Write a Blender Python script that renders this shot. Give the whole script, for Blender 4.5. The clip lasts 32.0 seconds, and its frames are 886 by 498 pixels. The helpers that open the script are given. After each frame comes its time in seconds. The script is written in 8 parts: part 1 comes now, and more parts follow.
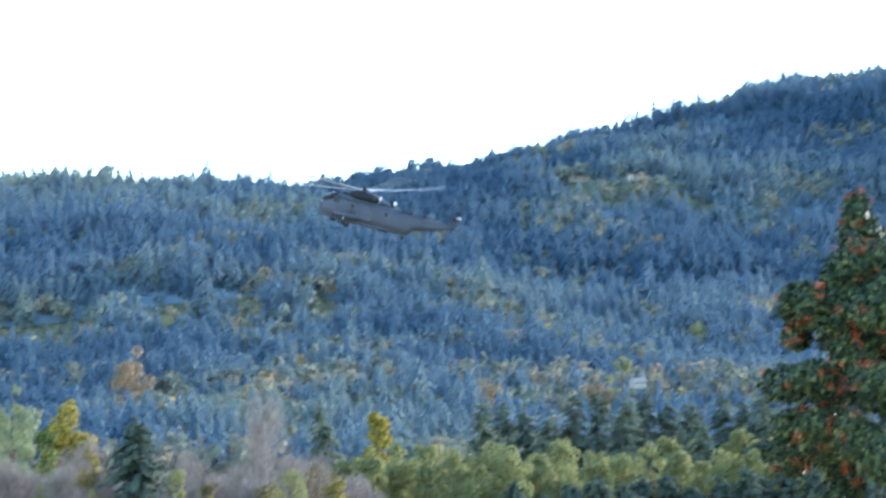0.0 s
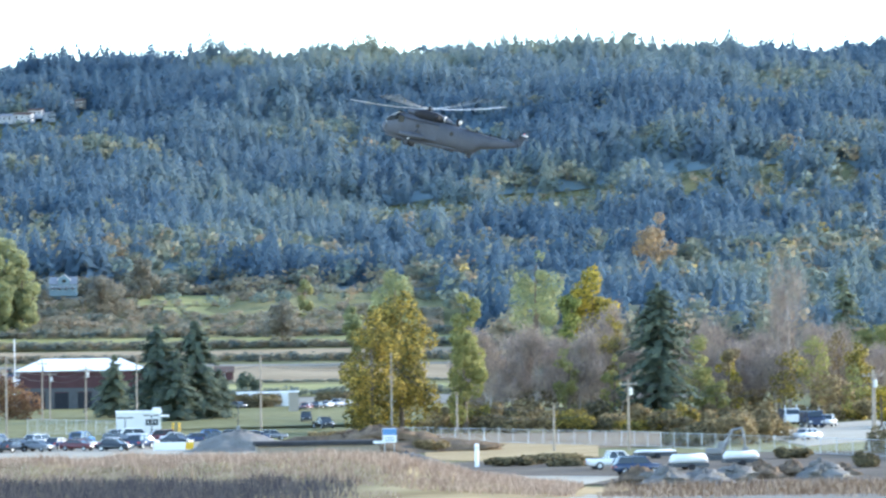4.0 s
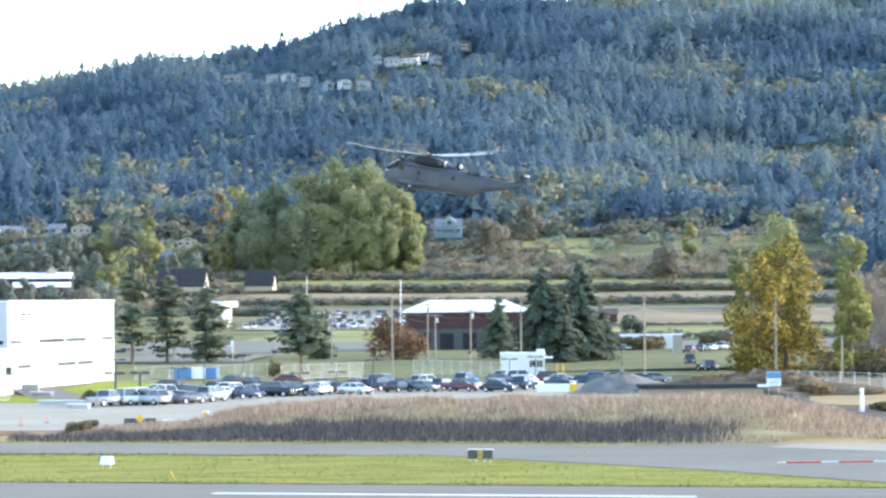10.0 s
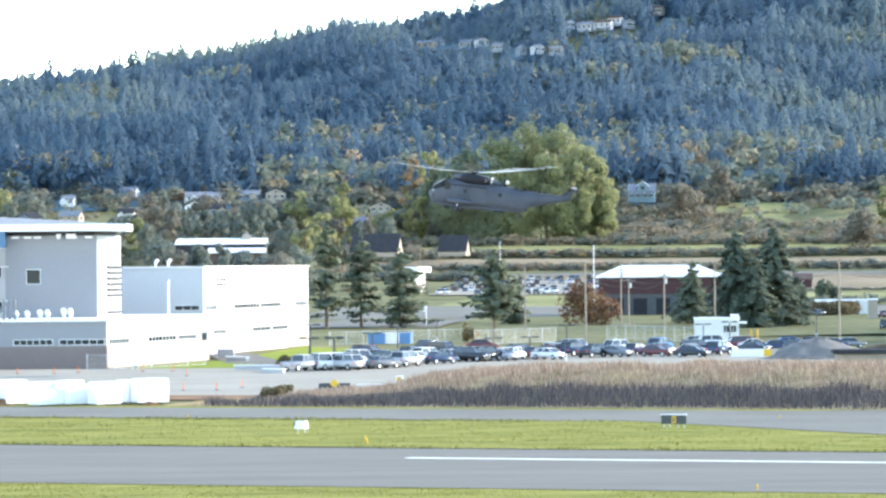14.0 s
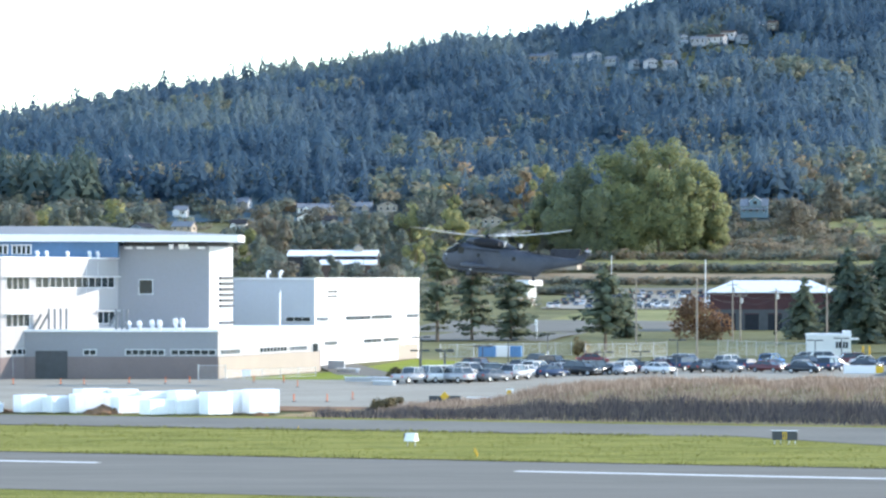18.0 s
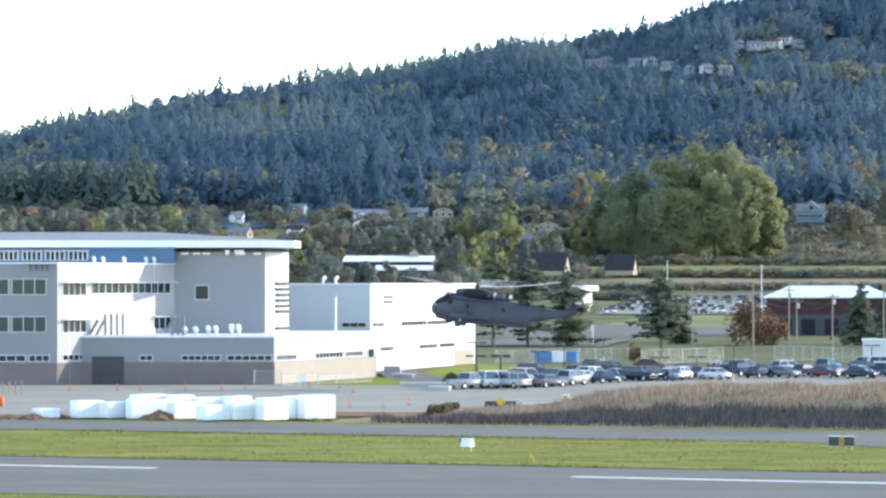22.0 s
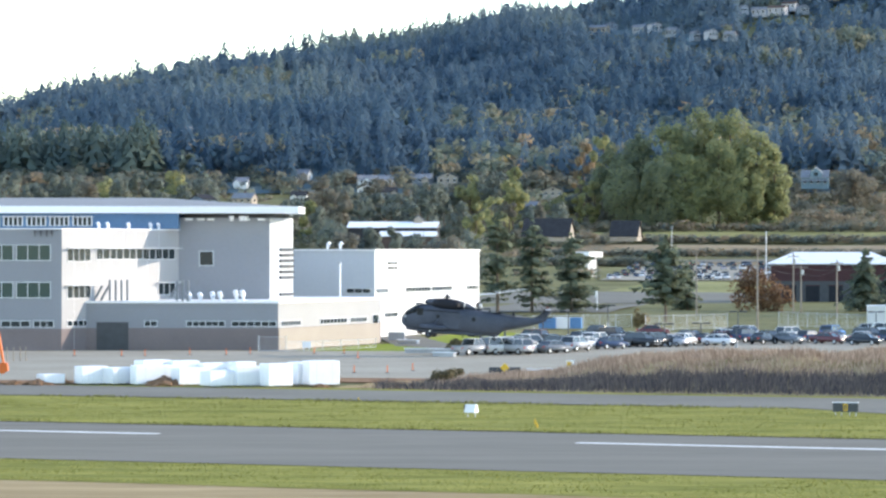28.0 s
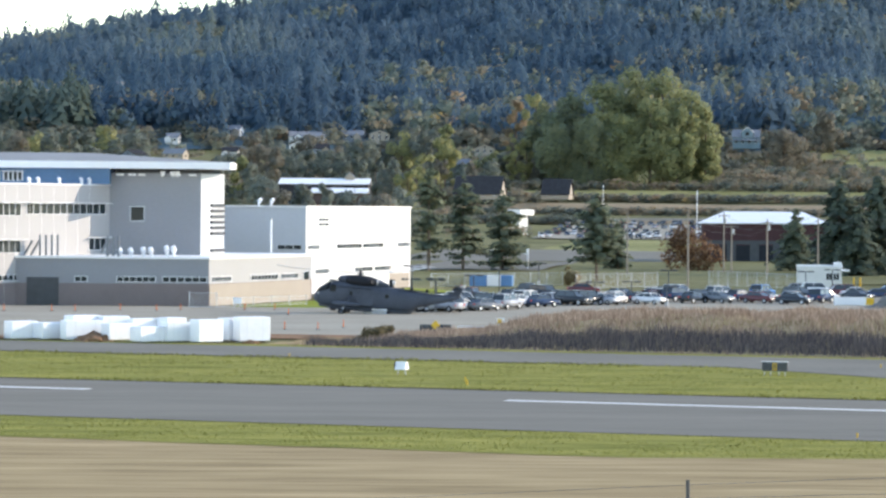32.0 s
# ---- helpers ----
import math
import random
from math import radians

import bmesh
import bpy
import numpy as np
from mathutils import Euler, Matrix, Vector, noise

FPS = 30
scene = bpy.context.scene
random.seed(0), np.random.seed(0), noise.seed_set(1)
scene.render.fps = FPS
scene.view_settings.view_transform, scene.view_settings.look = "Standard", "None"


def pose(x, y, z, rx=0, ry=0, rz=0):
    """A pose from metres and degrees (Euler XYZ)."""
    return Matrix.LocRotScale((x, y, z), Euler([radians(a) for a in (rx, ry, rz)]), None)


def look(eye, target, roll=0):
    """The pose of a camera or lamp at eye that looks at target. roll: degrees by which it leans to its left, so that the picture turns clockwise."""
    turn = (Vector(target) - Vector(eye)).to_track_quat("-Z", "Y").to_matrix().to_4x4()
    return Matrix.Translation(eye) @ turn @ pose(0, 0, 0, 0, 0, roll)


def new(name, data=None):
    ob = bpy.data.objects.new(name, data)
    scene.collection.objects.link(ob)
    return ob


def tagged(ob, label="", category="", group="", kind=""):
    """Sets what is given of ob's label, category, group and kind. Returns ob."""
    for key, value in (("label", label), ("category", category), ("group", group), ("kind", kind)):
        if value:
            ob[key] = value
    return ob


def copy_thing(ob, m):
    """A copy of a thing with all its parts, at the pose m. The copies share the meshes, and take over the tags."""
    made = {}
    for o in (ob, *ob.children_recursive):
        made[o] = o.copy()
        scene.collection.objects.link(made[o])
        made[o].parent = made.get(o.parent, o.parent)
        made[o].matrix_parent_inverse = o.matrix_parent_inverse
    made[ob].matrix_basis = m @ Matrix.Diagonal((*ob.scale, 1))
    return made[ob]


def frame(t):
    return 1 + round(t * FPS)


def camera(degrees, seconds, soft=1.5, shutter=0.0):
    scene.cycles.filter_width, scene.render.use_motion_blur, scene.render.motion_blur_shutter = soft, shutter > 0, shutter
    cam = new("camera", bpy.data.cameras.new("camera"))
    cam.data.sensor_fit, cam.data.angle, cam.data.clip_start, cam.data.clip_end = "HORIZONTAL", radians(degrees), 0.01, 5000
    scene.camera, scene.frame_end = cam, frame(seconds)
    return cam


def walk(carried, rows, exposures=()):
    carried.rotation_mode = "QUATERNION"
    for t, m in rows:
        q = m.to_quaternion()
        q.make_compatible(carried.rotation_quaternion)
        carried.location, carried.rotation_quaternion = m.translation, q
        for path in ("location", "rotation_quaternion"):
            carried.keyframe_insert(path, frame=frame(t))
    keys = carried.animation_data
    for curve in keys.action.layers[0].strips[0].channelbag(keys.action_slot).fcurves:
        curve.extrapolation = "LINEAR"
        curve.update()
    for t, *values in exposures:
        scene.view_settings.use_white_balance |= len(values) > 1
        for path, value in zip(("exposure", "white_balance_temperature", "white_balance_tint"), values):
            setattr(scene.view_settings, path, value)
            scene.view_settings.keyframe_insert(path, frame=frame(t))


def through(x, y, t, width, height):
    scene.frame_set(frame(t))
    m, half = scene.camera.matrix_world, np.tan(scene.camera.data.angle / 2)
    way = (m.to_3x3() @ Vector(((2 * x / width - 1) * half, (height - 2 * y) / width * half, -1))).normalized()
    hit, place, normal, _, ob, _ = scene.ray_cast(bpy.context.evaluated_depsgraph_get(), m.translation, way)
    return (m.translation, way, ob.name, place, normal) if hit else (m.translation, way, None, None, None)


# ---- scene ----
cam = camera(16.0, 32.0, soft=2.5, shutter=0.5)
EYE = 12.0
# seconds, pan to the right, tilt up, roll, in degrees: a long lens on one spot of the bank
PAN = [
    (0.0, 23.074, 4.115, 1.361),
    (0.5, 21.617, 3.218, 1.468),
    (1.0, 20.142, 2.969, 1.308),
    (1.5, 18.875, 2.729, 1.180),
    (2.0, 17.520, 2.312, 0.992),
    (2.5, 16.272, 2.184, 0.847),
    (3.0, 15.403, 2.157, 0.852),
    (3.5, 14.376, 2.132, 0.864),
    (4.0, 13.552, 1.865, 0.720),
    (4.5, 12.660, 1.861, 0.708),
    (6.5, 10.634, 1.644, 0.419),
    (7.0, 9.766, 1.537, 0.382),
    (7.5, 9.408, 1.462, 0.366),
    (8.0, 8.949, 1.308, 0.374),
    (8.5, 8.445, 1.153, 0.389),
    (9.0, 8.034, 1.103, 0.469),
    (9.5, 7.373, 0.894, 0.383),
    (10.0, 6.568, 0.885, 0.378),
    (10.5, 6.220, 0.881, 0.390),
    (11.0, 6.001, 0.851, 0.415),
    (11.5, 5.610, 0.665, 0.504),
    (12.0, 4.818, 0.394, 0.599),
    (12.5, 4.562, 0.347, 0.447),
    (13.0, 3.931, 0.354, 0.513),
    (13.5, 2.951, 0.323, 0.677),
    (14.0, 3.054, 0.277, 0.445),
    (14.5, 3.120, 0.290, 0.499),
    (15.0, 2.136, 0.296, 0.475),
    (15.5, 0.990, 0.266, 0.542),
    (17.5, 1.647, 0.490, 0.106),
    (18.0, 1.031, 0.523, -0.039),
    (18.5, 1.286, 0.571, 0.017),
    (19.0, 1.195, 0.596, 0.117),
    (19.5, 1.072, 0.805, 0.158),
    (20.0, 0.848, 0.811, 0.100),
    (20.5, 0.487, 0.529, -0.076),
    (21.0, 0.427, 0.587, -0.051),
    (21.5, 0.378, 0.631, -0.080),
    (22.0, 0.018, 0.622, 0.010),
    (22.5, 0.002, 0.606, 0.002),
    (23.0, 0.000, 0.606, 0.000),
    (23.5, -0.031, 0.583, -0.037),
    (24.0, -0.045, 0.574, -0.045),
    (24.5, -0.036, 0.508, -0.013),
    (25.0, -0.022, 0.352, -0.029),
    (25.5, -0.033, 0.289, -0.033),
    (27.5, -0.110, 0.085, -0.034),
    (28.0, -0.061, 0.005, -0.040),
    (28.5, -0.047, -0.056, -0.013),
    (29.0, -0.152, -0.253, -0.122),
    (29.5, -0.155, -0.388, -0.000),
    (30.0, -0.222, -1.183, -0.268),
    (30.5, -0.197, -1.180, -0.334),
    (31.0, 1.219, -1.149, -0.296),
    (31.5, 1.019, -1.077, -0.468),
    (32.0, 1.191, -0.768, -0.432),
]
walk(cam, [(t, pose(0, 0, EYE, 90 + tilt, 0, -pan) @ pose(0, 0, 0, 0, 0, -roll)) for t, pan, tilt, roll in PAN],
     exposures=[(0.0, 0.98, 5750, 10), (4.5, 1.06, 6350, 11), (15.5, 1.1, 6800, 12), (17.5, 0.68, 6550, 12), (29.0, 0.42, 6950, 14), (32.0, 0.28, 7100, 15)])

# ---- light ----
SUN_AZ, SUN_EL = 77.5, 18.5   # clockwise from the view's axis; height
world = bpy.data.worlds.new("world")
scene.world = world
world.use_nodes = True
sky = world.node_tree.nodes.new("ShaderNodeTexSky")
sky.sky_type, sky.sun_disc = "NISHITA", False
sky.sun_elevation, sky.sun_rotation = radians(SUN_EL), radians(SUN_AZ)
sky.air_density, sky.dust_density, sky.ozone_density = 1.0, 0.0, 1.5
back = world.node_tree.nodes["Background"]
back.inputs["Strength"].default_value = 0.39
world.node_tree.links.new(sky.outputs[0], back.inputs[0])
sun_data = bpy.data.lights.new("sun", "SUN")
sun_data.energy, sun_data.angle, sun_data.color = 4.4, radians(0.5), (1.0, 0.9, 0.76)
sun = new("sun", sun_data)
sun.matrix_world = look((math.sin(radians(SUN_AZ)) * 100, math.cos(radians(SUN_AZ)) * 100, math.tan(radians(SUN_EL)) * 100), (0, 0, 0))


# ---- ground shape ----
# terrain begin
RIDGE_X = [-900, -400, -350, -240, -118, 0, 60, 140, 180, 260, 310, 410, 500, 570, 640, 730, 920, 1040, 1100, 1290, 1440, 1700]
RIDGE_Z = [60, 92, 104, 125, 151, 169, 182, 193, 208, 221, 225, 236, 244, 241, 250, 252, 245, 263, 272, 318, 358, 372]


def ground_z(x, y):
    """Height of the land: the bank under the camera, the flat airfield, rising fields, the wooded hill."""
    z = 10.3 * max(0.0, 1 - y / 125.0) ** 1.25 if y < 125 else 0.0
    z += float(np.interp(y, [480, 700, 1000, 1200, 1400, 1550], [0, 0.6, 3.4, 9.5, 27, 43]))
    if y > 1450:
        k = min(1.0, (y - 1450) / 1050.0)
        k = k * k * (3 - 2 * k) * 0.55 + k * 0.45
        z += k * (float(np.interp(x, RIDGE_X, RIDGE_Z)) - 43)
        z += 72 * k * (1 - k) * noise.noise((x / 230, y / 420, 5.5))      # spurs and gullies
        if y > 2550:
            z -= (y - 2550) * 0.12
    return z
# terrain end


# ---- helpers for meshes ----
def mesh_object(name, verts, faces, material=None, parent=None, label="", smooth=False):
    me = bpy.data.meshes.new(name)
    me.from_pydata([tuple(v) for v in verts], [], [tuple(f) for f in faces])
    if smooth:
        me.polygons.foreach_set("use_smooth", [True] * len(me.polygons))
    me.update()
    ob = new(name, me)
    if material:
        me.materials.append(material)
    if parent:
        ob.parent = parent
    if label:
        ob["label"] = label
    return ob


def tri_mesh(name, verts, tris, material, tint=None, normals=None, ruffle=1.0):
    """A mesh of triangles from arrays, quick for large ones; tint: one number a vertex; normals round off a crown."""
    me = bpy.data.meshes.new(name)
    verts, tris = np.asarray(verts, np.float32), np.asarray(tris, np.int32)
    if normals is not None:      # turn each leaf's face outwards and lean its normal to the crown's
        N = np.asarray(normals, np.float32)
        N = N / (np.linalg.norm(N, axis=1)[:, None] + 1e-6)
        P = verts[tris]
        G = np.cross(P[:, 1] - P[:, 0], P[:, 2] - P[:, 0])
        G /= np.linalg.norm(G, axis=1)[:, None] + 1e-9
        back = (G * N[tris[:, 0]]).sum(1) < 0
        tris[back] = tris[back][:, ::-1]
        G[back] *= -1
        N *= 1.5
        np.add.at(N, tris.ravel(), ruffle * np.repeat(G, 3, 0) / np.bincount(tris.ravel(), minlength=len(N))[tris.ravel()][:, None])
    me.vertices.add(len(verts))
    me.vertices.foreach_set("co", verts.ravel())
    me.loops.add(tris.size)
    me.loops.foreach_set("vertex_index", tris.ravel())
    me.polygons.add(len(tris))
    me.polygons.foreach_set("loop_start", np.arange(0, tris.size, 3, dtype=np.int32))
    me.update(calc_edges=True)
    if tint is not None:
        layer = me.attributes.new("tint", "FLOAT", "POINT")
        layer.data.foreach_set("value", np.asarray(tint, np.float32))
    if normals is not None:
        N /= np.linalg.norm(N, axis=1)[:, None] + 1e-6
        layer = me.attributes.new("custom_normal", "FLOAT_VECTOR", "POINT")
        layer.data.foreach_set("vector", N.ravel())
    me.materials.append(material)
    return me


def part(name, bm, material, parent, label="", smooth=False):
    me = bpy.data.meshes.new(name)
    bm.normal_update()
    bm.to_mesh(me)
    bm.free()
    if smooth:
        me.polygons.foreach_set("use_smooth", [True] * len(me.polygons))
    me.materials.append(material)
    ob = new(name, me)
    ob.parent = parent
    if label:
        ob["label"] = label
    return ob


def bm_box(bm, x0, y0, z0, x1, y1, z1, bevel=0.0, m=None):
    r = bmesh.ops.create_cube(bm, size=1.0)
    for v in r["verts"]:
        v.co = Vector((x0 + (v.co.x + 0.5) * (x1 - x0), y0 + (v.co.y + 0.5) * (y1 - y0), z0 + (v.co.z + 0.5) * (z1 - z0)))
    if bevel:
        edges = list({e for v in r["verts"] for e in v.link_edges})
        bmesh.ops.bevel(bm, geom=edges, offset=bevel, segments=1, affect="EDGES")
    if m is not None:
        bmesh.ops.transform(bm, matrix=m, verts=[v for v in bm.verts] if bevel else r["verts"])
    return bm


def box(x0, y0, z0, x1, y1, z1, bevel=0.0):
    return bm_box(bmesh.new(), x0, y0, z0, x1, y1, z1, bevel)


def tube(bm, a, b, ra, rb=None, seg=8, cap=True):
    a, b = Vector(a), Vector(b)
    rb = ra if rb is None else rb
    r = bmesh.ops.create_cone(bm, cap_ends=cap, segments=seg, radius1=ra, radius2=rb, depth=(b - a).length)
    m = Matrix.Translation((a + b) / 2) @ (b - a).to_track_quat("Z", "Y").to_matrix().to_4x4()
    bmesh.ops.transform(bm, matrix=m, verts=r["verts"])
    return bm


def rod(a, b, ra, rb=None, seg=8):
    return tube(bmesh.new(), a, b, ra, rb, seg)


def prism(poly, z0, z1):
    """A closed upright prism over a footprint."""
    bm = bmesh.new()
    lo = [bm.verts.new((x, y, z0)) for x, y in poly]
    hi = [bm.verts.new((x, y, z1)) for x, y in poly]
    n = len(poly)
    for i in range(n):
        bm.faces.new((lo[i], lo[(i + 1) % n], hi[(i + 1) % n], hi[i]))
    bm.faces.new(hi)
    bm.faces.new(lo[::-1])
    bmesh.ops.recalc_face_normals(bm, faces=bm.faces)
    return bm


def thing(name, x=0.0, y=0.0, z=None, turn=0.0):
    ob = new(name)
    ob.empty_display_size = 0.3
    ob.matrix_world = pose(x, y, ground_z(x, y) if z is None else z, 0, 0, turn)
    return ob


# ---- materials ----
def stuff(name, base, rough=0.85, var=0.25, scale=1.0, fine=12.0, bump=0.0, metal=0.0, spec=0.4, other=None, random_tone=0.0, stretch=0.0):
    """Paint, stone, earth and the like: two scales of noise over a base colour, and fine relief."""
    m = bpy.data.materials.new(name)
    m.use_nodes = True
    nt = m.node_tree
    p = nt.nodes["Principled BSDF"]
    p.inputs["Roughness"].default_value, p.inputs["Metallic"].default_value = rough, metal
    p.inputs["Specular IOR Level"].default_value = spec
    co = nt.nodes.new("ShaderNodeTexCoord")
    big, small = nt.nodes.new("ShaderNodeTexNoise"), nt.nodes.new("ShaderNodeTexNoise")
    big.inputs["Scale"].default_value, small.inputs["Scale"].default_value = scale, fine
    big.inputs["Detail"].default_value = 5
    mix, ramp = nt.nodes.new("ShaderNodeMix"), nt.nodes.new("ShaderNodeValToRGB")
    mix.data_type = "FLOAT"
    mix.inputs[0].default_value = 0.4
    b = Vector(base)
    o = Vector(other) if other else b * (1 + var)
    ramp.color_ramp.elements[0].position, ramp.color_ramp.elements[1].position = 0.32, 0.68
    ramp.color_ramp.elements[0].color = (*(b * (1 - var)), 1)
    ramp.color_ramp.elements[1].color = (*o, 1)
    vec = co.outputs["Object"]
    if stretch:          # mown along the runway
        mp = nt.nodes.new("ShaderNodeMapping")
        mp.inputs["Rotation"].default_value, mp.inputs["Scale"].default_value = (0, 0, radians(19.0)), (stretch, 1, 1)
        nt.links.new(vec, mp.inputs["Vector"])
        vec = mp.outputs["Vector"]
    for n in (big, small):
        nt.links.new(vec, n.inputs["Vector"])
    nt.links.new(big.outputs["Fac"], mix.inputs[2])
    nt.links.new(small.outputs["Fac"], mix.inputs[3])
    nt.links.new(mix.outputs[0], ramp.inputs["Fac"])
    tone = ramp.outputs["Color"]
    if random_tone:
        info, hsv, mr = nt.nodes.new("ShaderNodeObjectInfo"), nt.nodes.new("ShaderNodeHueSaturation"), nt.nodes.new("ShaderNodeMapRange")
        mr.inputs["To Min"].default_value, mr.inputs["To Max"].default_value = 1 - random_tone, 1 + random_tone
        nt.links.new(info.outputs["Random"], mr.inputs["Value"])
        nt.links.new(mr.outputs[0], hsv.inputs["Value"])
        nt.links.new(tone, hsv.inputs["Color"])
        tone = hsv.outputs["Color"]
    nt.links.new(tone, p.inputs["Base Color"])
    if bump:
        bp = nt.nodes.new("ShaderNodeBump")
        bp.inputs["Strength"].default_value, bp.inputs["Distance"].default_value = bump, 0.05
        nt.links.new(small.outputs["Fac"], bp.inputs["Height"])
        nt.links.new(bp.outputs[0], p.inputs["Normal"])
    return m


def leaves(name, colours, through=0.3, by="tint", rough=0.75, spec=0.12, vary=0.25):
    """Foliage: a ramp of leaf colours picked tree by tree (tint) or leaf by leaf (island), with light through the leaf."""
    m = bpy.data.materials.new(name)
    m.use_nodes = True
    nt = m.node_tree
    p, out = nt.nodes["Principled BSDF"], nt.nodes["Material Output"]
    p.inputs["Roughness"].default_value = rough
    p.inputs["Specular IOR Level"].default_value = spec
    ramp = nt.nodes.new("ShaderNodeValToRGB")
    n = len(colours)
    for i, c in enumerate(colours):
        e = ramp.color_ramp.elements[i] if i < 2 else ramp.color_ramp.elements.new(i / (n - 1))
        e.position = i / max(1, n - 1)
        e.color = (*c, 1)
    geo = nt.nodes.new("ShaderNodeNewGeometry")
    if by == "tint":
        src = nt.nodes.new("ShaderNodeAttribute")
        src.attribute_name = "tint"
        nt.links.new(src.outputs["Fac"], ramp.inputs["Fac"])
    else:
        nt.links.new(geo.outputs["Random Per Island"], ramp.inputs["Fac"])
    hsv, mr = nt.nodes.new("ShaderNodeHueSaturation"), nt.nodes.new("ShaderNodeMapRange")
    mr.inputs["To Min"].default_value, mr.inputs["To Max"].default_value = 1 - vary, 1 + vary
    nt.links.new(geo.outputs["Random Per Island"], mr.inputs["Value"])
    nt.links.new(mr.outputs[0], hsv.inputs["Value"])
    nt.links.new(ramp.outputs["Color"], hsv.inputs["Color"])
    nt.links.new(hsv.outputs["Color"], p.inputs["Base Color"])
    if through:
        tr, mx = nt.nodes.new("ShaderNodeBsdfTranslucent"), nt.nodes.new("ShaderNodeMixShader")
        mx.inputs[0].default_value = through
        nt.links.new(hsv.outputs["Color"], tr.inputs["Color"])
        nt.links.new(p.outputs[0], mx.inputs[1])
        nt.links.new(tr.outputs[0], mx.inputs[2])
        nt.links.new(mx.outputs[0], out.inputs["Surface"])
    return m


def glass_dark(name, tone=(0.02, 0.03, 0.035), spec=0.7, rough=0.06):
    m = bpy.data.materials.new(name)
    m.use_nodes = True
    p = m.node_tree.nodes["Principled BSDF"]
    p.inputs["Base Color"].default_value = (*tone, 1)
    p.inputs["Roughness"].default_value = rough
    p.inputs["Specular IOR Level"].default_value = spec
    return m


GRASS = stuff("mown_grass", (0.19, 0.2, 0.04), var=0.34, scale=0.4, fine=1.6, other=(0.33, 0.3, 0.08), bump=0.6, spec=0.03, stretch=0.2)
FIELD = stuff("rough_field", (0.14, 0.145, 0.062), var=0.35, scale=0.02, fine=0.4, other=(0.25, 0.228, 0.115), bump=0.5, spec=0.03)
DRY = stuff("dry_grass", (0.3, 0.215, 0.11), var=0.28, scale=0.5, fine=1.6, other=(0.46, 0.345, 0.19), bump=0.6, spec=0.03, stretch=0.12)
PASTURE = stuff("pasture", (0.22, 0.22, 0.09), var=0.25, scale=0.03, fine=0.5, other=(0.33, 0.31, 0.14), bump=0.3, spec=0.03)
STUBBLE = stuff("stubble", (0.25, 0.19, 0.12), var=0.2, scale=0.03, fine=0.6, other=(0.34, 0.27, 0.175), bump=0.3, spec=0.03)
TARMAC = stuff("runway_tarmac", (0.2, 0.186, 0.156), var=0.16, scale=0.25, fine=2.0, bump=0.2, rough=0.9, spec=0.03, stretch=0.1)
TARMAC_OLD = stuff("taxiway_tarmac", (0.2, 0.188, 0.158), var=0.16, scale=0.08, fine=2.0, bump=0.2, rough=0.9, spec=0.03)
LOT = stuff("car_park_tarmac", (0.335, 0.305, 0.245), var=0.15, scale=0.1, fine=1.5, bump=0.2, rough=0.9, spec=0.03)
# filler between the crowns, in the same haze blue as the firs
GAP_FILL = stuff("forest_gap_fill", (0.13, 0.192, 0.222), var=0.1, scale=0.02, fine=0.15, other=(0.16, 0.212, 0.215), bump=0.5, spec=0.02)
GRAVEL = stuff("gravel", (0.128, 0.108, 0.0864), var=0.25, scale=0.2, fine=4.0, bump=0.6, rough=0.95, spec=0.03)
LAWN = stuff("bright_lawn", (0.2, 0.26, 0.035), var=0.2, scale=0.2, fine=2.0, other=(0.29, 0.31, 0.06), bump=0.4, spec=0.03)
WEEDY = stuff("weedy_earth", (0.165, 0.122, 0.085), var=0.35, scale=0.25, fine=2.5, other=(0.28, 0.215, 0.14), bump=0.8, spec=0.03)
PAINT = stuff("road_paint", (0.6, 0.59, 0.56), var=0.12, scale=0.6, fine=8.0, spec=0.03)
# dark earth for the taxiway edge, painted shadow on the runway verge
SOIL_SHADE = stuff("dark_soil_and_shade", (0.05, 0.042, 0.028), var=0.3, scale=0.6, fine=4.0, bump=0.6, rough=0.95, spec=0.03)
EARTH = stuff("bare_earth", (0.25, 0.15, 0.09), var=0.3, scale=0.4, fine=3.0, bump=0.8, rough=0.95, spec=0.03)


# clearings in front of the houses on the hill: x, y, half-width
# village houses on the rising ground: x, y, width, wall height, wall, roof, ridge along the front
VILLAGE = [
    (-34.3, 1514, 17.0, 2.6, 1, 0, True), (-36.7, 1480, 9.0, 3.4, 1, 2, False), (0.4, 1514, 9.5, 3.6, 0, 0, False), (-11.8, 1518, 10.0, 2.6, 2, 0, True), (49.6, 1474, 9.5, 3.0, 0, 2, False),
    (-69.0, 1524, 6.5, 3.6, 1, 0, True), (-67.8, 1452, 7.0, 4.0, 1, 1, True), (38.1, 1420, 7.0, 2.4, 0, 0, True), (-97.6, 1506, 6.0, 2.6, 1, 0, True), (-27.0, 1474, 7.5, 2.8, 2, 1, True),
]


def kept_low(px, py, h, w):
    """Planting before a village house stays below its window sills."""
    for hx, hy, hw, hh, *_ in VILLAGE:
        if 1200 < py < hy - 3 and abs(px / py - hx / hy) < (hw * 0.6 + w * 0.35) / hy:
            h = min(h, max(0.6, EYE + (ground_z(hx, hy) + 0.5 * hh - EYE) * py / hy - ground_z(px, py)))
    return h


HILL_CLEAR = [
    (112, 2300, 12), (129, 2290, 10), (144, 2270, 12), (157, 2206, 9), (172, 2156, 10), (181, 2146, 9), (192, 2140, 11), (216, 2250, 10), (232, 2238, 14), (248, 2236, 10), (277, 2285, 9),
    (-144, 1734, 7), (1091.5, 2301.0, 24), (1132.6, 2255.5, 14),
]


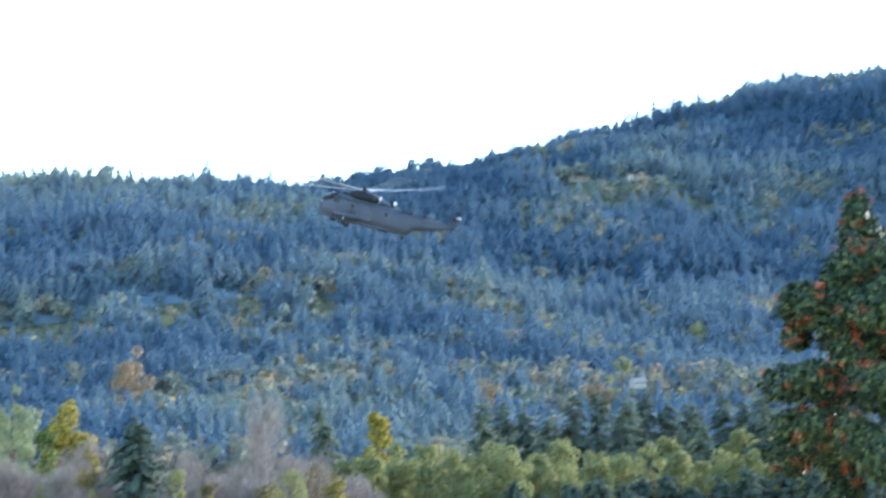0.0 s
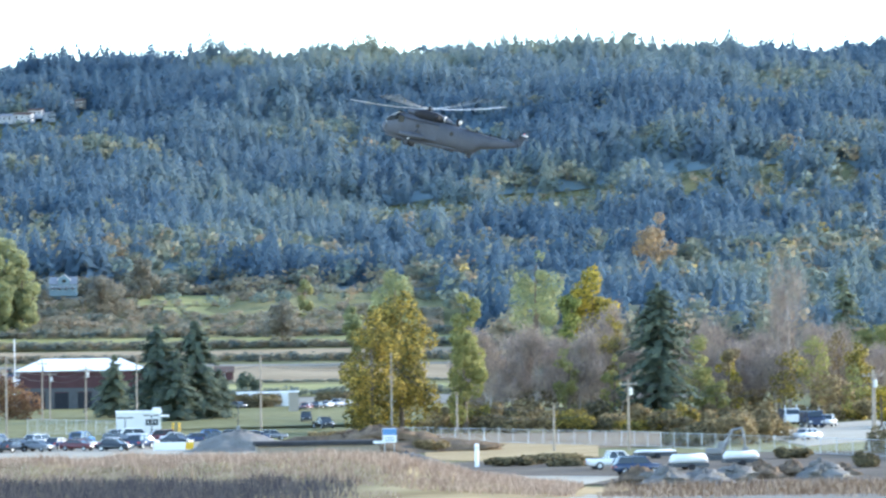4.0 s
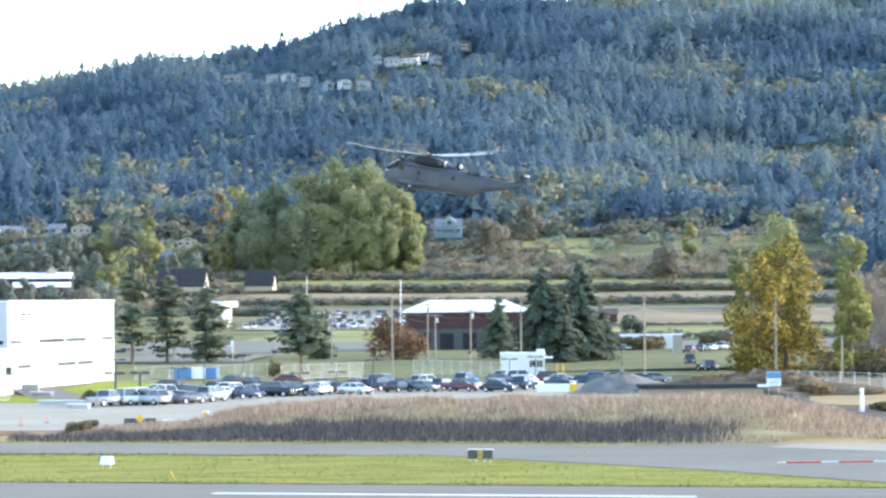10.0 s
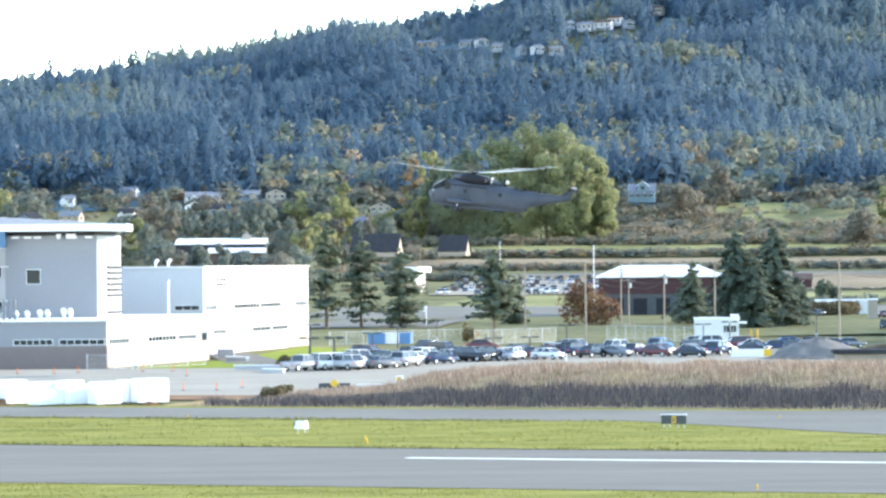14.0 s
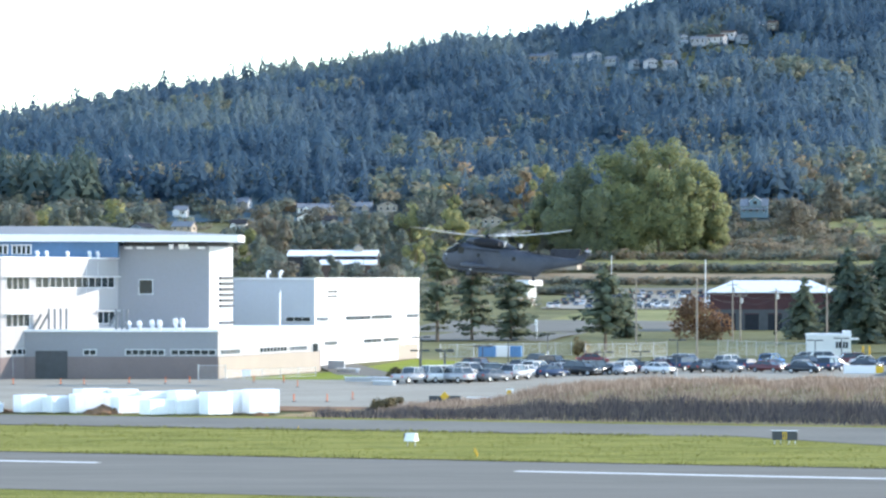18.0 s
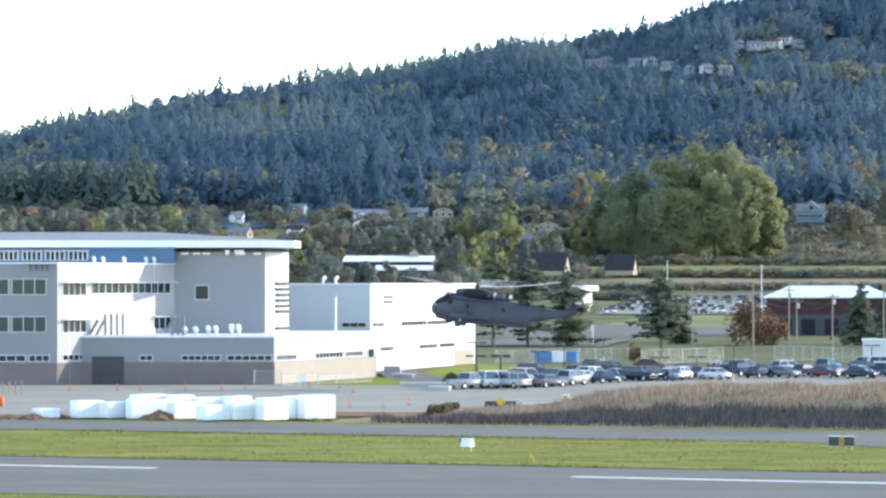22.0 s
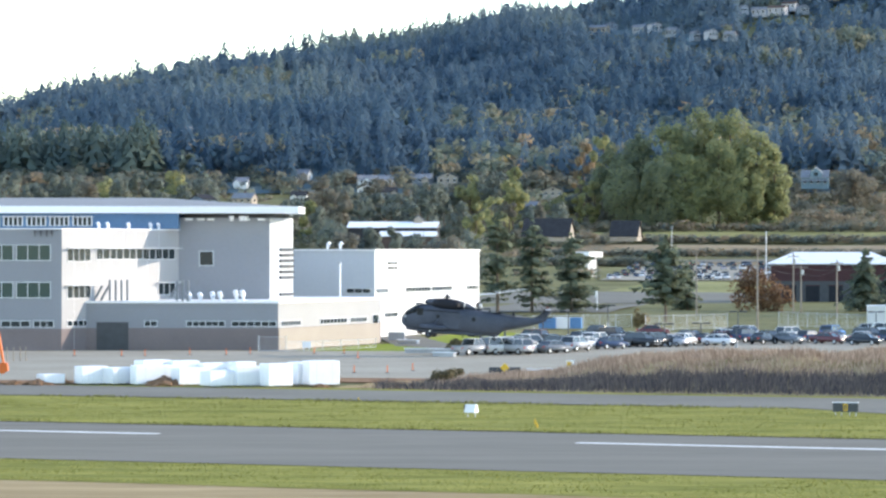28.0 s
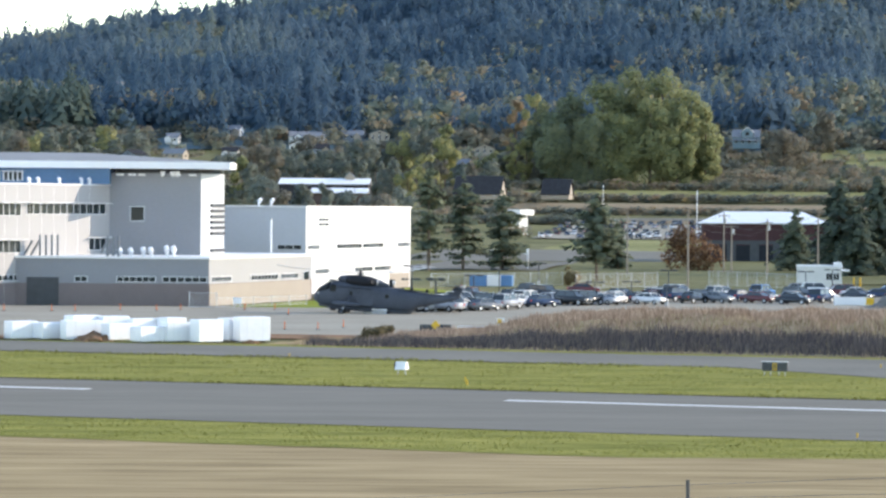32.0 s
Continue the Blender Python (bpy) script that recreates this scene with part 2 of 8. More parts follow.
# ---- land ----
def land():
    xs = np.concatenate([np.arange(-1500, -300, 60), np.arange(-300, 1300, 16), np.arange(1300, 2701, 60)])
    ys = np.concatenate([np.arange(-300, 0, 30), np.arange(0, 140, 7), np.arange(140, 480, 20), np.arange(480, 2800, 16), np.arange(2800, 4801, 80)])
    verts, faces = [], []
    for y in ys:
        for x in xs:
            z = ground_z(x, max(y, 0.0))
            if y > 1400:
                z += 7 * noise.noise((x / 90, y / 90, 0.3))
            elif y > 700:
                z += 0.6 * noise.noise((x / 60, y / 60, 0.3))
            verts.append((x, y, z - 0.06))
    w = len(xs)
    for j in range(len(ys) - 1):
        for i in range(w - 1):
            a = j * w + i
            faces.append((a, a + 1, a + 1 + w, a + w))
    ob = mesh_object("ground", verts, faces, FIELD, smooth=True)
    tagged(ob, "rough green and brown airfield land rising to a hill", "ground", kind="structure")


land()


def forest_gap_sheet():
    """Added haze-blue sheet that fills dark gaps below the hill's crowns; low where the ground is cleared."""
    xs, ys = np.arange(-420, 1720, 11), np.arange(1490, 2660, 11)
    n = len(xs)
    v, f, bare = [], [], []
    for y in ys:
        for x in xs:
            bare.append((395 < x < 705 and 1750 < y < 1845) or any(abs(x - hx) < hw + 8 and -120 < y - hy < 14 for hx, hy, hw in HILL_CLEAR))
            deep = 1.0 if y < 1540 or bare[-1] else 5.0
            v.append((x, y, ground_z(x, y) + 7 * noise.noise((x / 90, y / 90, 0.3)) + deep * (0.75 + 0.6 * noise.noise((x / 14, y / 14, 1.7)))))
    for j in range(len(ys) - 1):
        for i in range(n - 1):
            q = (j * n + i, j * n + i + 1, (j + 1) * n + i + 1, (j + 1) * n + i)
            if not all(bare[k] for k in q):
                f.append(q)
    tagged(mesh_object("forest_gap_sheet", v, f, GAP_FILL, smooth=True), "raised haze-blue sheet filling dark gaps in the wooded hill", "ground", kind="structure")


forest_gap_sheet()

# the runway's own axes: s along it, n across it
RUN = radians(-19.0)
RD, RN = (math.cos(RUN), math.sin(RUN)), (-math.sin(RUN), math.cos(RUN))


def on_run(s, n):
    return (s * RD[0] + n * RN[0], s * RD[1] + n * RN[1])


def sheet(name, poly, z, material, label, category="ground", thick=0.05):
    bm = prism(poly, z - thick, z)
    ob = part(name, bm, material, None)
    return tagged(ob, label, category, kind="structure")


def band(name, n0, n1, z, material, label, s0=-260.0, s1=330.0, wob=0.0, seed=1, category="ground"):
    """A strip along the runway, with uneven edges where earth meets grass."""
    r = random.Random(seed)
    ss = np.linspace(s0, s1, 120)
    near = [on_run(s, n0 + r.uniform(-wob, wob)) for s in ss]
    far = [on_run(s, n1 + r.uniform(-wob, wob)) for s in ss]
    verts = [(x, y, z) for x, y in near] + [(x, y, z) for x, y in far]
    k = len(ss)
    faces = [(i, i + 1, k + i + 1, k + i) for i in range(k - 1)]
    ob = mesh_object(name, verts, faces, material)
    return tagged(ob, label, category, kind="structure")


band("dry_grass_strip", 105, 148, 0.0, DRY, "tan dry mown grass field in front of the runway", wob=0.9, seed=3)
band("grass_near", 147, 163, 0.02, GRASS, "green mown grass verge beside the runway", wob=0.5, seed=4)
band("runway", 162, 197, 0.05, TARMAC, "grey tarmac runway with a worn surface", category="runway")
band("grass_far", 196.9, 233, 0.03, GRASS, "green mown grass between runway and taxiway", wob=0.25, seed=5)
band("taxiway", 232.5, 250, 0.06, TARMAC_OLD, "pale grey tarmac taxiway", wob=0.15, seed=6, category="taxiway")
band("grass_edge", 250, 254, 0.03, GRASS, "thin green grass edge behind the taxiway", wob=0.5, seed=7)

sheet("taxiway_junction", [(25.6, 238.9), (42.5, 213.7), (51.5, 194.8), (54.5, 190.3), (90, 178), (110, 235), (70.9, 247.3), (26.9, 251.5)], 0.075, TARMAC_OLD, "wide tarmac junction of taxiway and runway", "taxiway", 0.02)
sheet("yard_drive", [(53.7, 243.9), (62.6, 233.6), (76, 240), (70.6, 256), (86, 285), (76, 292), (61.3, 253.6)], 0.085, LOT, "pale drive from the taxiway to the yard", "road", 0.02)
# shadow of the grass lip, laid down as a dark band
band("verge_shade", 196.3, 197.3, 0.056, SOIL_SHADE, "dark strip painted for the grass lip's shadow beside the runway", -260, -12, 0.12, 9)
sheet("dry_verge", [(80.1, 342.0), (92.4, 315.5), (111.9, 382.0), (96.8, 413.0)], 0.03, DRY, "dry tan verge along the fence", "ground")
sheet("dry_fence_verge", [(84.5, 366.0), (111.8, 371.5), (122.4, 368.5), (144.1, 433.5), (104.3, 451.5)], 0.025, WEEDY, "brown weedy verge below the wood", "ground")
sheet("dirt_strip", [(-43.2, 278.5), (-23.7, 277.5), (-25.0, 293.5), (-46.0, 296.0)], 0.03, EARTH, "red-brown bare dirt beside the wrapped pallets", "ground")
band("taxiway_edge", 232.2, 232.8, 0.064, SOIL_SHADE, "dark soil edge of the taxiway", -260, -60, 0.15, 10)
sheet("dirt_strip", [(-11.5, 284.0), (-1.2, 281.5), (0.5, 291.0), (-11.0, 293.5)], 0.06, EARTH, "red-brown bare dirt beside the apron", "ground")
# runway markings and the apron behind
def stripe(s0, s1, n0, n1):
    ob = part("runway_stripe", prism([on_run(s0, n0 + 0.15), on_run(s1, n0 + 0.15), on_run(s1, n1 - 0.15), on_run(s0, n1 - 0.15)], 0.05, 0.056), PAINT, None)
    tagged(ob, "white painted runway centreline stripe", "runway marking", group="runway stripes", kind="structure")


for k in range(-4, 7):
    stripe(-55.8 + 58.2 * k, -25.8 + 58.2 * k, 186.0, 187.6)
sheet("apron", [(-150, 300), (-150, 372), (0, 372), (40, 352), (40, 300), (5, 283)], 0.04, LOT,
      "pale tarmac apron between the hangar and the taxiway", "apron")
sheet("car_park", [(-20, 372), (0, 352), (40, 352), (74, 362), (80, 430), (20, 460), (12, 400)], 0.05, LOT, "tarmac car park with parked cars", "car park")
sheet("lawn", [(-18, 371), (4, 369), (12, 400), (16, 440), (4, 462), (-6, 402)], 0.07, LAWN, "green lawn beside the white building", "lawn")
sheet("dry_ground", [(58, 250), (75, 238), (240, 175), (260, 260), (150, 285), (95, 268)], 0.02, WEEDY, "brown weedy ground beyond the taxiway", "ground")
sheet("yard", [(66, 275), (95, 262), (150, 280), (175, 330), (110, 345), (80, 330)], 0.05, GRAVEL, "dusty gravel yard with machines", "yard")

sheet("farm_lane", [(139.5, 399.5), (169.0, 461.5), (197.0, 492.0), (154.9, 387.0), (132.3, 361.5)], 0.04, LOT, "pale tarmac lane beside the wood", "road")

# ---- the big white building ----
# cladding colours carry the light: grey for shaded fronts, paler for sunlit sides
WALL_SHADED = stuff("shaded_cladding", (0.25, 0.257, 0.275), var=0.06, scale=0.15, fine=3.0, rough=0.6)
WALL_WHITE_LIT = stuff("lit_cladding", (0.78, 0.77, 0.76), var=0.05, scale=0.15, fine=3.0, rough=0.6)
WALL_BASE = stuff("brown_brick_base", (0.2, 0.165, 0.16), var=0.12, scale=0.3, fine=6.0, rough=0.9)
# one tone for the tower's sunlit strip and the annex's shaded front
WALL_PALE = stuff("cladding_lit_and_shaded", (0.55, 0.57, 0.6), var=0.05, scale=0.15, fine=3.0, rough=0.6)
WALL_LIT = stuff("lit_side_cladding", (0.37, 0.365, 0.365), var=0.05, scale=0.15, fine=3.0, rough=0.6)
WALL_CREAM = stuff("cream_panel", (0.36, 0.315, 0.265), var=0.05, scale=0.3, fine=5.0)
ROOF = stuff("grey_roof_sheet", (0.25, 0.24, 0.23), var=0.1, scale=0.2, fine=2.0, rough=0.6)
FASCIA = stuff("white_fascia", (0.82, 0.82, 0.82), var=0.03, scale=0.5, fine=4.0, rough=0.5)
BLUE_BAND = stuff("blue_clerestory", (0.06, 0.15, 0.28), var=0.12, scale=0.3, fine=3.0, rough=0.3)
WINDOW = glass_dark("window_glass", (0.02, 0.03, 0.035), 0.3, 0.2)
WINDOW_GREEN = glass_dark("green_window_glass", (0.03, 0.065, 0.06), 0.35, 0.2)
FRAME = stuff("white_frame", (0.75, 0.76, 0.77), var=0.05, scale=2.0, fine=9.0, rough=0.5)
STEEL = stuff("galvanised_steel", (0.5, 0.52, 0.54), var=0.12, scale=2.0, fine=14.0, rough=0.45, metal=0.6)
# duct metal darkened to carry the shade the ducts stand in
DUCT = stuff("shaded_duct_metal", (0.2, 0.21, 0.22), var=0.2, scale=2.0, fine=14.0, rough=0.6)
DARK = stuff("dark_grey_paint", (0.06, 0.065, 0.07), var=0.2, scale=1.0, fine=8.0, rough=0.6)


def wall_frame(a, b):
    """Pose with x along the wall from a to b, z up and -y out of it (the open side is on the right when walking from a to b)."""
    ang = math.degrees(math.atan2(b[1] - a[1], b[0] - a[0]))
    return pose(a[0], a[1], 0, 0, 0, ang)


def windows(parent, m, spans, z0, z1, panes=1, material=None, sunshade=False, mull=0.07):
    """Window units set in a wall: recessed glass, frame bars, sill; m is the wall's pose; spans are (from, to) along it."""
    for s0, s1 in spans:
        bm = bmesh.new()
        bm_box(bm, s0, -0.03, z0, s1, 0.06, z1)
        w = part("window", bm, material or WINDOW, parent)
        w.matrix_local = m
        bm = bmesh.new()
        t = 0.07
        bm_box(bm, s0 - t, -0.1, z0 - t, s1 + t, 0.05, z0)
        bm_box(bm, s0 - t, -0.1, z1, s1 + t, 0.05, z1 + t)
        for k in range(panes + 1):
            x = s0 + (s1 - s0) * k / panes
            bm_box(bm, x - mull / 2, -0.1, z0, x + mull / 2, 0.05, z1)
        f = part("window_frame", bm, FRAME, w)
        f.matrix_local = Matrix.Identity(4)
        if sunshade:
            bm = bmesh.new()
            for k in range(4):
                bm_box(bm, s0 - 0.2, -1.0 + 0.24 * k, z1 + 0.1, s1 + 0.2, -0.9 + 0.24 * k, z1 + 0.16)
            for x in (s0, (s0 + s1) / 2, s1):
                bm_box(bm, x - 0.04, -1.05, z1 + 0.06, x + 0.04, 0.05, z1 + 0.1)
            h = part("sunshade", bm, FRAME, w)
            h.matrix_local = Matrix.Identity(4)


def hangar():
    b = thing("hangar_building", 0, 0, 0)
    tagged(b, "large pale grey three-storey building with white flat roof", "building")
    main = [(-110, 371), (-45.3, 371), (-33.2, 391), (-30, 410), (-110, 420)]
    part("wall", prism(main, 2.6, 14.3), WALL_SHADED, b)
    part("parapet", prism([(-110, 370.9), (-45.22, 370.9), (-33.1, 390.9), (-30, 410), (-110, 420)], 14.3, 14.45), FASCIA, b, "white parapet capping")
    part("plinth", prism([(x, y - 0.05) for x, y in main], 0, 2.6), WALL_BASE, b, "brown brick plinth")
    tower = [(-33.4, 391), (-21.9, 390.5), (-19.4, 398.5), (-29, 412), (-34, 402)]
    part("tower_wall", prism(tower, 0.0, 15.9), WALL_SHADED, b)
    part("clerestory", prism([(-110, 388.5), (-33.0, 388.5), (-33.0, 410), (-110, 416)], 14.45, 16.42), BLUE_BAND, b, "blue clerestory band")
    # dark paint stands for the shade below the roof overhang
    part("tower_shade_strip", prism([(-32.6, 391.4), (-22.2, 391.0), (-19.9, 398.4), (-29.2, 411), (-33.5, 402)], 15.9, 16.42), DARK, b, "dark-painted strip for the shade under the roof")
    over = [(-110, 385.5), (-18.2, 388), (-17.8, 397), (-28, 414), (-110, 422)]
    part("roof", prism(over, 16.42, 17.28), FASCIA, b, "white roof fascia")
    bm = bmesh.new()
    lo = [bm.verts.new((x, y, 17.28)) for x, y in [(-109, 386.3), (-18.9, 388.8), (-18.5, 396.6), (-28.5, 413), (-109, 421)]]
    hi = [bm.verts.new((x, y, 18.5)) for x, y in [(-109, 399), (-38, 400), (-36, 402), (-39, 406), (-109, 410)]]
    for i in range(5):
        bm.faces.new((lo[i], lo[(i + 1) % 5], hi[(i + 1) % 5], hi[i]))
    bm.faces.new(hi)
    bmesh.ops.recalc_face_normals(bm, faces=bm.faces)
    part("roof_sheet", bm, ROOF, b, "grey standing-seam roof")
    # sunlit walls overlaid with a lighter copy of the cladding
    for a_, c_, z0, z1 in (((-45.3, 371), (-33.2, 391), 0.05, 14.28), ((-21.9, 390.5), (-19.4, 398.5), 5.82, 15.88)):
        L = math.hypot(c_[0] - a_[0], c_[1] - a_[1])
        part("lit_cladding", box(0.02, -0.022, z0, L - 0.02, 0.05, z1), WALL_LIT if z0 < 1 else WALL_PALE, b, "side cladding coloured paler for sunlight").matrix_local = wall_frame(a_, c_)
        for k in range(1, int(L / 2.4)):
            part("seam", box(2.4 * k - 0.02, -0.03, z0 + 0.1, 2.4 * k + 0.02, 0.0, z1 - 0.1), FRAME, b).matrix_local = wall_frame(a_, c_)
    low = [(-43.2, 375), (-20.0, 374.4), (-8.6, 404), (-8.6, 412), (-43, 412)]
    part("low_wing", prism(low, 2.6, 5.55), WALL_SHADED, b)
    part("low_plinth", prism([(-43.26, 374.93), (-19.96, 374.33), (-8.54, 404), (-8.54, 412.1), (-43.06, 412.1)], 0, 2.6), WALL_BASE, b, "brown brick plinth")
    part("coping", prism([(-43.3, 374.8), (-19.85, 374.2), (-8.4, 404), (-8.4, 412.2), (-43.2, 412.2)], 5.55, 5.8), FASCIA, b, "white coping")
    # front of the left wing, facing the airfield
    wf = wall_frame((-110, 371), (-45.3, 371))
    for z0 in (10.7, 6.3):
        windows(b, wf, [(L - 4.0, L) for L in (63.4, 59.0, 54.6, 50.2)], z0, z0 + 1.75, 3, WINDOW_GREEN)
    windows(b, wf, [(54, 57), (57.6, 61), (61.4, 63.8), (48, 53)], 2.85, 3.5, 3, WINDOW)
    # slanting lit wall
    ws = wall_frame((-45.3, 371), (-33.2, 391))
    windows(b, ws, [(1.0, 5.5)], 10.6, 12.0, 4, WINDOW, True)
    windows(b, ws, [(6.6, 22.5)], 10.8, 12.0, 12, WINDOW, True)
    windows(b, ws, [(1.0, 5.5)], 6.2, 7.6, 4, WINDOW, True)
    windows(b, ws, [(19.0, 22.6)], 6.4, 7.8, 3, WINDOW, True)
    windows(b, ws, [(1.0, 5.2)], 2.9, 3.5, 4, WINDOW)
    # tower
    wt = wall_frame((-33.2, 391), (-21.9, 390.5))
    windows(b, wt, [(2.6, 4.3)], 10.0, 11.7, 1, WINDOW)
    wl = wall_frame((-21.9, 390.5), (-19.4, 398.5))
    bm = bmesh.new()
    for z in (11.8, 11.1, 10.4, 9.7, 9.0, 8.3, 6.2, 5.5):
        bm_box(bm, 3.4, -0.3, z, 8.0, 0.1, z + 0.32)
    part("louvre", bm, DARK, b, "dark louvre blades").matrix_local = wl
    # clerestory windows behind the parapet, small vents and brackets
    wc = wall_frame((-110, 388.5), (-33.0, 388.5))
    windows(b, wc, [(64.0 - 2.85 * k, 66.3 - 2.85 * k) for k in range(9)], 14.9, 15.9, 4, WINDOW, True, 0.16)
    for x, y in ((-41.8, 379), (-40.8, 380), (-38.6, 383), (-36.3, 387), (-35.4, 388)):
        part("roof_vent", tube(rod((x, y, 14.45), (x, y, 14.85), 0.16, seg=8), (x, y, 14.85), (x - 0.1, y - 0.2, 15.15), 0.24, 0.2, 8), FASCIA, b)
    for x in (-48.4, -47.7, -47.0, -46.4):
        part("bracket", tube(box(x - 0.08, 370.5, 13.95, x + 0.08, 371.0, 14.25), (x, 370.9, 13.5), (x, 370.5, 14.0), 0.05), DARK, b)
    for x in (-31.9, -30.4, -29.2, -24.8, -22.9):
        part("bracket", box(x - 0.45, 390.0, 15.55, x + 0.45, 390.75, 15.8, 0.03), FASCIA, b)
    # low wing
    w1 = wall_frame((-43.2, 375), (-20.0, 374.4))
    windows(b, w1, [(7.3, 8.8)], 2.85, 3.4, 2, WINDOW)
    windows(b, w1, [(12.3, 16.9), (17.7, 23.0)], 2.85, 3.4, 6, WINDOW)
    w2 = wall_frame((-20.0, 374.4), (-8.6, 404))
    part("side_plinth", box(0.05, -0.12, 0, 31.6, 0.0, 2.55), WALL_CREAM, b, "cream panel plinth").matrix_local = w2
    part("lit_cladding", box(0.05, -0.022, 2.56, 31.7, 0.05, 5.54), WALL_LIT, b, "side cladding coloured paler for sunlight").matrix_local = w2
    windows(b, w2, [(0.8, 6.5), (12.5, 21.0), (22.0, 27.5)], 2.85, 3.4, 8, WINDOW)
    windows(b, w2, [(29.3, 31.3)], 0.8, 3.6, 1, WINDOW)
    bm = bmesh.new()
    bm_box(bm, 1.6, -0.12, 0.0, 5.4, 0.1, 3.3)
    part("door", bm, DARK, b, "dark recessed double door").matrix_local = w1
    # rooftop plant on the low wing
    for x, y, h in ((-27.9, 377, 1.0), (-27.0, 377, 1.0), (-25.1, 377, 1.2), (-24.3, 377, 1.2), (-30.7, 377, 0.9), (-29.4, 377, 0.9)):
        v = rod((x, y, 5.8), (x, y, 5.8 + h * 0.55), 0.2, seg=10)
        tube(v, (x, y, 5.8 + h * 0.55), (x - 0.1, y - 0.35, 5.8 + h), 0.33, 0.3, 10)
        part("roof_vent", v, FASCIA, b, "white gooseneck roof vent", True)
    for x in (-32.2, -31.5, -30.9):
        part("duct", box(x - 0.14, 376.5, 5.8, x + 0.14, 376.8, 8.2, 0.03), DUCT, b)
    part("duct", tube(bmesh.new(), (-33.0, 376.5, 6.2), (-32.0, 376.5, 7.8), 0.16), DUCT, b)
    for x in (-40.2, -39.5, -38.8, -38.1):
        part("duct", box(x - 0.12, 376.4, 5.8, x + 0.12, 376.7, 8.3, 0.03), DUCT, b)
    for x in (-42.5, -41.5, -40.7):
        part("duct", tube(bmesh.new(), (x - 0.6, 376.4, 5.8), (x + 0.4, 376.4, 7.6), 0.14), DUCT, b)
    for x in (-26.6, -25.4, -24.8):
        part("roof_vent", rod((x, 390.2, 15.5), (x, 390.2, 16.1), 0.2, 0.34, 10), FASCIA, b)
    # block at the far end
    e = thing("white_annex", 0, 0, 0)
    tagged(e, "white box-shaped annex with strip windows", "building")
    poly = [(-20.8, 427), (-9.7, 426), (4.9, 471), (-8, 474)]
    part("wall", prism(poly, 0, 11.75), WALL_PALE, e)
    part("coping", prism([(-21, 426.8), (-9.6, 425.8), (5.1, 471.2), (-8, 474.2)], 11.75, 12.0), FASCIA, e)
    wa = wall_frame((-9.7, 426), (4.9, 471))
    part("lit_cladding", box(0.02, -0.022, 0.02, 47.28, 0.05, 11.74), WALL_WHITE_LIT, e, "annex side cladding coloured white for sunlight").matrix_local = wa
    windows(e, wa, [(0.8, 5.5), (13, 24), (24.6, 34), (41, 46.6)], 6.1, 6.65, 8, WINDOW)
    windows(e, wa, [(4.0, 9.5), (21, 29), (30, 38), (42, 43)], 2.75, 3.3, 7, WINDOW)
    windows(e, wa, [(5.2, 9.4)], 9.95, 10.25, 3, WINDOW)
    windows(e, wa, [(5.2, 9.4)], 9.3, 9.6, 3, WINDOW)
    wb = wall_frame((-20.8, 427), (-9.7, 426))
    windows(e, wb, [(7.3, 10.6)], 6.1, 6.65, 3, WINDOW)
    bm = bmesh.new()
    bm_box(bm, 37, -0.06, 0, 46.7, 0.02, 2.2)
    bm_box(bm, 37, -0.06, 2.2, 38, 0.02, 3.2)
    part("cream_panel", bm, WALL_CREAM, e).matrix_local = wa
    for x, y in ((-16.2, 430), (-14.5, 430)):
        part("roof_vent", tube(rod((x, y, 12), (x, y, 12.5), 0.16, seg=8), (x, y, 12.5), (x + 0.3, y - 0.2, 12.9), 0.28, 0.24, 8), FASCIA, e)
    p = thing("stack_pipe", -13.9, 412, 5.7)
    tagged(p, "tall thin white exhaust pipe on the roof", "pipe")
    part("pipe", rod((0, 0, 0), (0, 0, 4.4), 0.14, seg=8), FASCIA, p)
    part("cap", rod((0, 0, 4.4), (0, 0, 4.6), 0.2, seg=8), STEEL, p)


hangar()

# ---- helicopter ----
HULL = stuff("grey_hull_paint", (0.048, 0.058, 0.08), var=0.24, scale=0.5, fine=7.0, rough=0.6, other=(0.078, 0.09, 0.116))
COWL = stuff("dark_cowl_paint", (0.018, 0.02, 0.026), var=0.2, scale=0.8, fine=7.0, rough=0.6, spec=0.2)
BLADE = stuff("blade_paint", (0.6, 0.6, 0.58), var=0.1, scale=0.8, fine=7.0, rough=0.45)
RUBBER = stuff("black_rubber", (0.02, 0.02, 0.022), var=0.2, scale=3.0, fine=20.0, rough=0.85)
ALLOY = stuff("bare_alloy", (0.6, 0.6, 0.6), var=0.1, scale=3.0, fine=20.0, rough=0.35, metal=0.8)
RED = stuff("red_lamp", (0.6, 0.05, 0.03), var=0.1, scale=3.0, fine=20.0, rough=0.3)
CANOPY = glass_dark("canopy_glass", (0.012, 0.016, 0.018), 0.25, 0.3)


def loft(bm, rings):
    """Skin through rings of equal count; the ends are closed."""
    loops = [[bm.verts.new(p) for p in ring] for ring in rings]
    n = len(loops[0])
    for a, b in zip(loops, loops[1:]):
        for i in range(n):
            bm.faces.new((a[i], a[(i + 1) % n], b[(i + 1) % n], b[i]))
    bm.faces.new(loops[0][::-1])
    bm.faces.new(loops[-1])
    bmesh.ops.recalc_face_normals(bm, faces=bm.faces)
    return bm


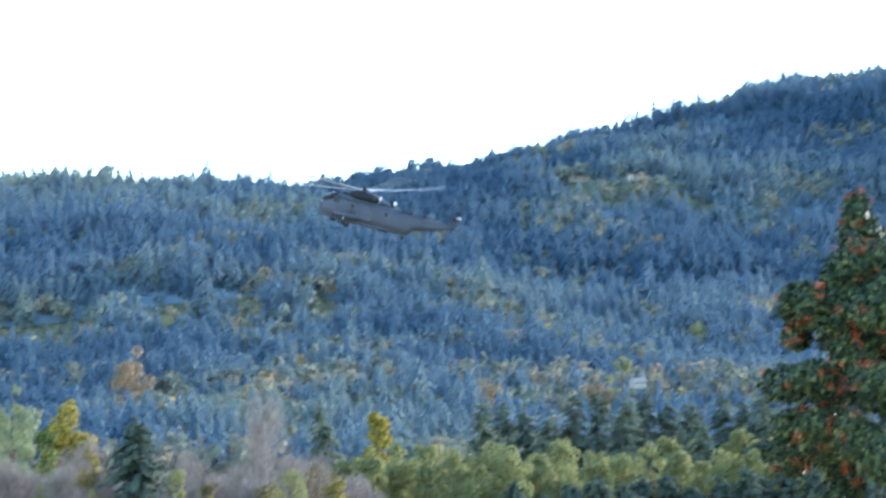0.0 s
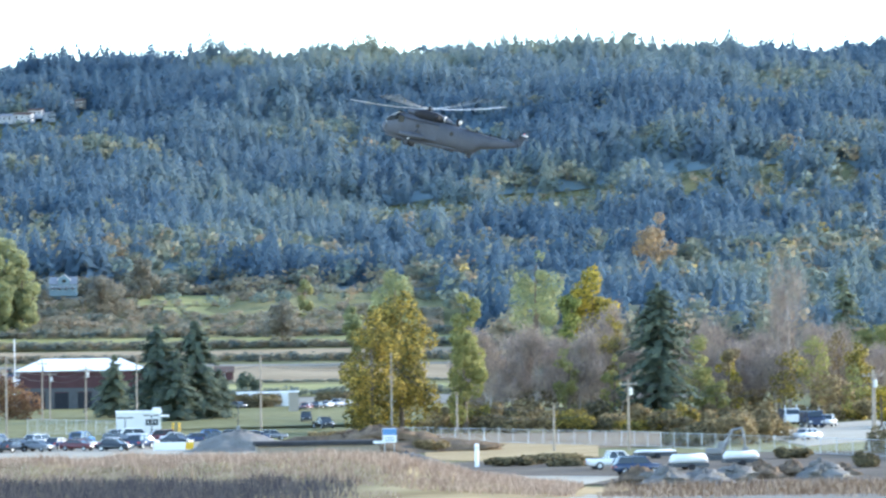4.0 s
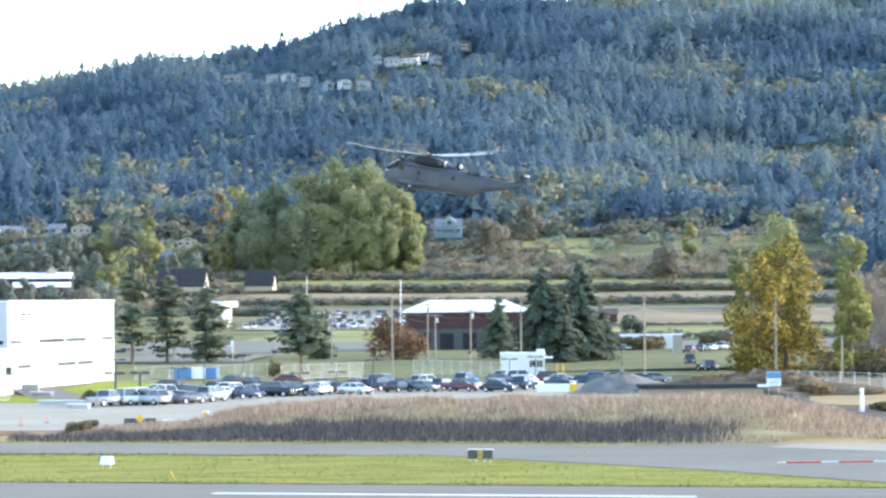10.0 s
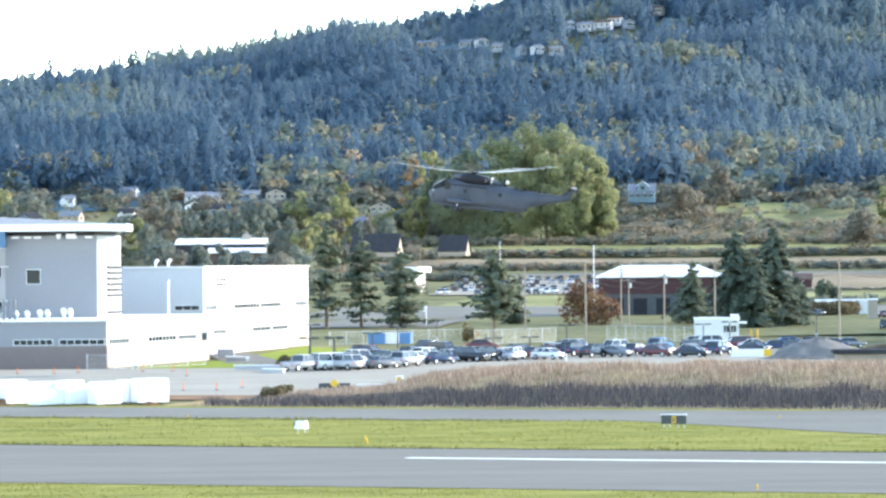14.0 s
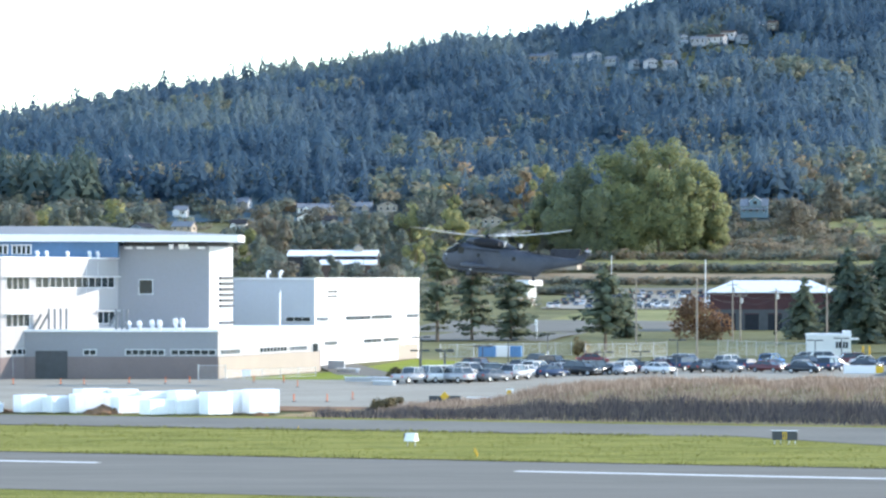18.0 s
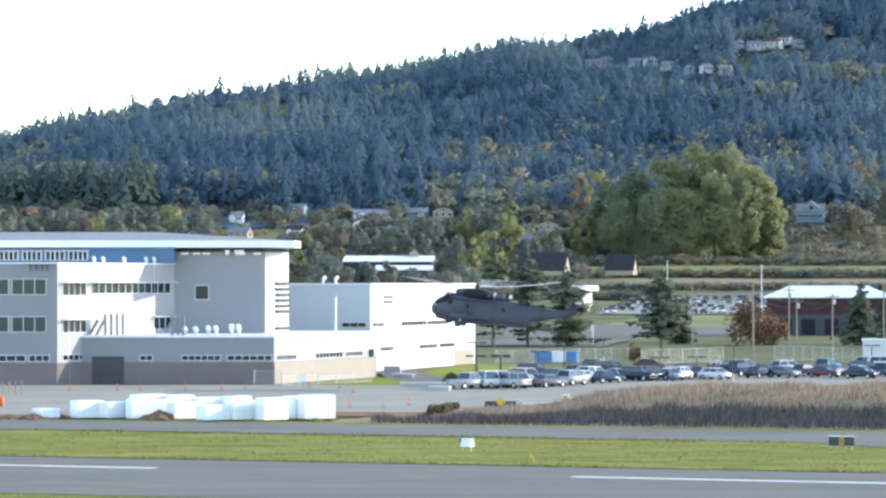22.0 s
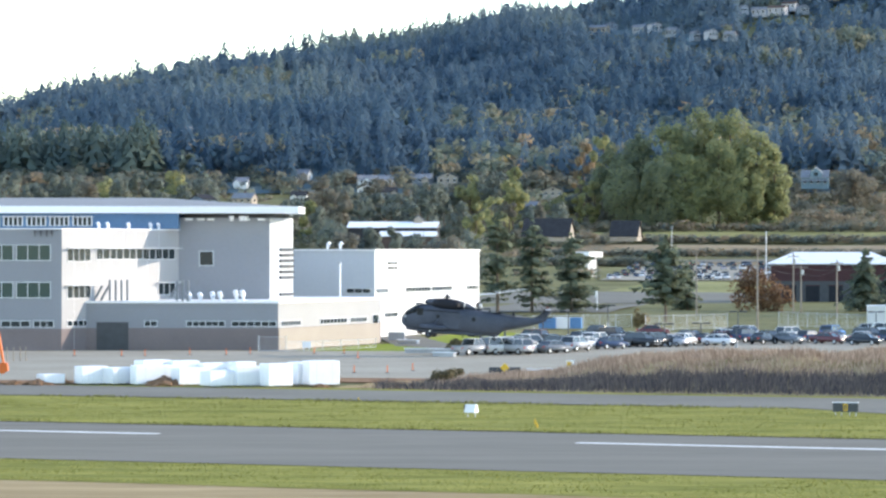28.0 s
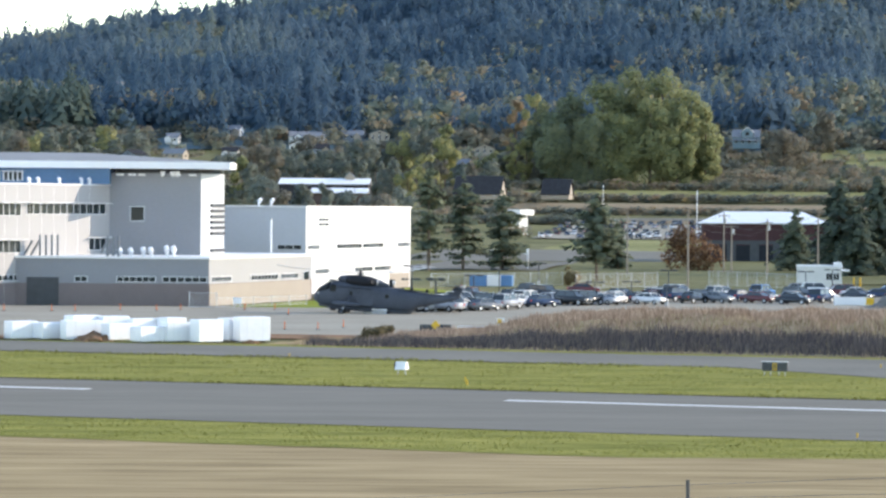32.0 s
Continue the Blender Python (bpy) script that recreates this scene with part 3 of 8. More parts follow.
def ring(x, w, z0, z1, power=2.6, n=20, y=0.0):
    """A rounded section across the body at x: half-width w, from z0 to z1."""
    pts = []
    for k in range(n):
        a = 2 * math.pi * k / n
        c, s = math.cos(a), math.sin(a)
        pts.append((x, y + w * math.copysign(abs(c) ** (2 / power), c), (z0 + z1) / 2 + (z1 - z0) / 2 * math.copysign(abs(s) ** (2 / power), s)))
    return pts


def wheel_pair(parent, x, y, z, r, gap):
    for k in (-1, 1):
        t = part("wheel", rod((x, y + k * gap - 0.11, z), (x, y + k * gap + 0.11, z), r, seg=18), RUBBER, parent)
        part("rim", rod((x, y + k * gap - 0.12, z), (x, y + k * gap + 0.12, z), r * 0.5, seg=12), HULL, t)


def helicopter():
    h = new("helicopter")
    tagged(h, "grey twin-engine naval helicopter coming in to land", "helicopter")
    # boat-shaped hull, nose towards -x, tail boom rising aft
    sec = [(-4.8, 0.10, 1.35, 1.75), (-4.62, 0.5, 1.0, 2.1), (-4.2, 0.78, 0.75, 2.5), (-3.6, 0.98, 0.6, 2.9), (-3.0, 1.05, 0.54, 3.25),
           (-2.5, 1.08, 0.52, 3.42), (-1.8, 1.1, 0.52, 3.46), (0.0, 1.1, 0.56, 3.4), (2.0, 1.1, 0.58, 3.28), (4.0, 1.08, 0.58, 3.15),
           (5.2, 1.02, 0.6, 3.05), (5.9, 0.95, 0.68, 3.0), (6.4, 0.8, 1.2, 2.95), (7.6, 0.66, 1.5, 2.88), (9.0, 0.5, 1.9, 2.84), (10.0, 0.36, 2.2, 2.84), (10.6, 0.2, 2.4, 2.9)]
    part("fuselage", loft(bmesh.new(), [ring(*s) for s in sec]), HULL, h, smooth=True)
    part("keel", loft(bmesh.new(), [ring(-4.2, 0.4, 0.5, 0.9), ring(-2.0, 0.7, 0.28, 0.7), ring(3.0, 0.7, 0.38, 0.8), ring(5.8, 0.5, 0.5, 0.9)]), HULL, h, smooth=True)
    # engines and gearbox on the roof
    cowl = part("engine_cowling", loft(bmesh.new(), [ring(-2.35, 0.35, 3.5, 3.75, 2.2), ring(-2.0, 0.75, 3.35, 4.0, 2.4), ring(-0.8, 0.9, 3.3, 4.15, 2.4), ring(0.4, 0.9, 3.25, 4.2, 2.4),
                ring(1.3, 0.82, 3.2, 4.1, 2.4), ring(2.2, 0.66, 3.15, 3.85, 2.4), ring(3.0, 0.4, 3.1, 3.5, 2.4), ring(3.5, 0.15, 3.1, 3.25, 2.2)]), HULL, h, smooth=True)
    for k in (-1, 1):
        part("intake", loft(bmesh.new(), [ring(-1.5, 0.1, 3.5, 3.72, 2.0, 14, k * 0.62), ring(-1.3, 0.34, 3.24, 3.98, 2.0, 14, k * 0.62), ring(-0.6, 0.44, 3.04, 4.16, 2.0, 14, k * 0.64), ring(0.7, 0.44, 3.02, 4.14, 2.0, 14, k * 0.64), ring(1.6, 0.34, 3.1, 3.95, 2.0, 14, k * 0.62), ring(1.95, 0.12, 3.3, 3.6, 2.0, 14, k * 0.6)]), COWL, cowl, "dark engine intake", True)
        part("exhaust", rod((0.9, k * 0.85, 3.6), (1.5, k * 1.2, 3.62), 0.2, 0.24, 12), COWL, cowl)
    part("cowl_band", loft(bmesh.new(), [ring(1.98, 0.78, 3.2, 3.98, 2.2), ring(2.04, 0.76, 3.17, 3.96, 2.2), ring(2.1, 0.74, 3.15, 3.93, 2.2)]), BLADE, cowl, "pale fairing behind the intakes", True)
    # cockpit glass
    part("windscreen", loft(bmesh.new(), [ring(-4.4, 0.68, 1.98, 2.44, 2.4), ring(-4.1, 0.86, 1.98, 2.72, 2.6), ring(-3.6, 1.01, 2.05, 3.02, 2.6), ring(-3.1, 1.08, 2.2, 3.32, 2.6)]), CANOPY, h, smooth=True)
    for k in (-1, 1):
        # frame rods in pale paint carry the canopy's bright highlight
        part("windscreen_frame", rod((-4.3, k * 0.62, 2.42), (-3.1, k * 0.8, 3.36), 0.045, seg=6), BLADE, h, "windscreen frame painted pale for its highlight")
        part("windscreen_frame", rod((-4.42, k * 0.55, 2.0), (-4.25, k * 0.6, 2.45), 0.04, seg=6), BLADE, h, "windscreen frame painted pale for its highlight")
        part("roof_window", box(-3.3, k * 0.55 - 0.3, 3.34, -2.6, k * 0.55 + 0.3, 3.47, 0.04), CANOPY, h)
        part("chin_window", box(-4.3, k * 0.66 - 0.12, 1.25, -3.7, k * 0.8 + 0.12, 1.75, 0.08), CANOPY, h)
        # bright metal disc put in for the white-lit patch on the nose
        part("nose_bright_spot", rod((-4.25, k * 0.72, 1.95), (-4.35, k * 0.74, 1.95), 0.12, 0.1, 10), ALLOY, h)
        part("belly_pod", box(2.6, k * 0.45 - 0.18, 0.3, 3.4, k * 0.45 + 0.18, 0.6, 0.06), COWL, h)
        part("window_post", rod((-3.62, k * 0.98, 2.05), (-3.3, k * 0.9, 3.2), 0.05, seg=6), HULL, h)
        part("side_window", box(-3.0, k * 1.02 - 0.05, 2.2, -2.35, k * 1.02 + 0.09, 2.95, 0.04), CANOPY, h)
        part("spine_panel", box(3.9, k * 0.55 - 0.1, 2.98, 9.2, k * 0.42 + 0.1, 3.04, 0.02), COWL, h)
        for x in (-0.9, 1.2, 3.0):
            part("cabin_window", box(x, k * 1.07 - 0.04, 1.95, x + 0.4, k * 1.07 + 0.04, 2.4, 0.05), CANOPY, h)
        part("door_rail", box(-2.2, k * 1.1 - 0.03, 2.75, 1.6, k * 1.1 + 0.04, 2.83), COWL, h)
        part("cabin_door", box(-0.1, k * 1.1 - 0.02, 1.0, 1.7, k * 1.1 + 0.025, 2.7, 0.02), HULL, h)
        # sponson on struts with the main wheels
        sp = part("sponson", loft(bmesh.new(), [ring(-2.5, 0.08, 0.95, 1.15, 2.2, 12, k * 1.95), ring(-2.0, 0.3, 0.75, 1.3, 2.4, 12, k * 1.95), ring(-0.9, 0.34, 0.72, 1.3, 2.4, 12, k * 1.95), ring(0.1, 0.2, 0.85, 1.22, 2.2, 12, k * 1.95), ring(0.5, 0.05, 0.98, 1.08, 2.2, 12, k * 1.95)]), HULL, h, smooth=True)
        part("strut", rod((-1.3, k * 1.0, 1.3), (-1.3, k * 1.75, 1.05), 0.12, seg=8), HULL, sp)
        part("strut", rod((-0.6, k * 1.0, 2.0), (-1.0, k * 1.85, 1.2), 0.08, seg=8), HULL, sp)
        part("oleo", rod((-1.45, k * 1.95, 0.12), (-1.2, k * 1.95, 0.9), 0.09, seg=8), ALLOY, sp)
        wheel_pair(h, -1.45, k * 1.95, 0.2, 0.33, 0.22)
    part("strut", rod((5.4, 0, 0.2), (5.2, 0, 0.9), 0.08, seg=8), HULL, h)
    wheel_pair(h, 5.45, 0, 0.2, 0.2, 0.05)
    # tail pylon, stabiliser, domes, aerials
    part("tail_pylon", loft(bmesh.new(), [[(9.5, -0.16, 2.2), (10.9, -0.1, 2.55), (10.9, 0.1, 2.55), (9.5, 0.16, 2.2)], [(9.7, -0.15, 2.9), (10.9, -0.1, 2.9), (10.9, 0.1, 2.9), (9.7, 0.15, 2.9)],
                                        [(10.6, -0.1, 3.6), (11.35, -0.07, 3.75), (11.35, 0.07, 3.75), (10.6, 0.1, 3.6)], [(10.85, -0.07, 3.9), (11.3, -0.05, 3.9), (11.3, 0.05, 3.9), (10.85, 0.07, 3.9)]]), HULL, h)
    part("pylon_tip", loft(bmesh.new(), [ring(10.75, 0.1, 3.72, 3.9, 2, 10), ring(11.0, 0.16, 3.66, 3.96, 2, 10), ring(11.4, 0.1, 3.72, 3.9, 2, 10)]), ALLOY, h, "pale pylon tip fairing", True)
    part("stabiliser", box(10.5, 0.0, 3.42, 11.25, 2.0, 3.52, 0.03), HULL, h)
    part("beacon", rod((10.95, 0, 3.95), (10.95, 0, 4.1), 0.08, 0.06, 10), RED, h, "red tail beacon")
    part("dome", tube(rod((3.5, 0, 3.1), (3.5, 0, 3.55), 0.22, 0.2, 12), (3.5, 0, 3.55), (3.5, 0, 4.0), 0.38, 0.24, 14), COWL, h, "dark sensor dome")
    part("dome_cap", rod((3.6, -0.12, 3.66), (3.86, -0.16, 3.66), 0.26, 0.2, 14), BLADE, h, "pale disc on the aft side of the dome")
    for x in (4.6, 5.6, 7.2):
        part("aerial", box(x, -0.02, 2.9, x + 0.25, 0.02, 3.25), COWL, h)
    part("aerial", rod((2.0, -0.4, 0.5), (2.1, -0.4, 0.1), 0.05, seg=6), COWL, h)
    part("aerial", rod((3.6, -0.3, 0.55), (3.6, -0.3, 0.15), 0.06, seg=6), COWL, h)
    part("hoist", rod((-0.4, 1.3, 3.4), (0.6, 1.3, 3.4), 0.14, seg=8), HULL, h)
    part("bow_pod", box(-3.0, -0.3, 0.15, -2.4, 0.3, 0.45, 0.08), COWL, h)
    for ob in h.children_recursive:
        ob.data.transform(Matrix.Scale(1.04, 4))
    # main rotor
    mast = part("rotor_mast", rod((0, 0, 4.1), (0, 0, 4.6), 0.2, 0.16, 12), COWL, h)
    hub = new("main_rotor")
    hub.parent = h
    part("hub", tube(rod((0, 0, -0.12), (0, 0, 0.1), 0.42, 0.36, 15), (0, 0, 0.1), (0, 0, 0.3), 0.16, 0.1, 10), COWL, hub, smooth=False)
    for k in range(5):
        bm = bmesh.new()
        span = [0.35, 1.2, 1.6, 4.0, 7.0, 9.45]
        rows = []
        for r_ in span:
            c = 0.09 if r_ < 1.3 else 0.23
            zz = 0.02 + 0.0092 * r_ * r_
            pitch = 0.12
            rows.append([(r_, -c, zz - pitch * c - 0.02), (r_, c, zz + pitch * c - 0.02), (r_, c, zz + pitch * c + 0.015), (r_, 0.1 * c, zz + 0.05), (r_, -c, zz - pitch * c + 0.02)])
        loft(bm, rows)
        bl = part("blade", bm, BLADE, hub)
        bl.matrix_local = pose(0, 0, 0, 0, 0, 72 * k)
    # tail rotor on the port side
    tail = new("tail_rotor")
    tail.parent = h
    part("hub", rod((0, -0.1, 0), (0, 0.3, 0), 0.12, seg=10), COWL, tail)
    for k in range(6):
        bl = part("blade", box(0.1, -0.02, -0.05, 1.5, 0.02, 0.05, 0.01), COWL, tail)
        bl.matrix_local = pose(0, 0, 0, 0, 60 * k, 0)
    return h, hub, tail


HELI, ROTOR, TAIL_ROTOR = helicopter()
# seconds, place of the wheels' footprint under the mast, nose-up angle, heading
FLIGHT = [
    (0.0, 133.76, 339.90, 41.02, 16.3, -30.1),
    (0.5, 126.18, 342.63, 39.94, 14.8, -28.8),
    (1.0, 119.19, 344.93, 39.44, 14.6, -27.7),
    (1.5, 112.57, 346.96, 38.87, 13.8, -26.6),
    (2.0, 105.94, 348.85, 38.21, 12.7, -25.5),
    (2.5, 99.68, 350.48, 37.97, 12.7, -24.5),
    (3.0, 93.78, 351.92, 37.47, 13.2, -23.5),
    (3.5, 88.22, 353.22, 36.39, 13.9, -22.6),
    (4.0, 82.91, 354.34, 35.64, 14.2, -21.8),
    (4.5, 77.83, 355.33, 34.52, 12.6, -20.9),
    (6.5, 60.89, 357.96, 30.48, 10.4, -18.2),
    (7.0, 57.34, 358.37, 29.67, 9.8, -17.7),
    (7.5, 54.13, 358.69, 28.88, 9.9, -17.2),
    (8.0, 50.56, 359.05, 27.56, 9.6, -16.6),
    (8.5, 47.67, 359.28, 26.41, 9.7, -16.1),
    (9.0, 44.91, 359.44, 25.97, 9.9, -15.7),
    (9.5, 41.75, 359.65, 24.74, 10.0, -15.2),
    (10.0, 39.11, 359.76, 23.95, 10.2, -14.8),
    (10.5, 36.66, 359.83, 23.10, 10.0, -14.4),
    (11.0, 34.20, 359.88, 22.06, 9.0, -14.0),
    (11.5, 32.03, 359.88, 21.20, 7.8, -13.7),
    (12.0, 30.26, 359.82, 20.72, 6.9, -13.4),
    (12.5, 28.06, 359.80, 19.90, 6.1, -13.0),
    (13.0, 26.11, 359.75, 18.98, 5.6, -12.7),
    (13.5, 24.26, 359.68, 18.28, 6.0, -12.4),
    (14.0, 22.37, 359.60, 17.95, 6.9, -12.1),
    (14.5, 20.96, 359.48, 17.29, 7.3, -11.9),
    (15.0, 19.41, 359.36, 16.61, 6.9, -11.7),
    (15.5, 18.11, 359.22, 15.71, 6.6, -11.4),
    (17.5, 12.42, 358.62, 12.69, 6.2, -10.5),
    (18.0, 11.14, 358.45, 12.21, 5.8, -10.3),
    (18.5, 10.25, 358.26, 11.23, 6.0, -10.2),
    (19.0, 8.97, 358.08, 10.78, 6.6, -10.0),
    (19.5, 7.88, 357.89, 9.76, 7.0, -9.8),
    (20.0, 6.68, 357.70, 9.18, 6.8, -9.6),
    (20.5, 5.79, 357.49, 8.42, 6.6, -9.5),
    (21.0, 4.95, 357.28, 8.04, 6.6, -9.4),
    (21.5, 4.24, 357.07, 7.24, 6.6, -9.2),
    (22.0, 3.54, 356.86, 7.07, 6.5, -9.1),
    (22.5, 2.87, 356.64, 6.27, 6.4, -9.0),
    (23.0, 2.51, 356.42, 5.72, 6.3, -9.0),
    (23.5, 2.00, 356.20, 5.96, 6.2, -8.9),
    (24.0, 1.85, 355.98, 5.46, 6.2, -8.9),
    (24.5, 1.45, 355.76, 5.06, 6.3, -8.8),
    (25.0, 1.28, 355.53, 4.19, 6.2, -8.8),
    (25.5, 0.98, 355.30, 3.86, 5.6, -8.7),
    (27.5, -0.04, 354.40, 2.55, 4.7, -8.5),
    (28.0, -0.23, 354.17, 2.14, 4.4, -8.5),
    (28.5, -0.36, 353.95, 1.96, 4.8, -8.5),
    (29.0, -0.60, 353.73, 1.94, 5.2, -8.5),
    (29.5, -1.00, 353.50, 1.48, 5.0, -8.4),
    (30.0, -1.27, 353.27, 1.01, 4.7, -8.3),
    (30.5, -1.34, 353.05, 1.11, 5.4, -8.3),
    (31.0, -2.37, 352.83, 1.03, 6.3, -8.2),
    (31.5, -1.80, 352.61, 0.69, 5.9, -8.3),
    (32.0, -2.21, 352.36, -0.04, 4.3, -8.2),
]

# ---- trees ----
BARK = stuff("bark", (0.13, 0.1, 0.075), var=0.3, scale=2.0, fine=18.0, bump=0.5)
BARK_PALE = stuff("pale_bark", (0.4, 0.36, 0.33), var=0.2, scale=2.0, fine=18.0, bump=0.4)
# needle colours lifted and blued to carry the distance haze
CONIFER_HAZED = leaves("conifer_needles_hazed", [(0.096, 0.158, 0.208), (0.132, 0.198, 0.247), (0.172, 0.236, 0.258), (0.215, 0.268, 0.245), (0.26, 0.287, 0.215)], 0.5, rough=0.95, spec=0.02, vary=0.0)
# nearer firs, with less haze blue mixed into the colour
CONIFER_GREEN = leaves("green_needles", [(0.09, 0.13, 0.125), (0.115, 0.155, 0.13), (0.15, 0.18, 0.13)], 0.35, rough=0.95, spec=0.02, vary=0.04)
AUTUMN = leaves("autumn_woods", [(0.14, 0.17, 0.155), (0.2, 0.21, 0.165), (0.26, 0.235, 0.175), (0.31, 0.25, 0.18), (0.33, 0.255, 0.18), (0.44, 0.355, 0.16)], 0.5, vary=0.05)
HILL_BROAD = leaves("hillside_leaves", [(0.16, 0.215, 0.2), (0.21, 0.25, 0.2), (0.27, 0.275, 0.2), (0.32, 0.28, 0.2), (0.36, 0.275, 0.18), (0.5, 0.4, 0.16)], 0.5, vary=0.08)
GARDEN = leaves("garden_leaves", [(0.165, 0.2, 0.185), (0.2, 0.232, 0.2), (0.25, 0.265, 0.205)], 0.5, "island", vary=0.05)
GARDEN_BROWN = leaves("garden_brown_leaves", [(0.185, 0.19, 0.165), (0.22, 0.21, 0.17), (0.265, 0.235, 0.175)], 0.5, "island", vary=0.05)
GARDEN_LIGHT = leaves("garden_light_leaves", [(0.28, 0.3, 0.16), (0.34, 0.345, 0.17), (0.42, 0.4, 0.18)], 0.5, "island", vary=0.05)
HILL_RUST = leaves("hill_rust_leaves", [(0.29, 0.23, 0.16), (0.35, 0.265, 0.165), (0.42, 0.31, 0.175)], 0.5, "island", vary=0.05)
# leaf tones lightened to include the haze over the fields
COTTONWOOD = leaves("cottonwood_leaves", [(0.225, 0.265, 0.155), (0.275, 0.305, 0.16), (0.345, 0.35, 0.165)], 0.5, "island", vary=0.05)
# same leaves dulled for the shaded left half of the clump
COTTONWOOD_SHADED = leaves("shaded_cottonwood_leaves", [(0.185, 0.23, 0.165), (0.225, 0.262, 0.165), (0.275, 0.295, 0.165)], 0.5, "island", vary=0.05)
YELLOW = leaves("yellow_leaves", [(0.18, 0.175, 0.04), (0.36, 0.285, 0.05), (0.52, 0.38, 0.07)], 0.35, "island")
YELLOW_GREEN = leaves("yellow_green_leaves", [(0.11, 0.15, 0.045), (0.19, 0.22, 0.065), (0.32, 0.31, 0.1)], 0.35, "island")
OLIVE_GOLD = leaves("olive_gold_leaves", [(0.1, 0.105, 0.04), (0.21, 0.175, 0.05), (0.42, 0.305, 0.07)], 0.35, "island")
SAGE = leaves("willow_leaves", [(0.215, 0.23, 0.095), (0.29, 0.29, 0.115), (0.37, 0.35, 0.14)], 0.5, "island", vary=0.06)
FIR = leaves("fir_needles", [(0.068, 0.098, 0.082), (0.095, 0.125, 0.095), (0.135, 0.16, 0.108)], 0.35, "island", vary=0.1)
PINE = leaves("pine_needles", [(0.1, 0.135, 0.105), (0.14, 0.17, 0.12), (0.195, 0.215, 0.135)], 0.4, "island", vary=0.1)
TWIG = leaves("bare_twigs", [(0.25, 0.2, 0.19), (0.33, 0.26, 0.23), (0.42, 0.34, 0.25)], 0.0, "island", 0.9)
RUST = leaves("rust_leaves", [(0.13, 0.075, 0.045), (0.19, 0.105, 0.06), (0.24, 0.15, 0.08)], 0.3, "island")
SHRUB = leaves("shrub_leaves", [(0.085, 0.08, 0.048), (0.13, 0.11, 0.063), (0.21, 0.165, 0.09)], 0.25, "island")
SHRUB_TAN = leaves("autumn_shrub", [(0.15, 0.12, 0.065), (0.23, 0.17, 0.09), (0.31, 0.24, 0.12)], 0.25, "island")


def conifer_shape(rng, n=64):
    """A fir of height 1: broad needle sprays hanging round an axis in loose tiers, thinning to a leader. Returns vertices, triangles, normals."""
    v, f, nn = [], [], []
    fat, blunt = rng.uniform(1.0, 1.5), rng.uniform(0.42, 0.75)
    lean, side = rng.uniform(-0.03, 0.03), rng.uniform(0, 6.28)
    for k in range(n):
        z = 1.0 - (k + rng.uniform(0, 1)) / n * 0.9
        rad = fat * (0.012 + 0.19 * (1 - z) ** blunt) * (1.0 + 0.12 * math.sin(z * 34 + side)) * rng.uniform(0.75, 1.15)
        a = k * 2.4 + rng.uniform(-0.5, 0.5)
        rad *= 1 + 0.18 * math.cos(a - side)
        ca, sa = math.cos(a), math.sin(a)
        w, up = 0.022 + 0.095 * (1 - z), 0.05 + 0.105 * (1 - z)
        c = len(v)
        v += [(ca * rad * 0.5 + lean * z, sa * rad * 0.5, min(1.02, z + up)),
              (ca * rad - sa * w, sa * rad + ca * w, z - up * rng.uniform(0.2, 0.7)),
              (ca * rad * rng.uniform(0.85, 1.1) + sa * w, sa * rad - ca * w, z - up * rng.uniform(0.2, 0.7))]
        f.append((c, c + 1, c + 2))
        nn += [(0.3 * ca, 0.3 * sa, 1.0)] * 3
    return np.array(v), np.array(f), np.array(nn)


def clump_shape(rng, n=90, squash=1.0, lobes=7):
    """A broad crown of height 1 made of many leaf sprays round a few lobes."""
    balls = [(rng.uniform(-0.22, 0.22), rng.uniform(-0.22, 0.22), rng.uniform(0.3, 0.8), rng.uniform(0.14, 0.26)) for _ in range(lobes)]
    v, f, nn = [], [], []
    for _ in range(n):
        lx, ly, lz, lr = balls[rng.randrange(lobes)]
        d = Vector((rng.gauss(0, 1), rng.gauss(0, 1), rng.gauss(0, 1))).normalized()
        p = Vector((lx, ly, lz)) + d * lr * rng.uniform(0.75, 1.05)
        u = Vector((rng.gauss(0, 1), rng.gauss(0, 1), rng.gauss(0, 1))).normalized()
        u = (u - d * u.dot(d) * 0.6).normalized()
        w = d.cross(u).normalized()
        s = rng.uniform(0.06, 0.11)
        c = len(v)
        v += [tuple(p + u * s), tuple(p - u * s * 0.6 + w * s), tuple(p - u * s * 0.6 - w * s)]
        f.append((c, c + 1, c + 2))
        nn += [tuple(d * 0.6 + Vector((p.x, p.y, p.z - 0.2)))] * 3
    return np.array(v) * np.array([squash, squash, 1.0]), np.array(f), np.array(nn)


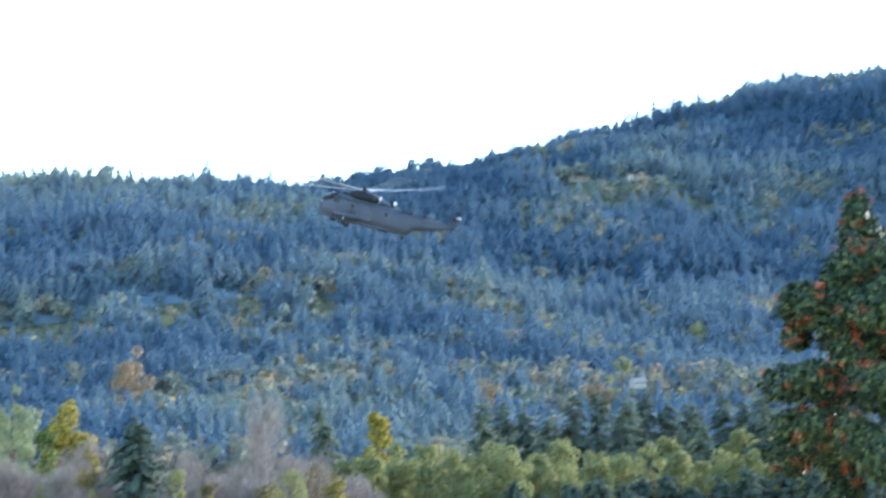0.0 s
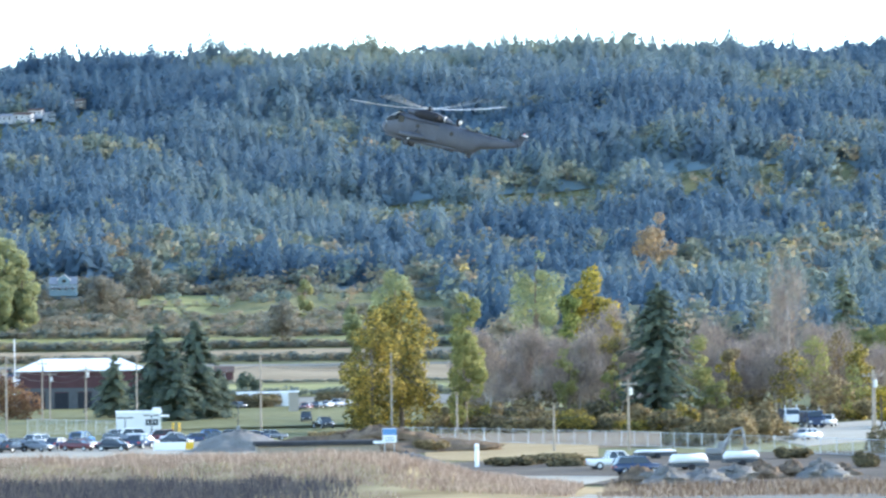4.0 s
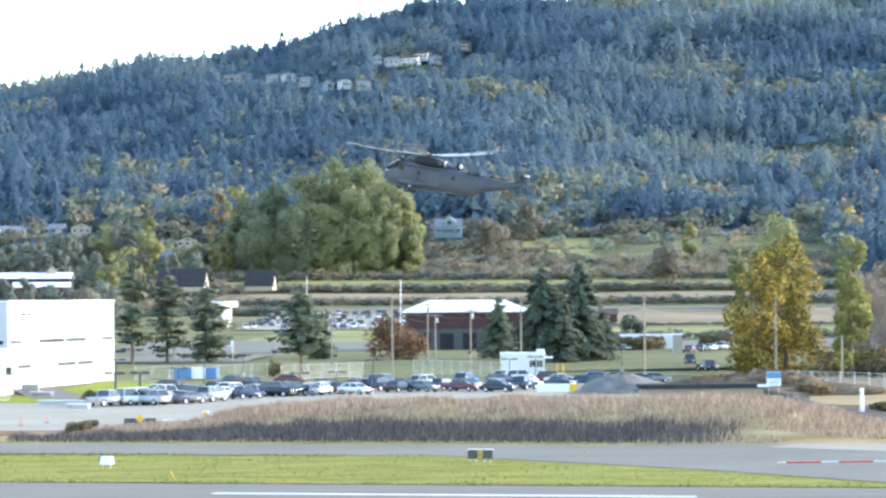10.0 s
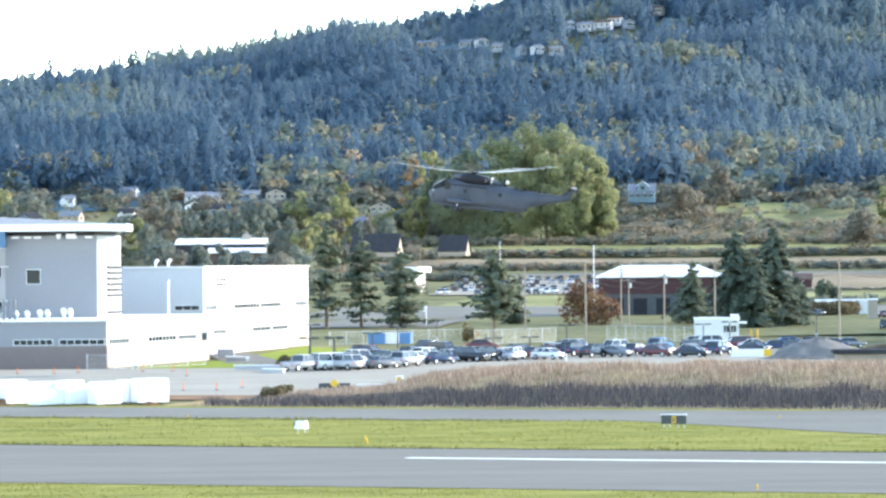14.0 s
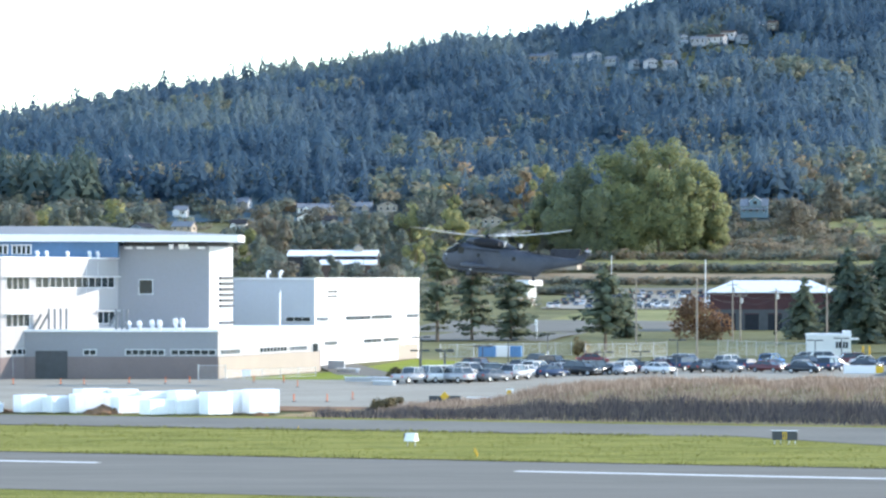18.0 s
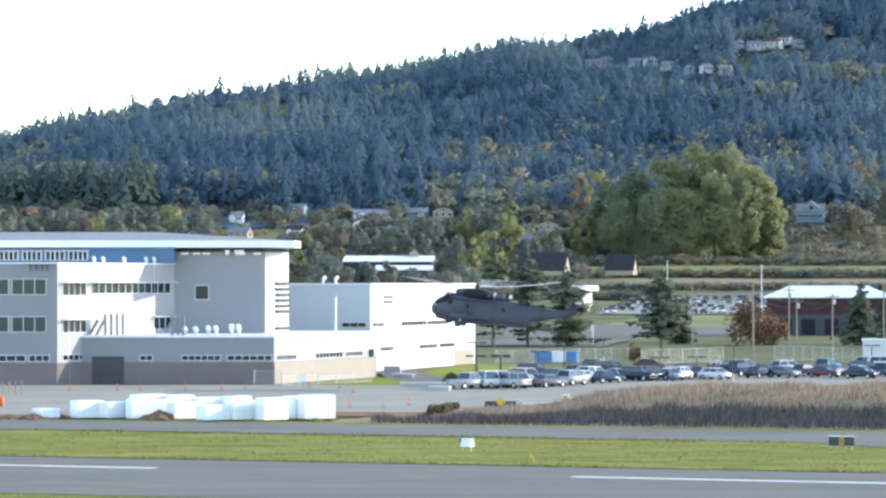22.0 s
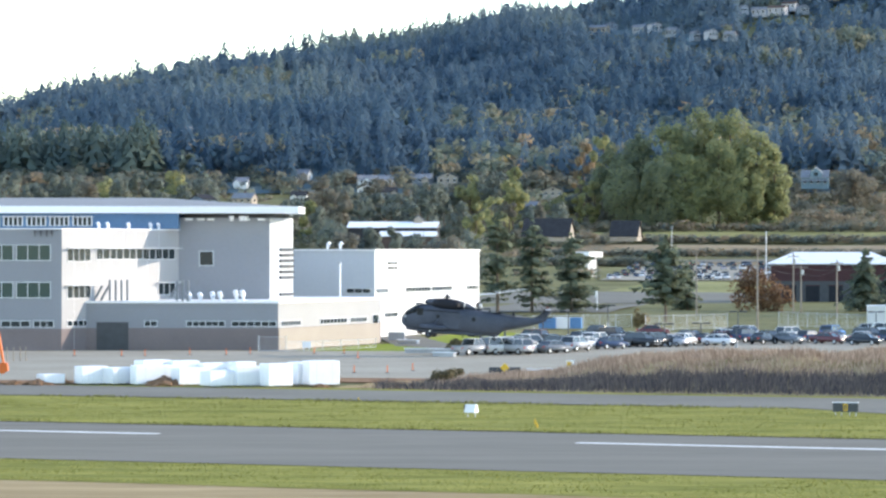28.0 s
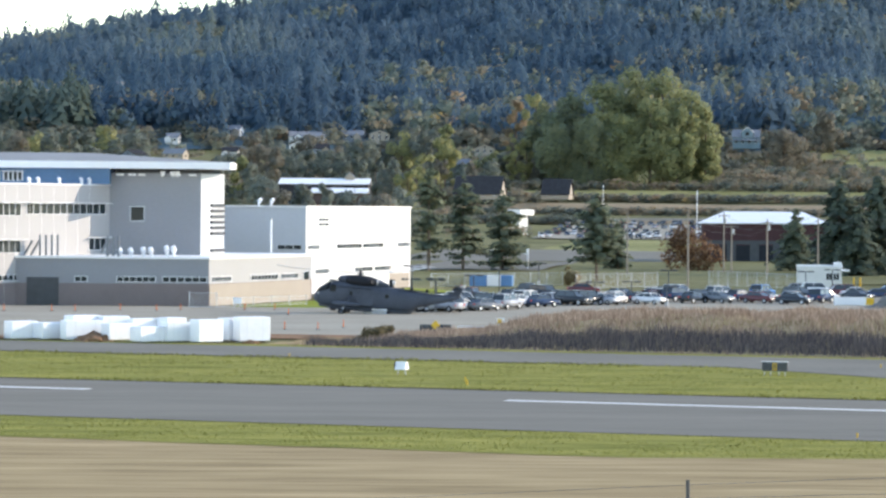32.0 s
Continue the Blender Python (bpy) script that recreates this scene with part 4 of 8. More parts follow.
def plant_many(name, shapes, spots, material, label, category="woods", ruffle=1.0):
    """One object of many trees; spots are (x, y, z, height, width factor, turn, tint)."""
    V, F, T, N, base = [], [], [], [], 0
    for i, (x, y, z, h, w, a, tint) in enumerate(spots):
        sv, sf, sn = shapes[i % len(shapes)]
        c, s = math.cos(a), math.sin(a)
        q = np.empty_like(sv)
        q[:, 0] = (sv[:, 0] * c - sv[:, 1] * s) * h * w + x
        q[:, 1] = (sv[:, 0] * s + sv[:, 1] * c) * h * w + y
        q[:, 2] = sv[:, 2] * h + z
        N.append(np.stack([sn[:, 0] * c - sn[:, 1] * s, sn[:, 0] * s + sn[:, 1] * c, sn[:, 2]], 1))
        V.append(q)
        F.append(sf + base)
        T.append(np.full(len(sv), tint))
        base += len(sv)
    me = tri_mesh(name, np.concatenate(V), np.concatenate(F), material, np.concatenate(T), np.concatenate(N), ruffle)
    return tagged(new(name, me), label, category, kind="stuff")


def hill_noise(x, y, s, k=0.0):
    return noise.noise((x / s, y / s, k))




def hill_woods():
    rng = random.Random(11)
    firs = [conifer_shape(rng, rng.choice((44, 52, 60))) for _ in range(24)]
    broad = [clump_shape(rng, 64) for _ in range(14)]
    round_tops = [clump_shape(rng, 48, 0.85, 5) for _ in range(14)]
    dark, full, gold, near = [], [], [], []

    def clamp(v):
        return min(1, max(0, v))

    y = 1240.0
    while y < 2640:
        x = (-0.155 if y > 1430 else 0.235) * y - 60
        x1 = 0.625 * y + 60
        step = 6.6 if y < 2440 else 6.0
        while x < x1:
            px, py = x + rng.uniform(-3, 3), y + rng.uniform(-5, 5)
            x += step * rng.uniform(0.7, 1.3)
            low = 1.0 - max(0, py - 1440) / 1100
            gz = ground_z(px, py) + (7 * hill_noise(px, py, 90, 0.3) if py > 1400 else 0)
            kind = hill_noise(px, py, 75, 9.1) + 0.5 * hill_noise(px, py, 22, 5.0)
            wide = hill_noise(px, py, 210, 2.2)
            clearing = 400 < px < 700 and 1755 < py < 1840 and hill_noise(px, py, 34, 1.2) > -0.2
            if 1430 < py < 1500 and px < 0.2 * py and rng.random() < 0.35:
                continue
            if py < 1440 and px < 0.25 * py + 40 * hill_noise(px, py, 60, 6.1):
                continue
            if clearing:         # scrub on felled ground
                if rng.random() < 0.8:
                    gold.append((px, py, gz - 0.5, rng.uniform(3.5, 8), rng.uniform(1.2, 1.8), rng.uniform(0, 6.28), clamp(rng.gauss(0.3, 0.18))))
                continue
            if any(abs(px - hx) < hw * 0.6 + 2 and -14 < py - hy < 9 for hx, hy, hw, *_ in VILLAGE):
                continue
            turn = rng.uniform(0, 6.28)
            if py < 1512 and px < 0.24 * py:         # thin scrub at the foot of the hill
                if rng.random() < 0.5:
                    gold.append((px, py, gz - 0.6, kept_low(px, py, rng.uniform(2, 3.5) if 160 < px < 186 else rng.uniform(4, 9), 8), rng.uniform(1.1, 1.6), turn, clamp(rng.gauss(0.35, 0.2))))
                continue
            if kind > 0.34 - 0.42 * low * low - 0.35 * hill_noise(px, py, 200, 6.6) and rng.random() < 0.75:
                h = rng.uniform(11, 18)
                gold.append((px, py, gz - 1, h, rng.uniform(0.9, 1.35), turn, clamp(rng.gauss(0.2, 0.15) + 0.3 * hill_noise(px, py, 40, 3.3) + 0.15 * low + (0.5 if rng.random() < 0.05 * low else 0))))
                continue
            if px < -0.088 * py + 12 * hill_noise(px, py, 40, 1.9) and py < 1590:
                near.append((px, py, gz - 1, rng.uniform(20, 30), rng.uniform(0.95, 1.3), turn, clamp(rng.gauss(0.4, 0.25))))
                continue
            # tint raised for sunlit upper slopes and lowered for the dim foot
            reach = px / py
            tint = clamp(rng.gauss(0.32, 0.06) + 0.35 * kind + 0.7 * wide + (0.28 * clamp((reach - 0.13) / 0.06) * clamp((0.36 - reach) / 0.06) * clamp((py - 1700) / 250) - 0.2 * clamp((0.2 - reach) / 0.1) * clamp((2150 - py) / 250)))
            if rng.random() < 0.28 + 0.3 * hill_noise(px, py, 120, 8.1):
                h = rng.uniform(13, 20) * (1 + 0.4 * hill_noise(px, py, 60, 7.7))
                group = full
            else:
                h = rng.uniform(15, 23) * (1.0 + 0.5 * hill_noise(px, py, 60, 7.7)) * (1.3 if rng.random() < 0.08 and py < 2380 else 1.0)
                group = dark
            if py > 2400:
                h *= (1.02 if -100 < px < 420 else 0.85) + 0.6 * max(-0.3, hill_noise(px, py, 34, 4.4)) + (0.3 if rng.random() < 0.06 else 0)
            if any(abs(px - hx) < hw + 3 and -130 < py - hy < 10 for hx, hy, hw in HILL_CLEAR):
                h *= 0.3
            group.append((px, py, gz - 1, h, rng.uniform(0.85, 1.3), turn, tint))
        y += 12.5 if y < 2440 else 9.0
    plant_many("conifer_forest", firs, dark, CONIFER_HAZED, "fir forest covering the hillside, coloured blue for haze", "forest", 0.1)
    plant_many("evergreen_woodland", round_tops, full, CONIFER_HAZED, "round-topped evergreens among the firs, coloured blue for haze", "forest", 0.2)
    plant_many("fir_stand", firs, near, CONIFER_GREEN, "green firs standing nearer at the foot of the hill", "forest", 0.3)
    plant_many("autumn_woodland", broad, gold, HILL_BROAD, "patches of yellowing broadleaf trees among the firs", "forest", 0.4)


hill_woods()


def leaf_cloud(rng, blobs, n, size, flat=0.0, heart=None):
    """Many small leaf sprays on the shells of the blobs: arrays of vertices and triangles."""
    r = np.random.RandomState(rng.randrange(1 << 30))
    B = np.array(blobs, float)
    wts = B[:, 3] * B[:, 4] + B[:, 4] * B[:, 5]
    pick = r.choice(len(B), n, p=wts / wts.sum())
    d = r.normal(size=(n, 3))
    d /= np.linalg.norm(d, axis=1)[:, None]
    rad = r.uniform(0.55, 1.05, n) ** 0.6
    P = B[pick, :3] + d * B[pick, 3:6] * rad[:, None]
    u = r.normal(size=(n, 3))
    u[:, 2] *= 1 - flat
    u /= np.linalg.norm(u, axis=1)[:, None]
    w = np.cross(u, d + 0.4 * r.normal(size=(n, 3)))
    w /= np.linalg.norm(w, axis=1)[:, None] + 1e-6
    s = size * r.uniform(0.6, 1.4, n)[:, None]
    V = np.stack([P + u * s, P - u * s * 0.6 + w * s * 0.8, P - u * s * 0.6 - w * s * 0.8], 1).reshape(-1, 3)
    mid = B[:, :3].mean(0) if heart is None else np.array(heart)
    o = P - mid
    o /= np.linalg.norm(o, axis=1)[:, None] + 1e-6
    N = np.repeat(d * (0.6 if heart is None else 0.3) + o * (0.7 if heart is None else 1.0) + 0.25 * r.normal(size=(n, 3)), 3, 0)
    return V, np.arange(3 * n).reshape(-1, 3), N


def limbs(bm, rng, base, tip, r0, n, spread):
    """Trunk from base to tip with n limbs."""
    base, tip = Vector(base), Vector(tip)
    tube(bm, base, base.lerp(tip, 0.5), r0, r0 * 0.62, 7)
    tube(bm, base.lerp(tip, 0.5), tip, r0 * 0.62, r0 * 0.15, 6)
    for _ in range(n):
        k = rng.uniform(0.3, 0.9)
        a = rng.uniform(0, 6.28)
        p = base.lerp(tip, k)
        L = spread * (1.1 - k) * rng.uniform(0.7, 1.2)
        tube(bm, p, p + Vector((math.cos(a) * L, math.sin(a) * L, L * rng.uniform(0.4, 0.9))), r0 * 0.3 * (1.1 - k), 0.03, 5)


def broad_tree(name, x, y, h, w, material, label, n=4500, size=0.32, seed=1, low=0.12, bark=BARK, z=None, lobes=26, point=0.0, group="", ruffle=0.7, heart=None):
    """A broadleaf tree: tapered trunk, limbs, and an uneven crown of leaf sprays."""
    rng = random.Random(seed)
    t = thing(name, x, y, z)
    tagged(t, label, "tree", group)
    bm = bmesh.new()
    limbs(bm, rng, (0, 0, -0.4), (rng.uniform(-0.4, 0.4), rng.uniform(-0.4, 0.4), h * 0.86), max(0.12, h * 0.02), 9, w * 0.5)
    part("trunk", bm, bark, t)
    blobs = []
    for _ in range(lobes):
        k = rng.uniform(0, 1)
        zc = h * (low + (0.93 - low) * k)
        env = math.sin(math.pi * min(1, 0.16 + 0.8 * k)) ** 0.6 * (1 - point * k)
        a, rr = rng.uniform(0, 6.28), w / 2 * env * rng.uniform(0.25, 0.85)
        br = w * rng.uniform(0.12, 0.21) * (0.55 + 0.45 * env)
        blobs.append((rr * math.cos(a), rr * math.sin(a), zc, br, br, br * rng.uniform(0.8, 1.3)))
    V, F, N = leaf_cloud(rng, blobs, n, size, 0.0, heart)
    ob = new("crown", tri_mesh("crown", V, F, material, None, N, ruffle))
    ob.parent = t
    return t


def fir_tree(name, x, y, h, w, material, label, seed=1, z=None, levels=24, arms=8, bare=0.06, group="", droop=0.25, gap=0.0, blunt=0.62):
    """A conifer: straight trunk and whorls of drooping boughs, each a fan of needle sprays."""
    rng = random.Random(seed)
    t = thing(name, x, y, z)
    tagged(t, label, "tree", group)
    part("trunk", rod((0, 0, -0.4), (0, 0, h * 0.97), h * 0.016 + 0.08, 0.03, 7), BARK, t)
    V, N = [], []
    side, swing = rng.uniform(0, 6.28), rng.uniform(0.1, 0.28)
    for k in range(levels):
        f = k / (levels - 1)
        zc = h * (bare + (0.99 - bare) * f)
        rad = w / 2 * ((1 - f) ** blunt) * rng.uniform(0.75, 1.1) + 0.2
        for i in range(arms):
            if rng.random() < gap:
                continue
            a = 6.283 * (i + rng.uniform(-0.4, 0.4)) / arms + k * 0.7
            zb = zc + rng.uniform(-3.0, 3.0) * h / levels * (1 - 0.6 * f)
            L = rad * rng.uniform(0.45, 1.15) * (1 + swing * math.cos(a - side))
            m = max(5, int(5 + L * 3.2))
            for j in range(m):
                s = (j + 0.6) / m
                r = L * s
                px, py, pz = r * math.cos(a), r * math.sin(a), zb - droop * L * s * s + rng.uniform(-0.25, 0.25)
                sz = (0.24 + 0.4 * (1 - 0.45 * s) * min(1.0, L / 2.2)) * rng.uniform(0.7, 1.3)
                for turn in (-1, 1):
                    b = a + turn * rng.uniform(0.4, 1.3)
                    tipx, tipy, tipz = px + sz * 1.5 * math.cos(b), py + sz * 1.5 * math.sin(b), pz - sz * rng.uniform(-0.5, 0.8)
                    V += [(px, py, pz + 0.12), (tipx, tipy, tipz), (px + sz * 0.9 * math.cos(a), py + sz * 0.9 * math.sin(a), pz - sz * rng.uniform(0.2, 1.0))]
                    N += [(math.cos(a) + rng.gauss(0, 0.2), math.sin(a) + rng.gauss(0, 0.2), 0.5 + rng.gauss(0, 0.2))] * 3
    V = np.array(V)
    ob = new("crown", tri_mesh("crown", V, np.arange(len(V)).reshape(-1, 3), material, None, N, 0.5))
    ob.parent = t
    return t


def bare_tree(name, x, y, h, w, label, seed=1, z=None, group="", dense=1.0, material=None):
    """A leafless tree: trunk, forking limbs and a haze of fine twigs."""
    rng = random.Random(seed)
    t = thing(name, x, y, z)
    tagged(t, label, "tree", group)
    bm = bmesh.new()
    limbs(bm, rng, (0, 0, -0.4), (rng.uniform(-0.5, 0.5), rng.uniform(-0.5, 0.5), h * 0.85), h * 0.013 + 0.04, 12, w * 0.55)
    part("trunk", bm, BARK_PALE, t)
    V = []
    sprays = []
    for _ in range(22):
        k = rng.uniform(0.3, 1.0)
        a, rr = rng.uniform(0, 6.28), w / 2 * (1.05 - 0.55 * k ** 2) * rng.uniform(0.15, 0.95)
        sprays.append((rr * math.cos(a), rr * math.sin(a), h * k * rng.uniform(0.86, 1.0), w * rng.uniform(0.1, 0.2), h * rng.uniform(0.05, 0.13)))
    for _ in range(int(3200 * dense)):
        sx, sy, sz, sr, sh = rng.choice(sprays)
        p = Vector((sx + rng.gauss(0, 0.6) * sr, sy + rng.gauss(0, 0.6) * sr, max(0.3, sz + rng.gauss(-0.2, 0.7) * sh)))
        d = Vector((sx * 0.1 + rng.gauss(0, 0.45), sy * 0.1 + rng.gauss(0, 0.45), rng.uniform(0.3, 1.1))).normalized()
        L, s = rng.uniform(0.6, 1.5), Vector((rng.gauss(0, 1), rng.gauss(0, 1), 0)).normalized() * rng.uniform(0.025, 0.055)
        V += [tuple(p - s), tuple(p + s), tuple(p + d * L)]
    V = np.array(V)
    ob = new("twig_haze", tri_mesh("twig_haze", V, np.arange(len(V)).reshape(-1, 3), material or TWIG))
    ob.parent = t
    return t


def shrub(name, x, y, h, w, material, label, seed=1, n=700, size=0.22, z=None, group="", category="shrub"):
    rng = random.Random(seed)
    t = thing(name, x, y, z)
    tagged(t, label, category, group)
    bm = bmesh.new()
    for k in range(5):
        a = rng.uniform(0, 6.28)
        tube(bm, (0, 0, -0.2), (math.cos(a) * w * 0.25, math.sin(a) * w * 0.25, h * 0.6), 0.06, 0.02, 5)
    part("stem", bm, BARK, t)
    blobs = [(rng.uniform(-0.34, 0.34) * w, rng.uniform(-0.2, 0.2) * w, h * rng.uniform(0.2, 0.7), w * rng.uniform(0.12, 0.24), w * rng.uniform(0.12, 0.2), h * rng.uniform(0.2, 0.34)) for _ in range(10)]
    V, F, N = leaf_cloud(rng, blobs, n, size)
    V[:, 2] = np.maximum(V[:, 2], 0.02)
    ob = new("crown", tri_mesh("crown", V, F, material, None, N))
    ob.parent = t
    return t

# ---- planting ----
def plant():
    # pines and firs beside the airfield road
    fir_tree("pine_tree", 9.4, 579.5, 18.4, 8.5, PINE, "tall ragged pine tree with bare lower trunk", 21, None, 20, 9, 0.22, "pines by the road", 0.05, 0.34, 0.45)
    fir_tree("pine_tree", 15.9, 585.5, 16.5, 9.7, PINE, "leaning ragged pine tree with bare lower trunk", 22, None, 18, 9, 0.22, "pines by the road", 0.05, 0.36, 0.42)
    fir_tree("pine_tree", 23.4, 591.0, 13.8, 11.0, PINE, "broad bushy pine tree", 23, None, 18, 9, 0.08, "pines by the road", 0.05, 0.26, 0.45)
    fir_tree("pine_tree", 36.0, 517.5, 13.3, 9.1, PINE, "dark spreading pine tree with a tall bare trunk", 24, None, 18, 9, 0.3, "pines by the road", 0.0, 0.3, 0.38)
    fir_tree("pine_tree", 45.8, 599.5, 8.4, 6.2, PINE, "small dark pine tree", 25, None, 15, 9, 0.06, "pines by the road", 0.15, 0.2, 0.45)
    fir_tree("fir_tree", 84.1, 573.5, 17.0, 14.4, FIR, "dense dark green fir tree", 26, None, 26, 9, 0.04, "firs by the barn")
    fir_tree("fir_tree", 90.8, 570.5, 17.8, 15.3, FIR, "tall dense dark green fir tree", 27, None, 27, 9, 0.04, "firs by the barn")
    fir_tree("fir_tree", 85.5, 559.0, 11.9, 11.0, FIR, "lower dark green fir tree", 28, None, 20, 9, 0.04, "firs by the barn")
    fir_tree("fir_tree", 96.2, 577.5, 8.7, 8.3, FIR, "small dark green fir tree", 29, None, 16, 8, 0.04, "firs by the barn")
    fir_tree("fir_tree", 78.7, 591.0, 11.1, 9.5, PINE, "open dark conifer beside the barn", 30, None, 16, 8, 0.1, "firs by the barn")
    shrub("shrub", 142.7, 809.5, 6.3, 6.7, FIR, "dark round evergreen bush", 31, 900, 0.4)
    broad_tree("maple_tree", 59.3, 592.5, 7.7, 12.7, RUST, "rust-red maple in autumn leaf", 2600, 0.3, 32, 0.12, lobes=34)
    shrub("shrub", 29.7, 485.5, 3.6, 3.0, SHRUB_TAN, "brown round bush in grass", 33, 500, 0.22)
    # the two cottonwoods by the road and the tall one behind
    broad_tree("cottonwood_tree", 106.6, 470.5, 21.4, 12.7, OLIVE_GOLD, "broad cottonwood turning golden yellow", 9000, 0.26, 34, 0.04, lobes=40)
    broad_tree("cottonwood_tree", 99.6, 459.5, 19.3, 11.5, OLIVE_GOLD, "olive and gold cottonwood beside a taller one", 6500, 0.26, 35, 0.02, lobes=32)
    broad_tree("poplar_tree", 112.3, 453.0, 21.9, 7.5, SAGE, "narrow upright pale yellow-green poplar", 5200, 0.28, 36, 0.06)
    broad_tree("cottonwood_tree", 167.4, 575.0, 28.6, 11.5, YELLOW, "tall cottonwood in bright yellow leaf", 5200, 0.34, 37, 0.3)
    broad_tree("cottonwood_tree", 162.0, 570.0, 24.5, 6.1, YELLOW_GREEN, "yellow-green cottonwood behind the alders", 2400, 0.34, 38, 0.3)
    fir_tree("fir_tree", 154.0, 490.0, 22.1, 16.5, FIR, "broad dark green fir at the wood's edge", 39, None, 32, 10, 0.02, "", 0.3, 0.2, 0.42)
    fir_tree("fir_tree", 228.3, 600.0, 24.9, 6.9, FIR, "dark green fir behind the wood", 40, None, 18, 8, 0.04)
    # leafless alders
    rng = random.Random(50)
    spots = [129.6, 505.0, 15.8, 7.2], [137.2, 520.0, 16.6, 8.4], [139.0, 512.0, 16.2, 8.3], [147.9, 530.0, 15.3, 8.6], [145.7, 508.0, 16.1, 8.2], [154.4, 524.0, 16.9, 8.5], \
            [154.4, 512.0, 16.1, 7.3], [169.5, 520.0, 15.0, 8.4], [178.6, 535.0, 16.0, 8.6], [177.7, 520.0, 15.4, 8.4], [185.4, 530.0, 16.4, 8.6], \
            [193.6, 525.0, 15.8, 8.5], [203.4, 540.0, 15.3, 8.7], [201.1, 520.0, 14.2, 8.4], [208.2, 530.0, 13.2, 8.6], [128.4, 515.0, 14.0, 5.5], [180.9, 510.0, 13.4, 7.3]
    for k, (x, y, h, w) in enumerate(spots):
        bare_tree("alder_tree", x, y, h * rng.uniform(0.82, 1.1), w * 1.15, "leafless grey-brown alder in a thicket", 60 + k, None, "alder thicket", 2.8)
        if k % 2:
            shrub("undergrowth", x + 1.5, y - 6, h * 0.4, w * 1.2, SHRUB if k % 3 else SHRUB_TAN, "brown tangled undergrowth below the alders", 90 + k, 700, 0.3, None, "undergrowth")
    for k, (x, y, h, w, m) in enumerate(([117.1, 484.0, 3.7, 6.1, 1], [121.4, 486.0, 3.6, 6.1, 2], [125.2, 490.0, 4.0, 6.1, 1], [126.4, 478.0, 3.6, 6.0, 3], [129.6, 482.0, 4.5, 6.0, 1], [132.3, 479.0, 2.8, 6.0, 1], [136.1, 483.0, 3.2, 6.1, 3], [141.0, 489.0, 3.3, 6.1, 3], [143.8, 489.0, 4.0, 6.1, 0], [146.6, 484.0, 4.3, 6.1, 1], [147.4, 480.0, 3.0, 6.0, 1], [153.5, 486.0, 2.9, 6.1, 2], [154.7, 479.0, 3.8, 6.0, 2], [158.6, 483.0, 3.3, 6.1, 1], [163.2, 488.0, 3.0, 6.1, 3], [167.7, 489.0, 2.4, 6.1, 1], [166.6, 478.0, 3.7, 6.0, 1], [174.1, 490.0, 1.6, 6.1, 1], [176.5, 486.0, 2.9, 6.1, 1], [176.1, 478.0, 3.2, 6.0, 0], [180.9, 481.0, 2.9, 6.0, 1], [184.3, 483.0, 1.9, 6.1, 2], [186.8, 480.0, 3.9, 6.0, 1])):
        shrub("undergrowth", x, y, max(1.5, h), w, (SHRUB, SHRUB_TAN, OLIVE_GOLD, SHRUB)[m], ("dark olive", "brown", "yellow-green", "olive-brown")[m] + " tangled undergrowth at the foot of the wood", 700 + k, 900, 0.3, None, "undergrowth")
    for k, (x, y, h, w, m) in enumerate(([109.2, 455.0, 2.8, 7.3, 1], [112.4, 456.5, 2.3, 7.4, 2], [115.3, 454.0, 3.2, 7.3, 3], [117.0, 452.5, 2.5, 7.3, 0], [118.9, 451.0, 3.0, 7.3, 0], [120.7, 449.5, 2.6, 7.3, 1], [123.5, 447.0, 3.3, 7.2, 1], [125.7, 445.0, 3.4, 7.2, 2], [126.9, 444.5, 3.6, 7.2, 2], [130.7, 445.0, 2.7, 7.2, 1], [131.9, 444.0, 2.5, 7.2, 0], [134.0, 442.0, 2.1, 7.1, 2], [136.3, 440.5, 2.5, 7.1, 2], [138.7, 438.5, 3.8, 7.1, 0], [140.7, 436.5, 2.3, 7.0, 0])):
        shrub("undergrowth", x, y, max(1.5, h), w, (SHRUB, SHRUB_TAN, OLIVE_GOLD, SHRUB)[m], ("dark olive", "brown", "yellow-green", "olive-brown")[m] + " bramble thicket behind the fence", 740 + k, 1000, 0.24, None, "undergrowth")
    bare_tree("bare_tree", 185.4, 515.0, 25.8, 8.9, "tall pale leafless tree", 80, None, "", 1.6)
    bare_tree("bare_tree", 183.7, 516.0, 23.1, 6.5, "pale leafless tree beside another", 81, None, "", 1.2)
    for k, (x, y, h, w) in enumerate(([149.2, 500.0, 11.8, 5.4], [172.0, 508.0, 11.6, 5.5], [191.5, 498.0, 9.4, 8.0], [164.4, 500.0, 9.8, 5.4], [172.7, 440.0, 9.4, 4.7])):
        broad_tree("maple_tree", x, y, h, w, YELLOW if k in (4, 1) else SAGE, "small maple with thin yellow leaves", 900, 0.26, 110 + k, 0.1, lobes=12)
    for k, (x, y, h, w) in enumerate(([165.0, 503.0, 14.3, 6.3], [168.8, 498.0, 12.3, 5.4], [179.0, 500.0, 13.1, 6.3], [185.9, 505.0, 14.0, 7.2], [192.5, 510.0, 14.9, 7.3], [192.2, 500.0, 12.9, 6.3], [165.2, 495.0, 6.8, 5.3], [183.3, 490.0, 8.3, 7.0], [152.9, 512.0, 18.4, 5.5], [142.9, 505.0, 14.7, 4.5])):
        broad_tree("maple_tree", x, y, h, w * 1.2, (SAGE, SHRUB_TAN, OLIVE_GOLD)[k % 3], "small maple with thin dull yellow leaves", 1500, 0.22, 510 + k, 0.1, lobes=16, group="thin maples")
